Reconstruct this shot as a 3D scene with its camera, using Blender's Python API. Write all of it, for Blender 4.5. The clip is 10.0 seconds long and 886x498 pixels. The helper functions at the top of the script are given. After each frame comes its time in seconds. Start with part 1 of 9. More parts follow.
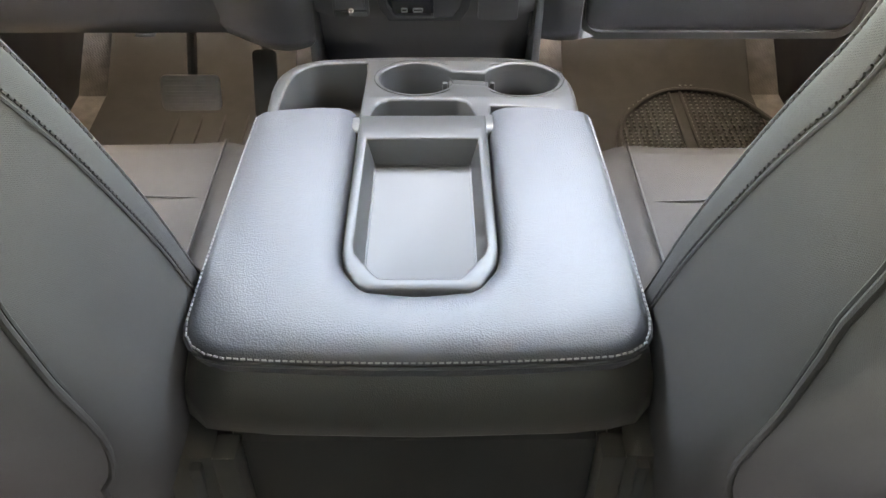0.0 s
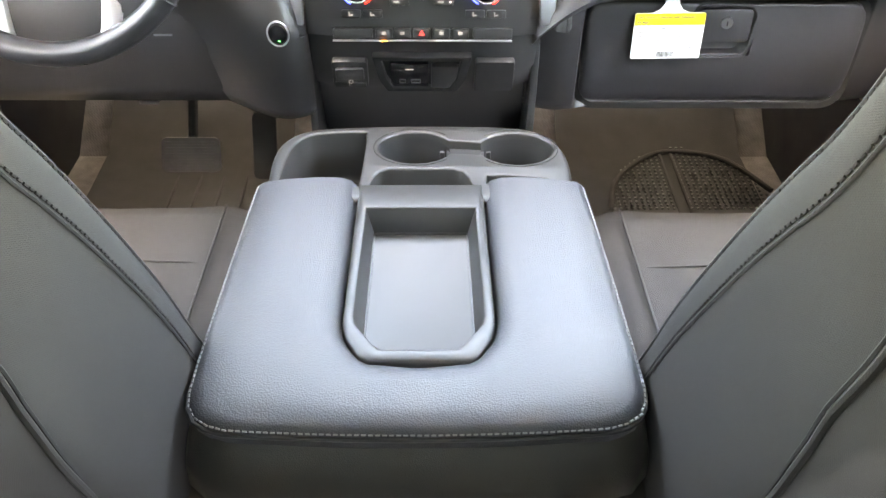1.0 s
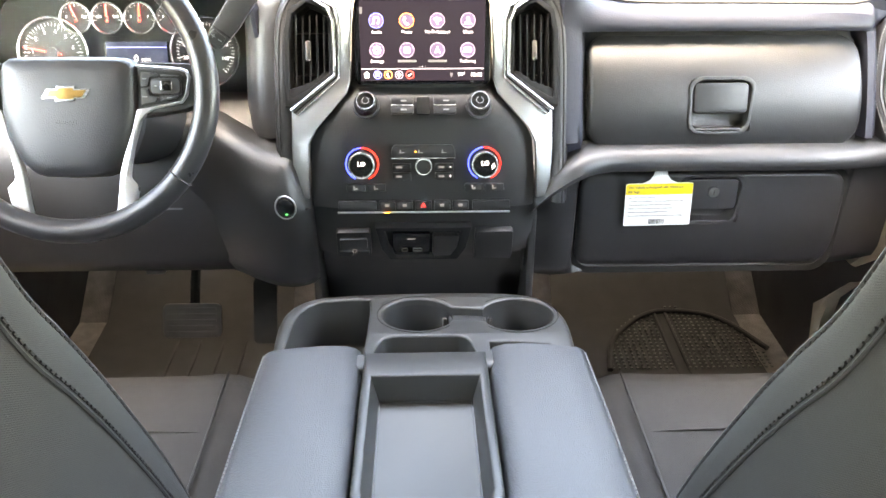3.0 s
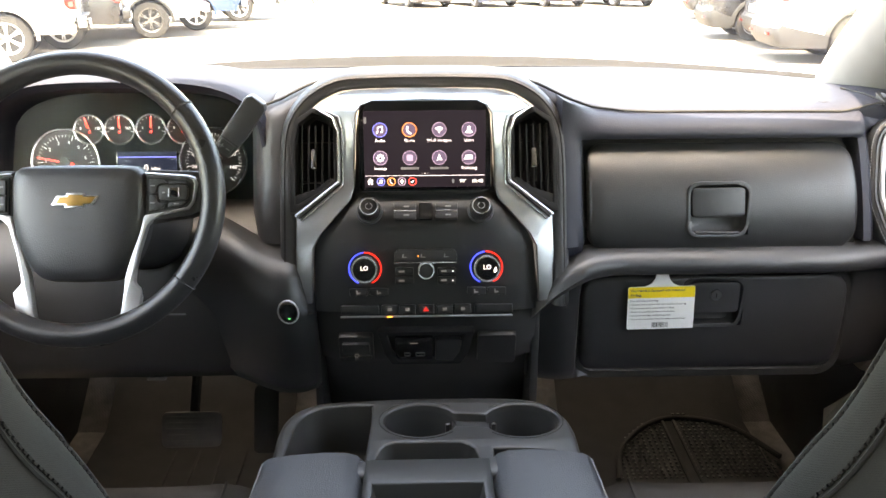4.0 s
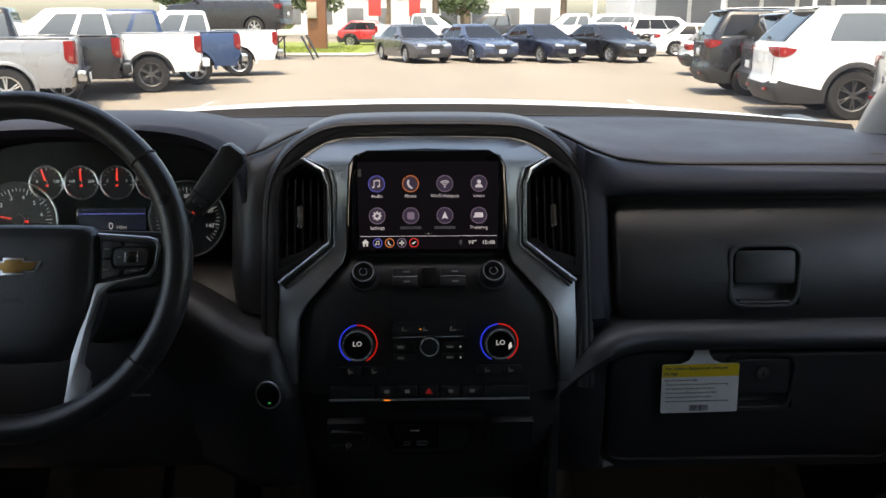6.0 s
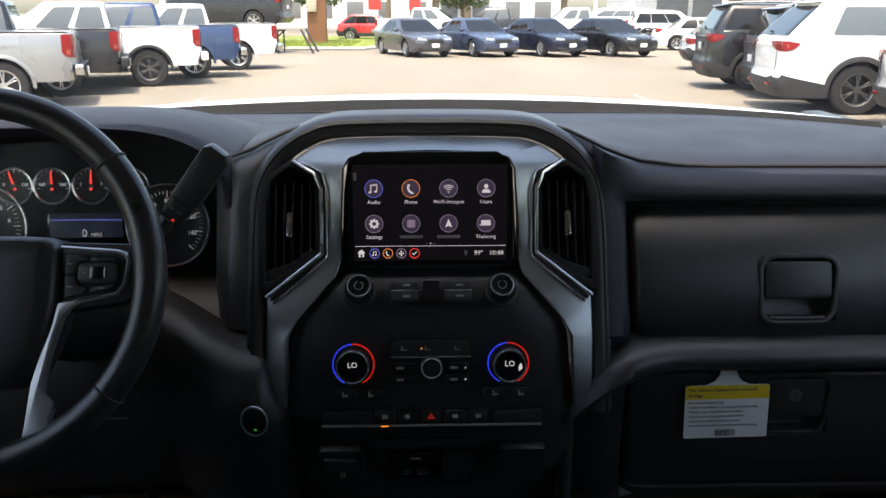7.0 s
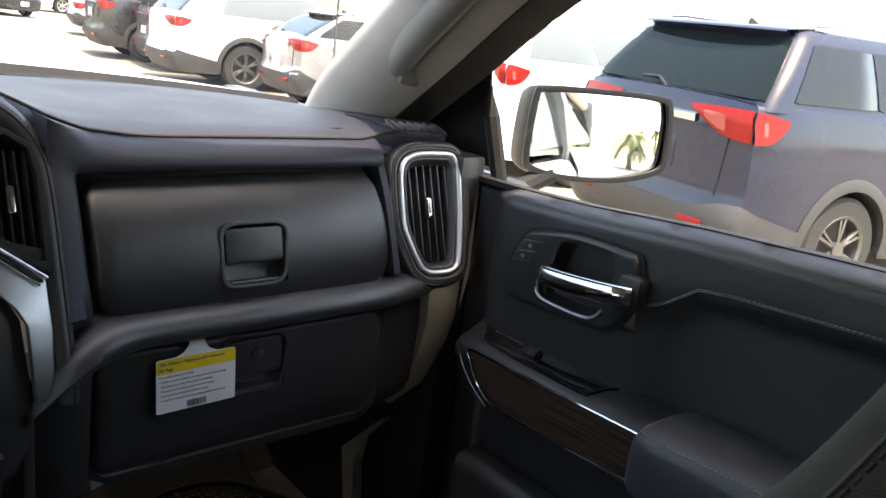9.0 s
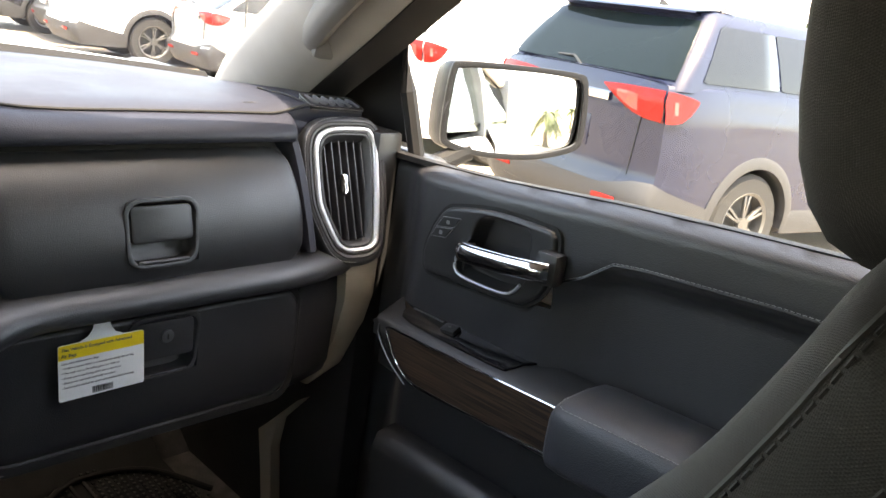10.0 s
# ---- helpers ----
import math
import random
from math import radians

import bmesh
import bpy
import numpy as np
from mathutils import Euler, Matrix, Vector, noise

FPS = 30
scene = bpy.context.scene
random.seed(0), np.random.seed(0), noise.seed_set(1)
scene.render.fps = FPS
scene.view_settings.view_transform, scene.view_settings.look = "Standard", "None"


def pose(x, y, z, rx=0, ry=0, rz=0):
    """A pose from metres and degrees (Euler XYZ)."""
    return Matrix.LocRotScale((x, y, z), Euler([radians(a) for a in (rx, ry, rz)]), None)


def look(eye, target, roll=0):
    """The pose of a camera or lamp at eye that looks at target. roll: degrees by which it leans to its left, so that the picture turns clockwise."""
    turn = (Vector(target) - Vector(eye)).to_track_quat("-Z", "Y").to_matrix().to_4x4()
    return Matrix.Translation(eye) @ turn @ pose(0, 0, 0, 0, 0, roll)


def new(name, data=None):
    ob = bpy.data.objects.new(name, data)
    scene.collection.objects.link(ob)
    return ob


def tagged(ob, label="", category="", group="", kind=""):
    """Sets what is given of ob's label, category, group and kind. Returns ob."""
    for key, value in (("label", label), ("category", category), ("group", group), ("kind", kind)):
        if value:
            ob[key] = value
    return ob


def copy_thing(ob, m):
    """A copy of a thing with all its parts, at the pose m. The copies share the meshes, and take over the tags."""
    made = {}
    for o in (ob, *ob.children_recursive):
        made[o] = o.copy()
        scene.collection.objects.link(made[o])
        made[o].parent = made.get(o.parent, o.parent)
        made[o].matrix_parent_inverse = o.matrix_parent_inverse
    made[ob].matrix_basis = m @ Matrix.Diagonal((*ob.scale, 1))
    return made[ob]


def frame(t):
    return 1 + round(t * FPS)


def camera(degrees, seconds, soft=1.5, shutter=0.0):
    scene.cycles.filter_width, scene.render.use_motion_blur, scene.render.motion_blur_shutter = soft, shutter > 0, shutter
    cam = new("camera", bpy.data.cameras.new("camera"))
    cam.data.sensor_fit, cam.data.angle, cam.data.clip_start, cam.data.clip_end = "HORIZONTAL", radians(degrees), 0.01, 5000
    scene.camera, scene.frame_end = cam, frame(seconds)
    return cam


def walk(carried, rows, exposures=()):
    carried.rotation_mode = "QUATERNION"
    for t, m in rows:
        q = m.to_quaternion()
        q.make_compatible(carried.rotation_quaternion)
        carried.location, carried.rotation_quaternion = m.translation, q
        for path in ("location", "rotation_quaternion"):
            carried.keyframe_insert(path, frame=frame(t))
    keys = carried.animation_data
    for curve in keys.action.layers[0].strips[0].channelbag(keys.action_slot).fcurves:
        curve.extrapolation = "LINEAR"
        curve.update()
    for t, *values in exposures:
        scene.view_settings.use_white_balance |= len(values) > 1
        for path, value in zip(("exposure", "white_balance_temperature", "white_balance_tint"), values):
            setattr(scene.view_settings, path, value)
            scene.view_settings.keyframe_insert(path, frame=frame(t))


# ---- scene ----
from mathutils.geometry import tessellate_polygon

# ---------------------------------------------------------------- camera
cam = camera(56.7, 10.0)
PATH = [
    (0.0, (0.018, -1.143, 1.691), (0.030, 0.361, 0.373), 0.1),
    (0.5, (0.011, -1.144, 1.713), (0.042, 0.391, 0.432), 0.6),
    (1.0, (0.012, -1.143, 1.720), (0.042, 0.437, 0.494), 0.6),
    (1.5, (0.012, -1.148, 1.731), (0.038, 0.498, 0.595), 0.4),
    (2.0, (-0.002, -1.146, 1.729), (0.048, 0.553, 0.675), 0.5),
    (3.5, (-0.004, -1.150, 1.746), (0.046, 0.681, 0.943), 0.0),
    (4.0, (-0.001, -1.153, 1.735), (0.044, 0.733, 1.071), -0.2),
    (4.5, (-0.005, -1.147, 1.731), (0.046, 0.770, 1.163), -0.1),
    (5.0, (-0.009, -1.137, 1.710), (0.043, 0.788, 1.170), -0.2),
    (6.5, (-0.007, -0.931, 1.704), (0.045, 0.993, 1.158), 0.0),
    (7.0, (-0.009, -0.905, 1.699), (0.043, 1.016, 1.144), 0.0),
    (7.5, (-0.031, -0.886, 1.691), (0.265, 1.015, 1.147), 1.6),
    (8.0, (-0.052, -0.874, 1.690), (0.639, 0.930, 1.174), 3.8),
    (8.5, (-0.062, -0.872, 1.691), (1.024, 0.732, 1.194), 6.0),
    (9.0, (-0.062, -0.875, 1.691), (1.252, 0.537, 1.162), 7.4),
    (9.5, (-0.061, -0.868, 1.686), (1.382, 0.404, 1.137), 8.4),
    (10.0, (-0.052, -0.868, 1.686), (1.398, 0.394, 1.133), 8.5),
]
EXPOSURES = [(0.0, 6.95, 10300, 13), (1.0, 6.95, 10000, 13), (2.0, 6.55, 9700, 13), (3.5, 6.1, 9500, 12), (4.0, 5.0, 9600, 12), (4.5, 3.4, 9900, 12), (5.0, 2.5, 9300, 12), (6.5, 2.15, 7700, 12),
             (7.5, 2.45, 7600, 12), (8.5, 2.9, 7900, 13), (9.0, 3.3, 8500, 13), (9.5, 3.85, 9100, 13), (10.0, 4.15, 9200, 14)]
walk(cam, [(t, look(e, a, r)) for t, e, a, r in PATH], EXPOSURES)

# ---------------------------------------------------------------- light
SUN_TO = Vector((-0.05, -0.34, 0.94)).normalized()
world = bpy.data.worlds.new("sky")
scene.world = world
world.use_nodes = True
wn = world.node_tree.nodes
sky = wn.new("ShaderNodeTexSky")
sky.sky_type = "NISHITA"
sky.sun_disc = False
sky.sun_elevation = math.asin(SUN_TO.z)
sky.sun_rotation = math.atan2(SUN_TO.x, SUN_TO.y)
sky.dust_density = 2.5
world.node_tree.links.new(sky.outputs[0], wn["Background"].inputs[0])
wn["Background"].inputs[1].default_value = 0.15
sun = new("sun", bpy.data.lights.new("sun", "SUN"))
sun.data.energy, sun.data.angle, sun.data.color = 1.7, radians(0.6), (1.0, 0.965, 0.905)
sun.rotation_euler = SUN_TO.to_track_quat("Z", "Y").to_euler()


# ---------------------------------------------------------------- materials
def material(name, color, rough=0.5, metal=0.0, grain=0.0, grain_size=0.002, mottle=0.0, mottle_size=0.08, spec=0.5,
             emit=None, emit_power=1.0, coat=0.0, weave=0.0, weave_size=0.002, rough_var=0.06):
    """A surface with variation at two scales: mottle (colour, gloss) and grain (bump)."""
    m = bpy.data.materials.new(name)
    m.use_nodes = True
    t = m.node_tree
    n, l = t.nodes, t.links
    p = n["Principled BSDF"]
    p.inputs["Base Color"].default_value = (*color, 1)
    p.inputs["Roughness"].default_value = rough
    p.inputs["Metallic"].default_value = metal
    p.inputs["Specular IOR Level"].default_value = spec
    p.inputs["Coat Weight"].default_value = coat
    tc = n.new("ShaderNodeTexCoord")
    if mottle > 0:
        nz = n.new("ShaderNodeTexNoise")
        nz.inputs["Scale"].default_value = 1.0 / mottle_size
        nz.inputs["Detail"].default_value = 5
        l.new(tc.outputs["Object"], nz.inputs["Vector"])
        r = n.new("ShaderNodeMapRange")
        r.inputs[1].default_value, r.inputs[2].default_value = 0.3, 0.7
        r.inputs[3].default_value, r.inputs[4].default_value = 1 - mottle, 1 + mottle
        l.new(nz.outputs[0], r.inputs[0])
        mx = n.new("ShaderNodeVectorMath")
        mx.operation = "SCALE"
        mx.inputs[0].default_value = color
        l.new(r.outputs[0], mx.inputs["Scale"])
        l.new(mx.outputs[0], p.inputs["Base Color"])
        r2 = n.new("ShaderNodeMapRange")
        r2.inputs[1].default_value, r2.inputs[2].default_value = 0.3, 0.7
        r2.inputs[3].default_value, r2.inputs[4].default_value = max(0.02, rough - rough_var), min(1, rough + rough_var)
        l.new(nz.outputs[0], r2.inputs[0])
        l.new(r2.outputs[0], p.inputs["Roughness"])
    height = None
    if grain > 0:
        v = n.new("ShaderNodeTexVoronoi")
        v.inputs["Scale"].default_value = 1.0 / grain_size
        l.new(tc.outputs["Object"], v.inputs["Vector"])
        height = v.outputs["Distance"]
        depth = grain
    if weave > 0:
        mp = n.new("ShaderNodeMapping")
        mp.inputs["Rotation"].default_value = (0.6, 0.6, 0.78)
        l.new(tc.outputs["Object"], mp.inputs["Vector"])
        ck = n.new("ShaderNodeTexVoronoi")
        ck.inputs["Randomness"].default_value = 0.25
        ck.inputs["Scale"].default_value = 1.0 / weave_size
        l.new(mp.outputs[0], ck.inputs["Vector"])
        height = ck.outputs["Distance"]
        depth = weave
    if height is not None:
        b = n.new("ShaderNodeBump")
        b.inputs["Strength"].default_value = depth
        b.inputs["Distance"].default_value = 0.001
        l.new(height, b.inputs["Height"])
        l.new(b.outputs[0], p.inputs["Normal"])
    if emit:
        p.inputs["Emission Color"].default_value = (*emit, 1)
        p.inputs["Emission Strength"].default_value = emit_power
    return m


def glass_material(name, tint=(0.95, 0.97, 0.96), gloss=0.03):
    """Thin clear glass: it lets straight light through, with a reflection that grows towards grazing angles."""
    m = bpy.data.materials.new(name)
    m.use_nodes = True
    n, l = m.node_tree.nodes, m.node_tree.links
    n.remove(n["Principled BSDF"])
    tr, gl, mx, lw = n.new("ShaderNodeBsdfTransparent"), n.new("ShaderNodeBsdfGlossy"), n.new("ShaderNodeMixShader"), n.new("ShaderNodeLayerWeight")
    tr.inputs[0].default_value = (*tint, 1)
    gl.inputs["Roughness"].default_value = 0.01
    pw, ad = n.new("ShaderNodeMath"), n.new("ShaderNodeMath")
    pw.operation, ad.operation = "POWER", "MULTIPLY_ADD"
    pw.inputs[1].default_value, ad.inputs[1].default_value, ad.inputs[2].default_value = 5.0, 0.6, gloss
    l.new(lw.outputs["Facing"], pw.inputs[0])
    l.new(pw.outputs[0], ad.inputs[0])
    l.new(ad.outputs[0], mx.inputs[0])
    l.new(tr.outputs[0], mx.inputs[1])
    l.new(gl.outputs[0], mx.inputs[2])
    l.new(mx.outputs[0], n["Material Output"].inputs[0])
    return m


def mirror_material(name):
    m = material(name, (0.9, 0.92, 0.9), 0.01, 1.0)
    return m


SOFT = material("soft_black_vinyl", (0.025, 0.0252, 0.0275), 0.42, spec=0.54, grain=0.2, grain_size=0.0016, mottle=0.12, mottle_size=0.1)
PLASTIC = material("grained_black_plastic", (0.017, 0.017, 0.0178), 0.40, grain=0.2, grain_size=0.0013, mottle=0.12, mottle_size=0.07)
DARKPLASTIC = material("matt_black_plastic", (0.027, 0.027, 0.028), 0.55, mottle=0.15, mottle_size=0.05)
LEATHER = material("dark_pebbled_leather", (0.041, 0.042, 0.047), 0.43, spec=0.52, grain=0.36, grain_size=0.0017, mottle=0.06, mottle_size=0.12)
TRAY = material("smooth_console_plastic", (0.021, 0.0205, 0.020), 0.46, spec=0.65, mottle=0.04, mottle_size=0.09, rough_var=0.008)
VENTRING = material("satin_silver_ring", (0.52, 0.53, 0.54), 0.33, 0.7, mottle=0.05, mottle_size=0.03)
# black of seals and seams, also painted in for the shade in gaps
SEALGAP = material("black_seal_and_gap_shade", (0.006, 0.006, 0.006), 0.8)
SHELL = material("warm_grey_plastic", (0.036, 0.034, 0.030), 0.5, grain=0.2, grain_size=0.0013, mottle=0.08, mottle_size=0.08)
CLOTH = material("charcoal_seat_cloth", (0.042, 0.041, 0.041), 0.85, weave=0.7, weave_size=0.0016, mottle=0.15, mottle_size=0.05, spec=0.3)
SIDECLOTH = material("charcoal_bolster_cloth", (0.026, 0.0245, 0.0235), 0.80, spec=0.22, weave=0.35, weave_size=0.0010, mottle=0.14, mottle_size=0.06)
SILVER = material("satin_silver_trim", (0.25, 0.26, 0.265), 0.36, 0.9, mottle=0.08, mottle_size=0.05)
CHROME = material("bright_chrome", (0.50, 0.51, 0.53), 0.09, 1.0, mottle=0.05, mottle_size=0.03, rough_var=0.04)
GLOSSBLACK = material("gloss_black_panel", (0.008, 0.008, 0.009), 0.10, mottle=0.2, mottle_size=0.04)
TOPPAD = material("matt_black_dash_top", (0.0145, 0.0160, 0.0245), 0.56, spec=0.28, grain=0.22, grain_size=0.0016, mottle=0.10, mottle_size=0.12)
BLACKTRIM = material("dull_black_trim", (0.010, 0.010, 0.0105), 0.7, spec=0.2, grain=0.1, mottle=0.15, mottle_size=0.05)
RUBBER = material("black_rubber", (0.05, 0.049, 0.047), 0.75, grain=0.3, grain_size=0.002, mottle=0.2, mottle_size=0.04)
CARPET = material("dark_grey_carpet", (0.21, 0.20, 0.19), 0.95, weave=1.0, weave_size=0.004, mottle=0.25, mottle_size=0.03)
DARKTHREAD = material("dark_grey_stitching_thread", (0.07, 0.07, 0.072), 0.8)
THREAD = material("grey_stitching_thread", (0.22, 0.22, 0.22), 0.8)
HEADLINER = material("grey_headliner_cloth", (0.62, 0.60, 0.56), 0.95, weave=0.4, weave_size=0.002, mottle=0.06)
PILLAR = material("grey_pillar_plastic", (0.25, 0.24, 0.225), 0.6, grain=0.25, grain_size=0.0015, mottle=0.1)
BEIGE = material("beige_and_sunlight", (0.40, 0.35, 0.28), 0.6, grain=0.2, mottle=0.1)
WHITEPAINT = material("white_car_paint", (0.78, 0.78, 0.77), 0.25, coat=0.6, mottle=0.03, mottle_size=0.5)
GLASS = glass_material("clear_window_glass")
PRIVACY = glass_material("tinted_rear_glass", (0.29, 0.31, 0.30), 0.03)
WHEELSKIN = material("smooth_wheel_leather", (0.022, 0.022, 0.024), 0.33, grain=0.12, grain_size=0.0012, mottle=0.15, mottle_size=0.04)
SATIN = material("satin_gauge_rim", (0.55, 0.56, 0.58), 0.24, 0.8)
MIRROR = mirror_material("mirror_glass")


# ---------------------------------------------------------------- mesh helpers
def finish(bm, smooth=35):
    bmesh.ops.recalc_face_normals(bm, faces=bm.faces)
    for f in bm.faces:
        f.smooth = True
    for e in bm.edges:
        if len(e.link_faces) == 2 and e.calc_face_angle(0) > radians(smooth):
            e.smooth = False


def mesh_of(name, bm, mat, smooth=35):
    finish(bm, smooth)
    me = bpy.data.meshes.new(name)
    bm.to_mesh(me)
    bm.free()
    for x in (mat if isinstance(mat, (list, tuple)) else [mat]):
        me.materials.append(x)
    return me


def part(name, bm, mat, parent=None, label="", smooth=35):
    ob = new(name, mesh_of(name, bm, mat, smooth))
    if parent is not None:
        ob.parent = parent
    if label:
        ob["label"] = label
    return ob


def thing(name, label, category, base=(0, 0, 0), group="", kind=""):
    ob = new(name)
    ob.empty_display_size = 0.05
    return tagged(ob, label, category, group, kind)


def solid(name, bm, mat, label, category="", group="", kind="", smooth=35):
    return tagged(part(name, bm, mat, None, "", smooth), label, category, group, kind)


def bevel(bm, w, seg=2, angle=30):
    es = [e for e in bm.edges if len(e.link_faces) == 2 and e.calc_face_angle(0) > radians(angle)]
    if es and w > 0:
        bmesh.ops.bevel(bm, geom=es, offset=w, segments=seg, profile=0.6, affect="EDGES", clamp_overlap=True)
    return bm


def box(c, s, w=0.003, m=None, seg=2):
    bm = bmesh.new()
    bmesh.ops.create_cube(bm, size=1)
    bmesh.ops.scale(bm, vec=s, verts=bm.verts)
    bevel(bm, min(w, 0.45 * min(s)), seg)
    if m is not None:
        bm.transform(m)
    bmesh.ops.translate(bm, vec=c, verts=bm.verts)
    return bm


def cyl(r, h, m=None, r2=None, n=32, w=0.0):
    """A cylinder along local z, centred."""
    bm = bmesh.new()
    bmesh.ops.create_cone(bm, cap_ends=True, segments=n, radius1=r, radius2=r if r2 is None else r2, depth=h)
    if w:
        bevel(bm, w, 2, 50)
    if m is not None:
        bm.transform(m)
    return bm


def prism(poly, h, w=0.0, m=None, seg=2):
    """A polygon in local xy, extruded from z=0 to z=h."""
    bm = bmesh.new()
    lo = [bm.verts.new((x, y, 0)) for x, y in poly]
    hi = [bm.verts.new((x, y, h)) for x, y in poly]
    k = len(poly)
    bm.faces.new(lo[::-1])
    bm.faces.new(hi)
    for i in range(k):
        bm.faces.new((lo[i], lo[(i + 1) % k], hi[(i + 1) % k], hi[i]))
    bmesh.ops.recalc_face_normals(bm, faces=bm.faces)
    bevel(bm, w, seg, 40)
    if m is not None:
        bm.transform(m)
    return bm


def ring_prism(outer, inner, h, w=0.0, m=None):
    """The band between two polygons with as many corners, extruded from z=0 to z=h."""
    bm = bmesh.new()
    k = len(outer)
    v = [[bm.verts.new((x, y, z)) for x, y in p] for p, z in ((outer, 0), (outer, h), (inner, h), (inner, 0))]
    for i in range(k):
        j = (i + 1) % k
        for a, b in ((0, 1), (1, 2), (2, 3), (3, 0)):
            bm.faces.new((v[a][i], v[a][j], v[b][j], v[b][i]))
    bmesh.ops.recalc_face_normals(bm, faces=bm.faces)
    bevel(bm, w, 2, 50)
    if m is not None:
        bm.transform(m)
    return bm


def loft(rings, closed=True, caps=True):
    """Skin through rings of points with as many points each."""
    bm = bmesh.new()
    vs = [[bm.verts.new(p) for p in r] for r in rings]
    k = len(rings[0])
    for a, b in zip(vs, vs[1:]):
        for i in range(k if closed else k - 1):
            j = (i + 1) % k
            bm.faces.new((a[i], a[j], b[j], b[i]))
    if caps and closed:
        bm.faces.new(vs[0][::-1])
        bm.faces.new(vs[-1])
    return bm


def sheet(rows, depth, leave_out=None):
    """A skin through open rows of points, thickened away from the viewer's side by depth (a vector); leave_out tells of faces to be cut away."""
    bm = loft(rows, closed=False)
    if leave_out:
        bmesh.ops.delete(bm, geom=[f for f in bm.faces if leave_out(f.calc_center_median())], context="FACES")
    fs = list(bm.faces)
    d = Vector(depth)
    made = bmesh.ops.extrude_face_region(bm, geom=fs)
    bmesh.ops.translate(bm, vec=d, verts=[g for g in made["geom"] if isinstance(g, bmesh.types.BMVert)])
    return bm


def smooth_path(pts, n=4, closed=False):
    """Points on a smooth curve through the given points."""
    p = [Vector(q) for q in pts]
    k = len(p)
    out = []
    for i in range(k if closed else k - 1):
        a, b, c, d = (p[(i + o) % k] if closed else p[min(max(i + o, 0), k - 1)] for o in (-1, 0, 1, 2))
        for s in range(n):
            t = s / n
            out.append(0.5 * (2 * b + (c - a) * t + (2 * a - 5 * b + 4 * c - d) * t * t + (3 * b - a - 3 * c + d) * t ** 3))
    if not closed:
        out.append(p[-1])
    return out


def tube(pts, r, n=8, closed=False, flat=1.0, up=(0, 0, 1)):
    """A rod of radius r along points; r may be a list."""
    pts = [Vector(q) for q in pts]
    k = len(pts)
    rings = []
    u = Vector(up)
    for i, q in enumerate(pts):
        a = pts[(i - 1) % k] if closed or i > 0 else q
        b = pts[(i + 1) % k] if closed or i < k - 1 else q
        d = (b - a).normalized()
        s = d.cross(u)
        if s.length < 1e-4:
            s = d.cross(Vector((1, 0.3, 0)))
        s.normalize()
        v = s.cross(d)
        rr = r[i] if isinstance(r, (list, tuple)) else r
        rings.append([q + s * rr * math.cos(2 * math.pi * j / n) + v * rr * flat * math.sin(2 * math.pi * j / n) for j in range(n)])
    if closed:
        rings.append(rings[0])
        bm = loft(rings, caps=False)
        bmesh.ops.remove_doubles(bm, verts=bm.verts, dist=1e-6)
        return bm
    return loft(rings)


def stitches(pts, length=0.0045, gap=0.002, r=0.0006, lift=(0, 0, 0)):
    """A row of thread stitches along points, as one mesh."""
    bm = bmesh.new()
    pts = [Vector(q) + Vector(lift) for q in pts]
    carry = 0.0
    for a, b in zip(pts, pts[1:]):
        d = b - a
        L = d.length
        if L < 1e-6:
            continue
        d /= L
        s = carry
        q = d.to_track_quat("Z", "Y").to_matrix().to_4x4()
        while s < L:
            c = a + d * (s + length / 2)
            m = Matrix.Translation(c) @ q
            bmesh.ops.create_cone(bm, cap_ends=True, segments=5, radius1=r, radius2=r, depth=length, matrix=m)
            s += length + gap
        carry = s - L
    return bm


def rrect(w, h, r, n=5, cx=0.0, cy=0.0):
    """A rectangle with rounded corners, as points round it."""
    out = []
    for sx, sy, a0 in ((1, 1, 0), (-1, 1, 90), (-1, -1, 180), (1, -1, 270)):
        for i in range(n + 1):
            a = radians(a0 + 90 * i / n)
            out.append((cx + sx * (w / 2 - r) + r * math.cos(a), cy + sy * (h / 2 - r) + r * math.sin(a)))
    return out


def merge(bms):
    """Several meshes as one."""
    out = bmesh.new()
    for b in bms:
        me = bpy.data.meshes.new("join")
        b.to_mesh(me)
        b.free()
        out.from_mesh(me)
        bpy.data.meshes.remove(me)
    return out


def face_m(c, ux, uz):
    """A pose whose local x runs along ux and local y along uz, at c; local z is their normal."""
    ux, uz = Vector(ux).normalized(), Vector(uz).normalized()
    nrm = ux.cross(uz).normalized()
    uz = nrm.cross(ux)
    return Matrix(((ux.x, uz.x, nrm.x, c[0]), (ux.y, uz.y, nrm.y, c[1]), (ux.z, uz.z, nrm.z, c[2]), (0, 0, 0, 1)))


def writing(name, text, size, mat, m, parent, align="CENTER", bold=0.0):
    """Letters in the built-in font as a mesh, flat in m's local xy."""
    cu = bpy.data.curves.new(name, "FONT")
    cu.body, cu.size, cu.align_x, cu.align_y, cu.extrude, cu.offset = text, size, align, "CENTER", 0.0002, bold
    cu.resolution_u = 2
    tmp = bpy.data.objects.new(name, cu)
    me = bpy.data.meshes.new_from_object(tmp)
    bpy.data.objects.remove(tmp)
    bpy.data.curves.remove(cu)
    me.materials.clear()
    me.materials.append(mat)
    ob = new(name, me)
    ob.parent = parent
    ob.matrix_basis = m
    return ob


def mir(p, s):
    return (p[0] * s, *p[1:])


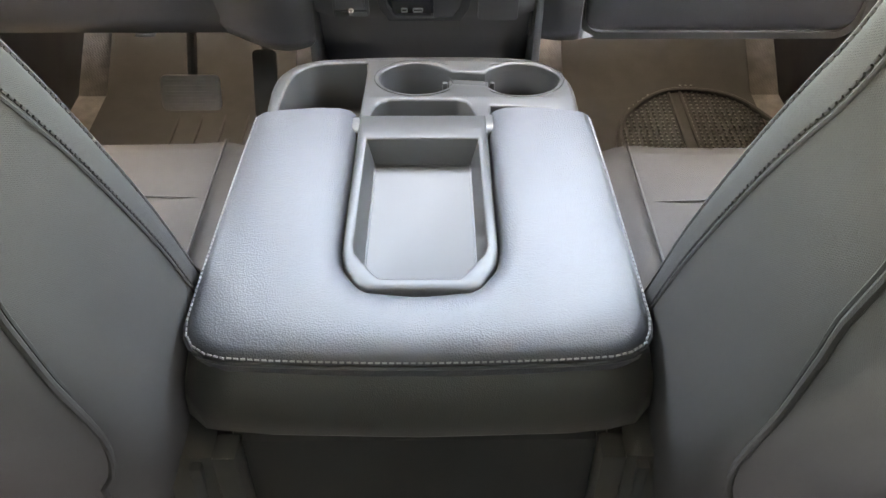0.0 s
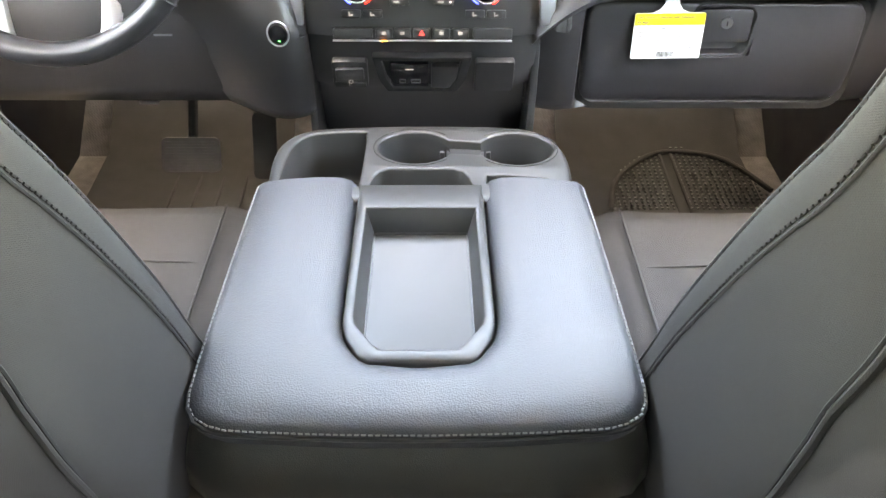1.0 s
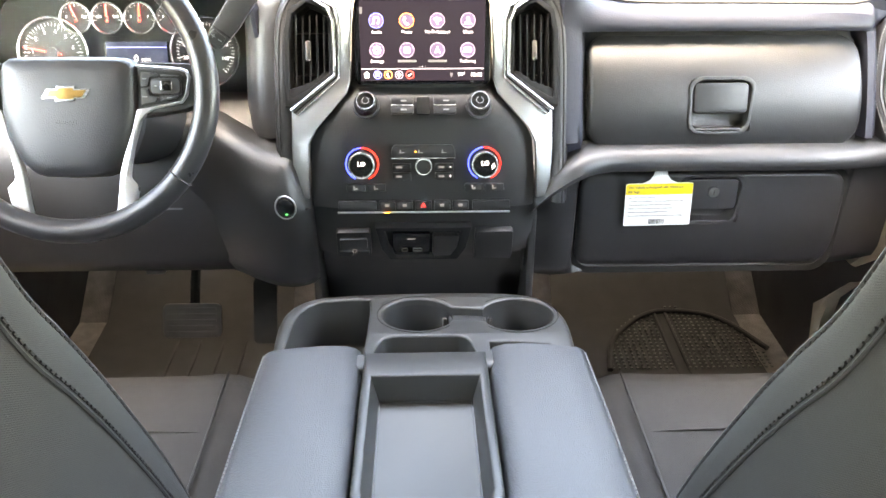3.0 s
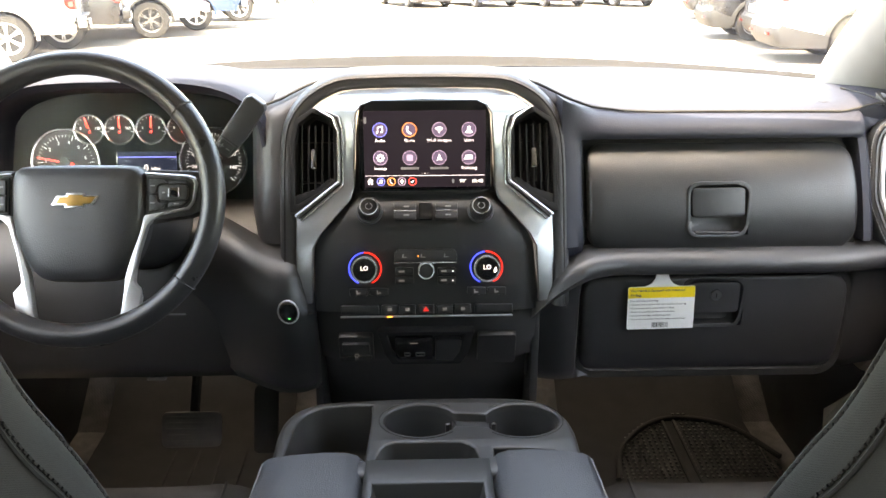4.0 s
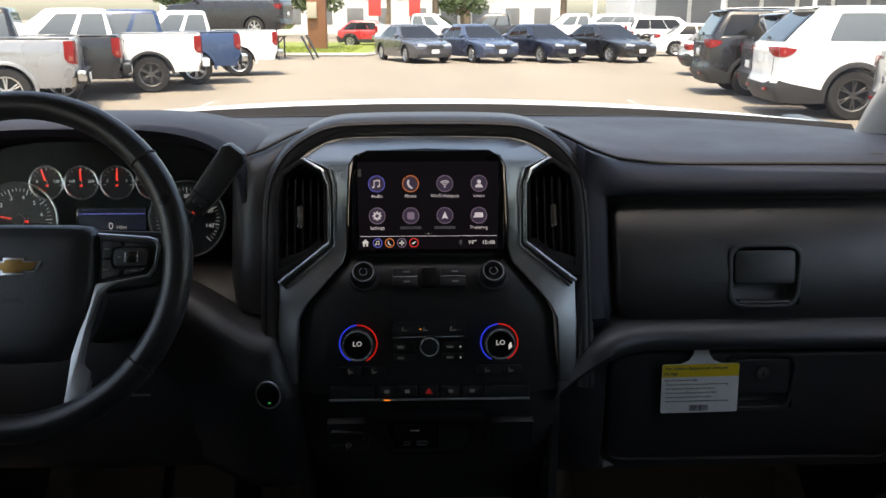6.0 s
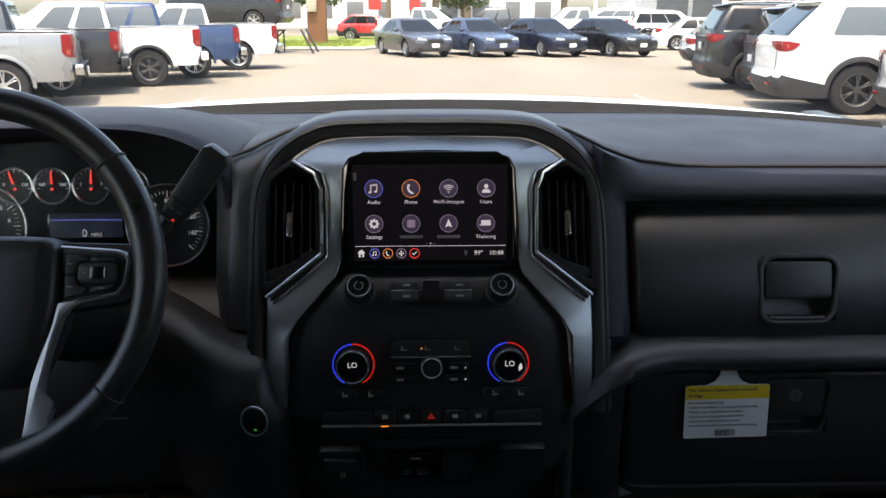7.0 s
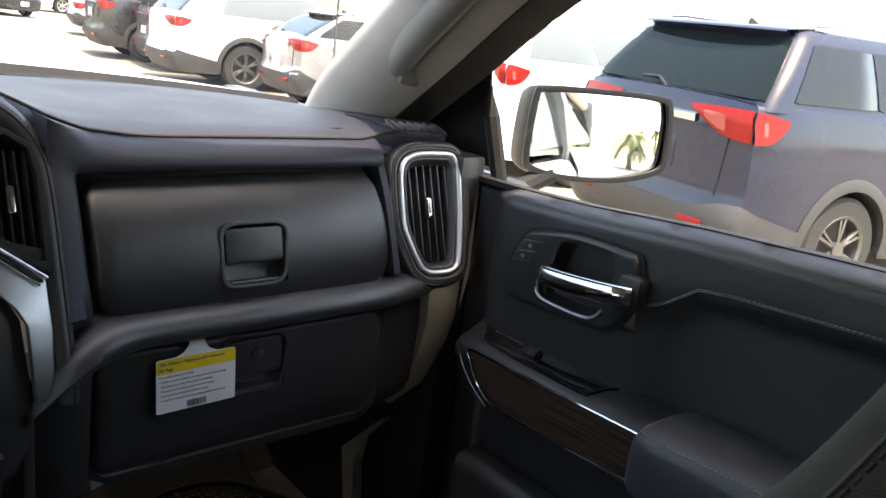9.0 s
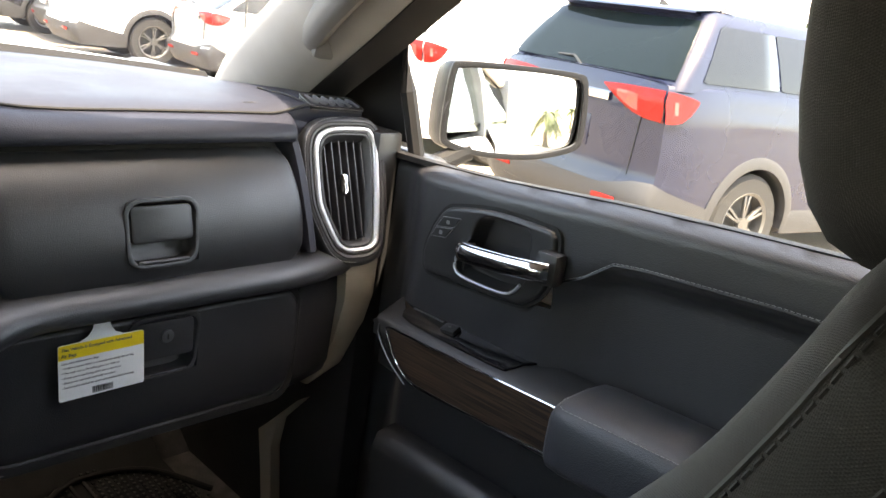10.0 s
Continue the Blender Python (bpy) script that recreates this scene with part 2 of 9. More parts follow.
def offset_poly(p, d):
    """A closed outline moved outwards by d (inwards where d is negative)."""
    n = len(p)
    area = sum(p[i][0] * p[(i + 1) % n][1] - p[(i + 1) % n][0] * p[i][1] for i in range(n))
    sg = 1 if area > 0 else -1
    out = []
    for i in range(n):
        a, b, c = (Vector((*p[(i + o) % n], 0)) for o in (-1, 0, 1))
        e, f = (b - a).normalized(), (c - b).normalized()
        na, nb = Vector((e.y, -e.x, 0)), Vector((f.y, -f.x, 0))
        nn = na + nb
        k = nn.length_squared
        nn = nn * (2 / k) if k > 0.4 else nn.normalized()
        q = b + nn * d * sg
        out.append((q.x, q.y))
    return out


def plate_with_holes(outline, holes, z, depths, edge=0.003, lip=0.0018, taper=0.12, skirt=0.006):
    """A plate with rounded edges and wells let into it: outline and holes in xy, each well with its depth."""
    bm = bmesh.new()
    flat_loops = []

    def loop(p, zz):
        return [bm.verts.new((x, y, zz)) for x, y in p]

    def bridge(a, b):
        for i in range(len(a)):
            j = (i + 1) % len(a)
            bm.faces.new((a[i], a[j], b[j], b[i]))

    top = loop(offset_poly(outline, -edge), z)
    flat_loops.append(top)
    last = top
    for a in (25, 50, 75, 90):
        nx = loop(offset_poly(outline, -edge + edge * math.sin(radians(a))), z - edge * (1 - math.cos(radians(a))))
        bridge(last, nx)
        last = nx
    bridge(last, loop(outline, z - edge - skirt))
    for p, dpt in zip(holes, depths):
        last = loop(offset_poly(p, lip), z)
        flat_loops.append(last)
        for a in (30, 60, 90):
            nx = loop(offset_poly(p, lip - lip * math.sin(radians(a))), z - lip * (1 - math.cos(radians(a))))
            bridge(last, nx)
            last = nx
        for o, dz in ((-taper * dpt, dpt * 0.88), (-taper * dpt - dpt * 0.05, dpt * 0.97), (-taper * dpt - dpt * 0.14, dpt)):
            nx = loop(offset_poly(p, o), z - dz)
            bridge(last, nx)
            last = nx
        bm.faces.new(last)
    for tri in tessellate_polygon([[v.co.copy() for v in r] for r in flat_loops]):
        vs = [q for r in flat_loops for q in r]
        bm.faces.new([vs[q] for q in tri])
    return bm


def stepped(p, n=5):
    """A closed outline with each side cut into n equal steps."""
    return [(a[0] + (b[0] - a[0]) * i / n, a[1] + (b[1] - a[1]) * i / n) for a, b in zip(p, p[1:] + p[:1]) for i in range(n)]


def rounded(p):
    """A closed outline with every corner cut."""
    return [(a[0] + (b[0] - a[0]) * q, a[1] + (b[1] - a[1]) * q) for a, b in zip(p, p[1:] + p[:1]) for q in (0.25, 0.75)]


STACK_Z = (1.00, 1.10, 1.18, 1.25, 1.32, 1.40, 1.415, 1.54, 1.60)
STACK_Y = (0.03, 0.00, -0.050, -0.070, -0.058, -0.036, -0.012, 0.006, 0.02)


def stack_y(z):
    return float(np.interp(z, STACK_Z, STACK_Y))


def stack_m(x, z, lift=0.0):
    """A pose on the face of the centre stack: local x to the right, y up along it, z out of it."""
    a, b = stack_y(z - 0.012), stack_y(z + 0.012)
    m = face_m((x, stack_y(z), z), (1, 0, 0), (0, b - a, 0.024))
    return m @ Matrix.Translation((0, 0, lift))


# ---------------------------------------------------------------- the cab's shell
def top_z(x, y):
    """Height of the dashboard's top."""
    ax = abs(x)
    z = float(np.interp(y, (-0.02, 0.085, 0.14, 0.30, 0.50, 0.66), (1.500, 1.520, 1.526, 1.531, 1.527, 1.516)))
    z += float(np.interp(ax, (0, 0.126, 0.15, 0.168, 0.19, 0.212, 0.235, 0.255, 0.30, 0.35), (0.058, 0.055, 0.052, 0.047, 0.036, 0.024, 0.015, 0.008, 0.002, 0.0))) * float(np.interp(y, (0.05, 0.12, 0.24, 0.40, 0.66), (1.0, 0.88, 0.35, 0.05, 0.0)))
    e = min(1.0, max(0.0, (ax - 0.63) / 0.07))
    z += 0.014 * e * e * (3 - 2 * e) * float(np.interp(y, (0.2, 0.4), (1.0, 0.0)))
    return z - 0.022 * max(0, (ax - 0.35) / 0.45) ** 2 * float(np.interp(y, (0.1, 0.4), (0.2, 1.0)))


def build_shell():
    # floor pan with its toe board, tunnel covered by the console
    rows = []
    for x in np.linspace(-0.86, 0.86, 19):
        h = 0.05 * max(0, 1 - (x / 0.22) ** 2)
        rows.append([(x, y, z + h) for y, z in ((-1.95, 0.74), (-0.9, 0.73), (-0.3, 0.72), (0.2, 0.72), (0.48, 0.73), (0.70, 0.90), (0.78, 1.12), (0.80, 1.38))])
    solid("floor", sheet(rows, (0, 0.0, -0.03)), CARPET, "dark grey carpeted truck cab floor", "floor", kind="structure")
    # roof with headliner
    rows, rows2 = [], []
    for x in np.linspace(-0.74, 0.74, 13):
        k = 0.07 * (x / 0.74) ** 4
        rows.append([(x, y, z - k) for y, z in ((-0.08, 1.855), (-0.3, 1.90), (-0.8, 1.92), (-1.4, 1.915), (-1.95, 1.87))])
        rows2.append([(x, y, z - k + 0.032) for y, z in ((-0.08, 1.855), (-0.3, 1.90), (-0.8, 1.92), (-1.4, 1.915), (-1.95, 1.87))])
    solid("ceiling", sheet(rows, (0, 0, 0.025)), HEADLINER, "light grey cloth headliner of the truck cab", "ceiling", kind="structure")
    solid("roof", sheet(rows2, (0, 0, 0.012)), WHITEPAINT, "white painted steel truck roof", "roof", kind="structure")
    # back wall with its window opening
    back = []
    for c, s in (((0, -1.97, 1.15), (1.72, 0.05, 0.84)), ((0, -1.97, 1.87), (1.5, 0.05, 0.12)), ((-0.74, -1.97, 1.69), (0.16, 0.05, 0.25)), ((0.74, -1.97, 1.69), (0.16, 0.05, 0.25))):
        back.append(box(c, s, 0.004))
    solid("wall_back", merge(back), PILLAR, "grey trimmed rear wall of the truck cab", "wall", kind="structure")
    ob = solid("window_back", box((0, -1.975, 1.69), (1.34, 0.006, 0.25), 0.001), PRIVACY, "tinted rear window glass of the cab", "window", kind="structure")
    ob.visible_shadow = False
    # windshield: a bowed sheet of glass
    rows = []
    for u in np.linspace(-1, 1, 17):
        bow = 0.16 * u * u
        rows.append([(0.80 * u, 0.69 - bow, 1.497), (0.73 * u, 0.32 - bow * 0.9, 1.675), (0.655 * u, -0.05 - bow * 0.8, 1.862)])
    ob = solid("windshield", sheet(rows, (0, 0.003, 0.004)), GLASS, "clear raked windshield glass", "windshield", kind="structure")
    ob.visible_shadow = False
    # front roof rail above the windshield
    rail = [(0.70 * u, -0.06 - 0.13 * u * u, 1.872 - 0.01 * u * u) for u in np.linspace(-1, 1, 13)]
    solid("header_rail", tube(rail, 0.030, 10), HEADLINER, "grey cloth covered windshield header", "trim", kind="structure")
    for s in (-1, 1):
        rail = [(s * x, y, z) for x, y, z in ((0.725, -0.12, 1.808), (0.752, -0.22, 1.826), (0.770, -0.40, 1.842), (0.774, -0.80, 1.850), (0.774, -1.95, 1.84))]
        solid("roof_rail", tube(smooth_path(rail, 4), 0.044, 10), HEADLINER, "grey cloth covered rail over the doors", "trim", kind="structure")
    # cowl: the dark strip under the windshield's foot, and the white bonnet's back edge beyond it
    rows = []
    for u in np.linspace(-1, 1, 33):
        x = 0.80 * u
        y = 0.67 - 0.16 * u * u
        z = 1.5385 - 0.025 * u * u
        rows.append([(x, y - 0.02, z - 0.06), (x, y, z - 0.012), (x, y + 0.015, z)])
    solid("windshield_cowl", sheet(rows, (0, 0.012, -0.002)), material("grey_cowl_plastic", (0.009, 0.009, 0.0092), 0.8, spec=0.2, grain=0.3, mottle=0.2, mottle_size=0.05),
          "grey plastic cowl strip at the windshield's foot", "cowl", kind="structure")
    rows = []
    for u in np.linspace(-1, 1, 33):
        x = 0.86 * u
        y = 0.80 - 0.16 * u * u
        z = 1.5345 - 0.033 * (x / 0.80) ** 2
        rows.append([(x, y, z - 0.03), (x, y + 0.01, z - 0.004), (x, y + 0.03, z), (x, y + 0.2, z - 0.03), (x, 1.5, z - 0.16), (x, 2.1, z - 0.30), (x, 2.2, z - 0.55)])
    solid("bonnet", sheet(rows, (0, 0, -0.01)), WHITEPAINT, "white painted bonnet beyond the windshield", "bonnet", kind="structure")


PILLAR_LINE = [(0.775, 0.335, 1.50), (0.765, 0.27, 1.565), (0.735, 0.10, 1.672), (0.70, -0.08, 1.785), (0.675, -0.22, 1.85)]


def build_pillar(s):
    pts = smooth_path(PILLAR_LINE, 5)
    rings = []
    for q in pts:
        x, y, z = q
        # section: inner face towards the cabin, outer edge at the door
        rings.append([(s * (x - 0.045), y + 0.045, z + 0.022), (s * (x - 0.058), y + 0.02, z + 0.002), (s * (x - 0.045), y - 0.03, z - 0.025), (s * (x - 0.005), y - 0.075, z - 0.045),
                      (s * (x + 0.05), y - 0.095, z - 0.05), (s * (x + 0.075), y - 0.06, z - 0.02), (s * (x + 0.06), y + 0.03, z + 0.03), (s * (x + 0.0), y + 0.055, z + 0.04)])
    solid("pillar_trim", loft(rings), PILLAR, "grey grained plastic windshield pillar trim", "pillar", kind="structure", smooth=60)
    # black rubber seal between the pillar and the door
    rows = []
    for q in pts:
        x, y, z = q
        rows.append([(s * (x + 0.006), y - 0.081, z - 0.0475), (s * (x + 0.028), y - 0.092, z - 0.0515), (s * (x + 0.051), y - 0.100, z - 0.055), (s * (x + 0.078), y - 0.075, z - 0.03)])
    solid("pillar_seal", sheet(rows, (0, 0.003, 0.003)), BLACKTRIM, "black rubber seal along the windshield pillar", "trim", kind="structure", smooth=60)
    if s > 0:
        g = thing("grab_handle", "grey plastic grab handle on the windshield pillar", "grab handle")
        # the pillar's plastic with the handle's shade put into a darker colour
        grey = material("shaded_grey_handle_plastic", (0.12, 0.117, 0.112), 0.6, grain=0.25, grain_size=0.0015, mottle=0.1)
        path = smooth_path([(0.722, 0.112, 1.628), (0.706, 0.085, 1.640), (0.690, 0.03, 1.678), (0.672, -0.09, 1.760), (0.656, -0.17, 1.816), (0.658, -0.20, 1.842)], 5)
        part("grip", tube(path, 0.020, 12, flat=1.4), grey, g)
        part("mount", box((0.735, 0.105, 1.630), (0.045, 0.075, 0.045), 0.012, pose(0, 0, 0, 35, 0, -20)), grey, g)
        part("mount", box((0.690, -0.18, 1.812), (0.06, 0.07, 0.05), 0.012, pose(0, 0, 0, 35, 0, -20)), grey, g)


# ---------------------------------------------------------------- dashboard
# middle line of the padded surround of the centre stack, right half
SURROUND = [(0.0, 0.060, 1.5725), (0.06, 0.060, 1.572), (0.115, 0.058, 1.5695), (0.145, 0.053, 1.560), (0.170, 0.046, 1.544), (0.188, 0.038, 1.522), (0.1975, 0.028, 1.495),
            (0.2005, 0.010, 1.45), (0.2005, -0.010, 1.40), (0.2000, -0.034, 1.345), (0.1995, -0.055, 1.29), (0.199, -0.064, 1.262)]


def build_dash():
    d = thing("dashboard", "black padded truck dashboard with stitched top", "dashboard")
    xs = np.linspace(-0.80, 0.80, 65)
    # top pad
    rows = []
    for x in xs:
        y0 = 0.30 if -0.66 < x < -0.235 else 0.085
        far = 0.66 - 0.10 * (abs(x) / 0.8) ** 2
        yy = [far + (y0 - far) * q for q in (0, 0.12, 0.26, 0.42, 0.58, 0.74, 0.90, 1.0)]
        rows.append([(x, y, top_z(x, y)) for y in yy] + [(x, y0 - 0.008, top_z(x, y0) - 0.006), (x, y0 - 0.006, top_z(x, y0) - (0.03 if abs(x) > 0.205 else 0.008))])
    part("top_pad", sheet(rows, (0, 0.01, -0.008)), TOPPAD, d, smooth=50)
    rear = [(x, 0.652 - 0.10 * (abs(x) / 0.8) ** 2, top_z(x, 0.64) + 0.0015) for x in np.linspace(-0.78, 0.78, 60)]
    part("rear_seal", tube(rear, 0.0022, 6), SEALGAP, d, "black seal along the windshield's foot")
    # short fascia between the cluster and the centre stack
    rows = []
    for x in np.linspace(-0.12, -0.262, 15):
        up = top_z(x, 0.085) - 1.535
        row = [(0.079, 1.531 + up), (0.062, 1.522 + up), (0.052, 1.508 + up), (0.046, 1.480 + up * 0.7), (0.030, 1.43), (0.012, 1.38), (0.0, 1.34)]
        low = float(np.interp(-x, [p[0] for p in SURROUND[:7]], [p[2] for p in SURROUND[:7]])) - 0.004 if x > -0.1965 else 0.0
        dip = max(0.0, (-x - 0.225) / 0.037)
        rows.append([(x, max(y, 0.056) if low else y + 0.05 * dip * dip, max(z, low - 0.0002 * i)) for i, (y, z) in enumerate(row)])
    part("inner_fascia", sheet(rows, (0, 0.05, 0)), SOFT, d, smooth=50)
    # right hand fascia: a roll above the upper glove box, flush with the padded surround beside it, and the recess behind the lid
    rows = []
    arc_x, arc_z = [p[0] for p in SURROUND[:7]], [p[2] for p in SURROUND[:7]]
    sur_z, sur_y = [p[2] for p in SURROUND[:5:-1]], [p[1] for p in SURROUND[:5:-1]]

    def step(q):
        q = min(1.0, max(0.0, q))
        return q * q * (3 - 2 * q)
    for x in list(np.linspace(0.12, 0.19, 10)) + list(np.linspace(0.196, 0.31, 24)) + list(np.linspace(0.33, 0.62, 12)) + list(np.linspace(0.63, 0.80, 18)):
        up = top_z(x, 0.085) - 1.520
        k = max(0, 1 - ((x - 0.196) / 0.055)) ** 1.6 if x < 0.251 else 0.0
        e = max(0.0, (x - 0.63) / 0.17)
        back = step((x - 0.229) / 0.013) * (1 - step((x - 0.640) / 0.012) * step((0.676 - x) / 0.010))
        give = 0.030 * step((x - 0.652) / 0.022)
        near = step((0.262 - x) / 0.05) if x > 0.1965 else 0.0
        pr = [(0.079, 1.5165 + up), (0.064, 1.5145 + up), (0.050, 1.5095 + up * 0.8), (0.040, 1.502 + up * 0.6), (0.0345, 1.4945 + up * 0.3), (0.034, 1.4885), (0.037, 1.4845)]
        pr += [(0.041, 1.481), (0.034, 1.470), (0.020, 1.445), (0.004, 1.41), (-0.012, 1.37), (-0.022, 1.340)]
        row = []
        for i, (y, z) in enumerate(pr):
            front = float(np.interp(z, sur_z, sur_y)) + 0.003 + 0.006 * step((x - 0.20) / 0.036)
            y = y + (min(y, front) - y) * near
            if i > 6:
                y += (0.034 if i < 12 else 0.03) * back
            row.append((x, y + 0.03 * e + (give if i < 7 else 0.0), z))
        foot = ((-0.024, 1.334), (-0.036, 1.329), (-0.040, 1.315), (-0.036, 1.300), (-0.020, 1.296)) if x < 0.232 else ((0.010, 1.333), (0.018, 1.328), (0.026, 1.320), (0.030, 1.310), (0.032, 1.305))
        row += [(x, y + 0.03 * e + 0.03 * k, z - 0.05 * k) for y, z in foot]
        if x < 0.1965:
            lowest = float(np.interp(x, arc_x, arc_z)) - 0.004
            row = [(x, min(max(y, 0.056), 0.079), max(z, lowest - 0.0002 * i)) for i, (_, y, z) in enumerate(row)]
        rows.append(row)
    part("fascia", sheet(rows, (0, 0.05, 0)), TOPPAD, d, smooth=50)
    # seam along the top pad's front edge
    seam = [(x, 0.0765, top_z(x, 0.085) - 0.0015) for x in np.linspace(-0.235, 0.70, 110)]
    part("seam", tube(seam, 0.0021, 6), SEALGAP, d)
    # lower right panel that carries the lower glove box
    rows = []
    for x in list(np.linspace(0.156, 0.222, 9)) + list(np.linspace(0.225, 0.240, 8)) + list(np.linspace(0.25, 0.63, 14)) + list(np.linspace(0.637, 0.652, 8)) + list(np.linspace(0.66, 0.74, 6)):
        rec = 0.024 * step((x - 0.227) / 0.008) * step((0.649 - x) / 0.008)
        k = max(0.0, 1 - (x - 0.156) / 0.105) ** 2.2
        g = min(1.0, max(0.0, (x - 0.19) / 0.10))
        fw = -0.030 * (1 - g * g * (3 - 2 * g))
        e = max(0.0, (x - 0.60) / 0.16) ** 1.5
        dn = 0.070 * k
        rows.append([(x, y + 0.04 * e + 0.022 * k + fw + (rec if 1.119 < z < 1.285 else 0.0), z) for y, z in ((0.000, 1.334 - dn), (-0.026, 1.331 - dn), (-0.042, 1.323 - dn), (-0.047, 1.311 - dn), (-0.042, 1.301 - dn * 0.9), (-0.028, 1.2955 - dn * 0.9), (-0.018, 1.2925 - dn * 0.9),
                                                        (-0.016, 1.277 - dn * 0.7), (-0.010, 1.20), (-0.006, 1.14), (0.004, 1.118), (0.04, 1.105), (0.33, 1.13))])
    part("lower_panel", sheet(rows, (0, 0.03, 0.004)), SOFT, d, smooth=50)
    # left hand knee panel and column shroud surround
    rows = []
    for x in np.linspace(-0.80, -0.150, 30):
        k = max(0.0, 1 - (abs(x) - 0.150) / 0.07) ** 2
        rows.append([(x, y + 0.02 * k, z) for y, z in ((0.135, 1.50), (0.135, 1.39), (0.06, 1.375), (0.020, 1.34), (0.0, 1.29), (-0.012, 1.22), (-0.005, 1.15), (0.01, 1.118), (0.05, 1.105), (0.33, 1.13))])
    part("knee_panel", sheet(rows, (0, 0.03, 0)), PLASTIC, d, smooth=50)
    part("knee_slot", box((-0.375, -0.006, 1.232), (0.03, 0.008, 0.006), 0.002), SILVER, d)
    part("bonnet_release", box((-0.43, 0.03, 1.108), (0.03, 0.02, 0.006), 0.002), SILVER, d, "pale bonnet release lever")
    # shoulder beside the start button: a gently rounded panel that runs into the knee panel
    rows = []
    for x in list(np.linspace(-0.160, -0.36, 24)):
        k = max(0.0, 1 - (abs(x) - 0.160) / 0.04) ** 2.0
        g = min(1.0, max(0.0, (abs(x) - 0.20) / 0.15))
        g = g * g * (3 - 2 * g)
        dn = 0.050 * k - 0.045 * g
        rows.append([(x, y + 0.078 * g + 0.022 * k, z) for y, z in ((-0.035, 1.330 - dn), (-0.056, 1.322 - dn), (-0.071, 1.306 - dn), (-0.080, 1.280 - dn * 0.7), (-0.083, 1.255), (-0.076, 1.20), (-0.062, 1.14), (-0.045, 1.116), (-0.01, 1.104), (0.2, 1.11))])
    part("shoulder", sheet(rows, (0, 0.05, 0.004)), PLASTIC, d, smooth=60)
    for s_ in (1, -1):
        # outer end of the dashboard
        part("end_panel", box((s_ * 0.782, 0.225, 1.295), (0.03, 0.26, 0.39), 0.01), BLACKTRIM, d)
    m = face_m((0.640, 0.125, top_z(0.640, 0.125) + 0.0006), (1, 0, 0), (0, 1, 0.10))
    writing("airbag_mark", "AIRBAG", 0.014, DARKPLASTIC, m, d)
    part("end_seam", tube([(0.700, 0.078, top_z(0.70, 0.085) - 0.001), (0.692, 0.13, top_z(0.692, 0.13) + 0.0004), (0.685, 0.19, top_z(0.685, 0.19) + 0.0004)], 0.0015, 6), SEALGAP, d)
    # end strip below the outer vent, curving in under the dashboard; its beige is painted sunlight
    rows = [[(a + (b - a) * q, y - 0.006 * math.sin(math.pi * q), za + (zb - za) * q) for q in (0, 0.25, 0.5, 0.75, 1.0)]
            for a, za, b, zb, y in ((0.722, 1.330, 0.782, 1.335, -0.012), (0.722, 1.300, 0.782, 1.312, -0.015), (0.739, 1.248, 0.796, 1.250, 0.000), (0.752, 1.167, 0.804, 1.166, 0.030), (0.740, 1.113, 0.788, 1.112, 0.050), (0.723, 1.088, 0.735, 1.085, 0.060))]
    part("sunlit_end_strip", sheet(rows, (0, 0.02, 0)), BEIGE, d, "dashboard end strip coloured beige as if sunlit", smooth=60)
    # firewall trim under the dashboard
    part("under_cover", box((0, 0.40, 1.12), (1.55, 0.5, 0.02), 0.005), DARKPLASTIC, d)
    return d


# inner and outer edge of the satin shield, right half
SHIELD_IN = [(0.0, 0.002, 1.5515), (0.072, 0.002, 1.5495), (0.0885, 0.001, 1.5435), (0.0955, -0.001, 1.531), (0.099, -0.004, 1.47), (0.1005, -0.009, 1.428), (0.106, -0.022, 1.412),
             (0.150, -0.044, 1.366), (0.1585, -0.052, 1.350), (0.1625, -0.064, 1.27)]
SHIELD_OUT = [(0.0, 0.050, 1.5605), (0.104, 0.049, 1.558), (0.132, 0.046, 1.5505), (0.156, 0.041, 1.534), (0.130, 0.018, 1.5235), (0.1225, 0.010, 1.508), (0.1225, -0.004, 1.436),
              (0.185, -0.020, 1.389), (0.1855, -0.042, 1.34), (0.1835, -0.060, 1.27)]


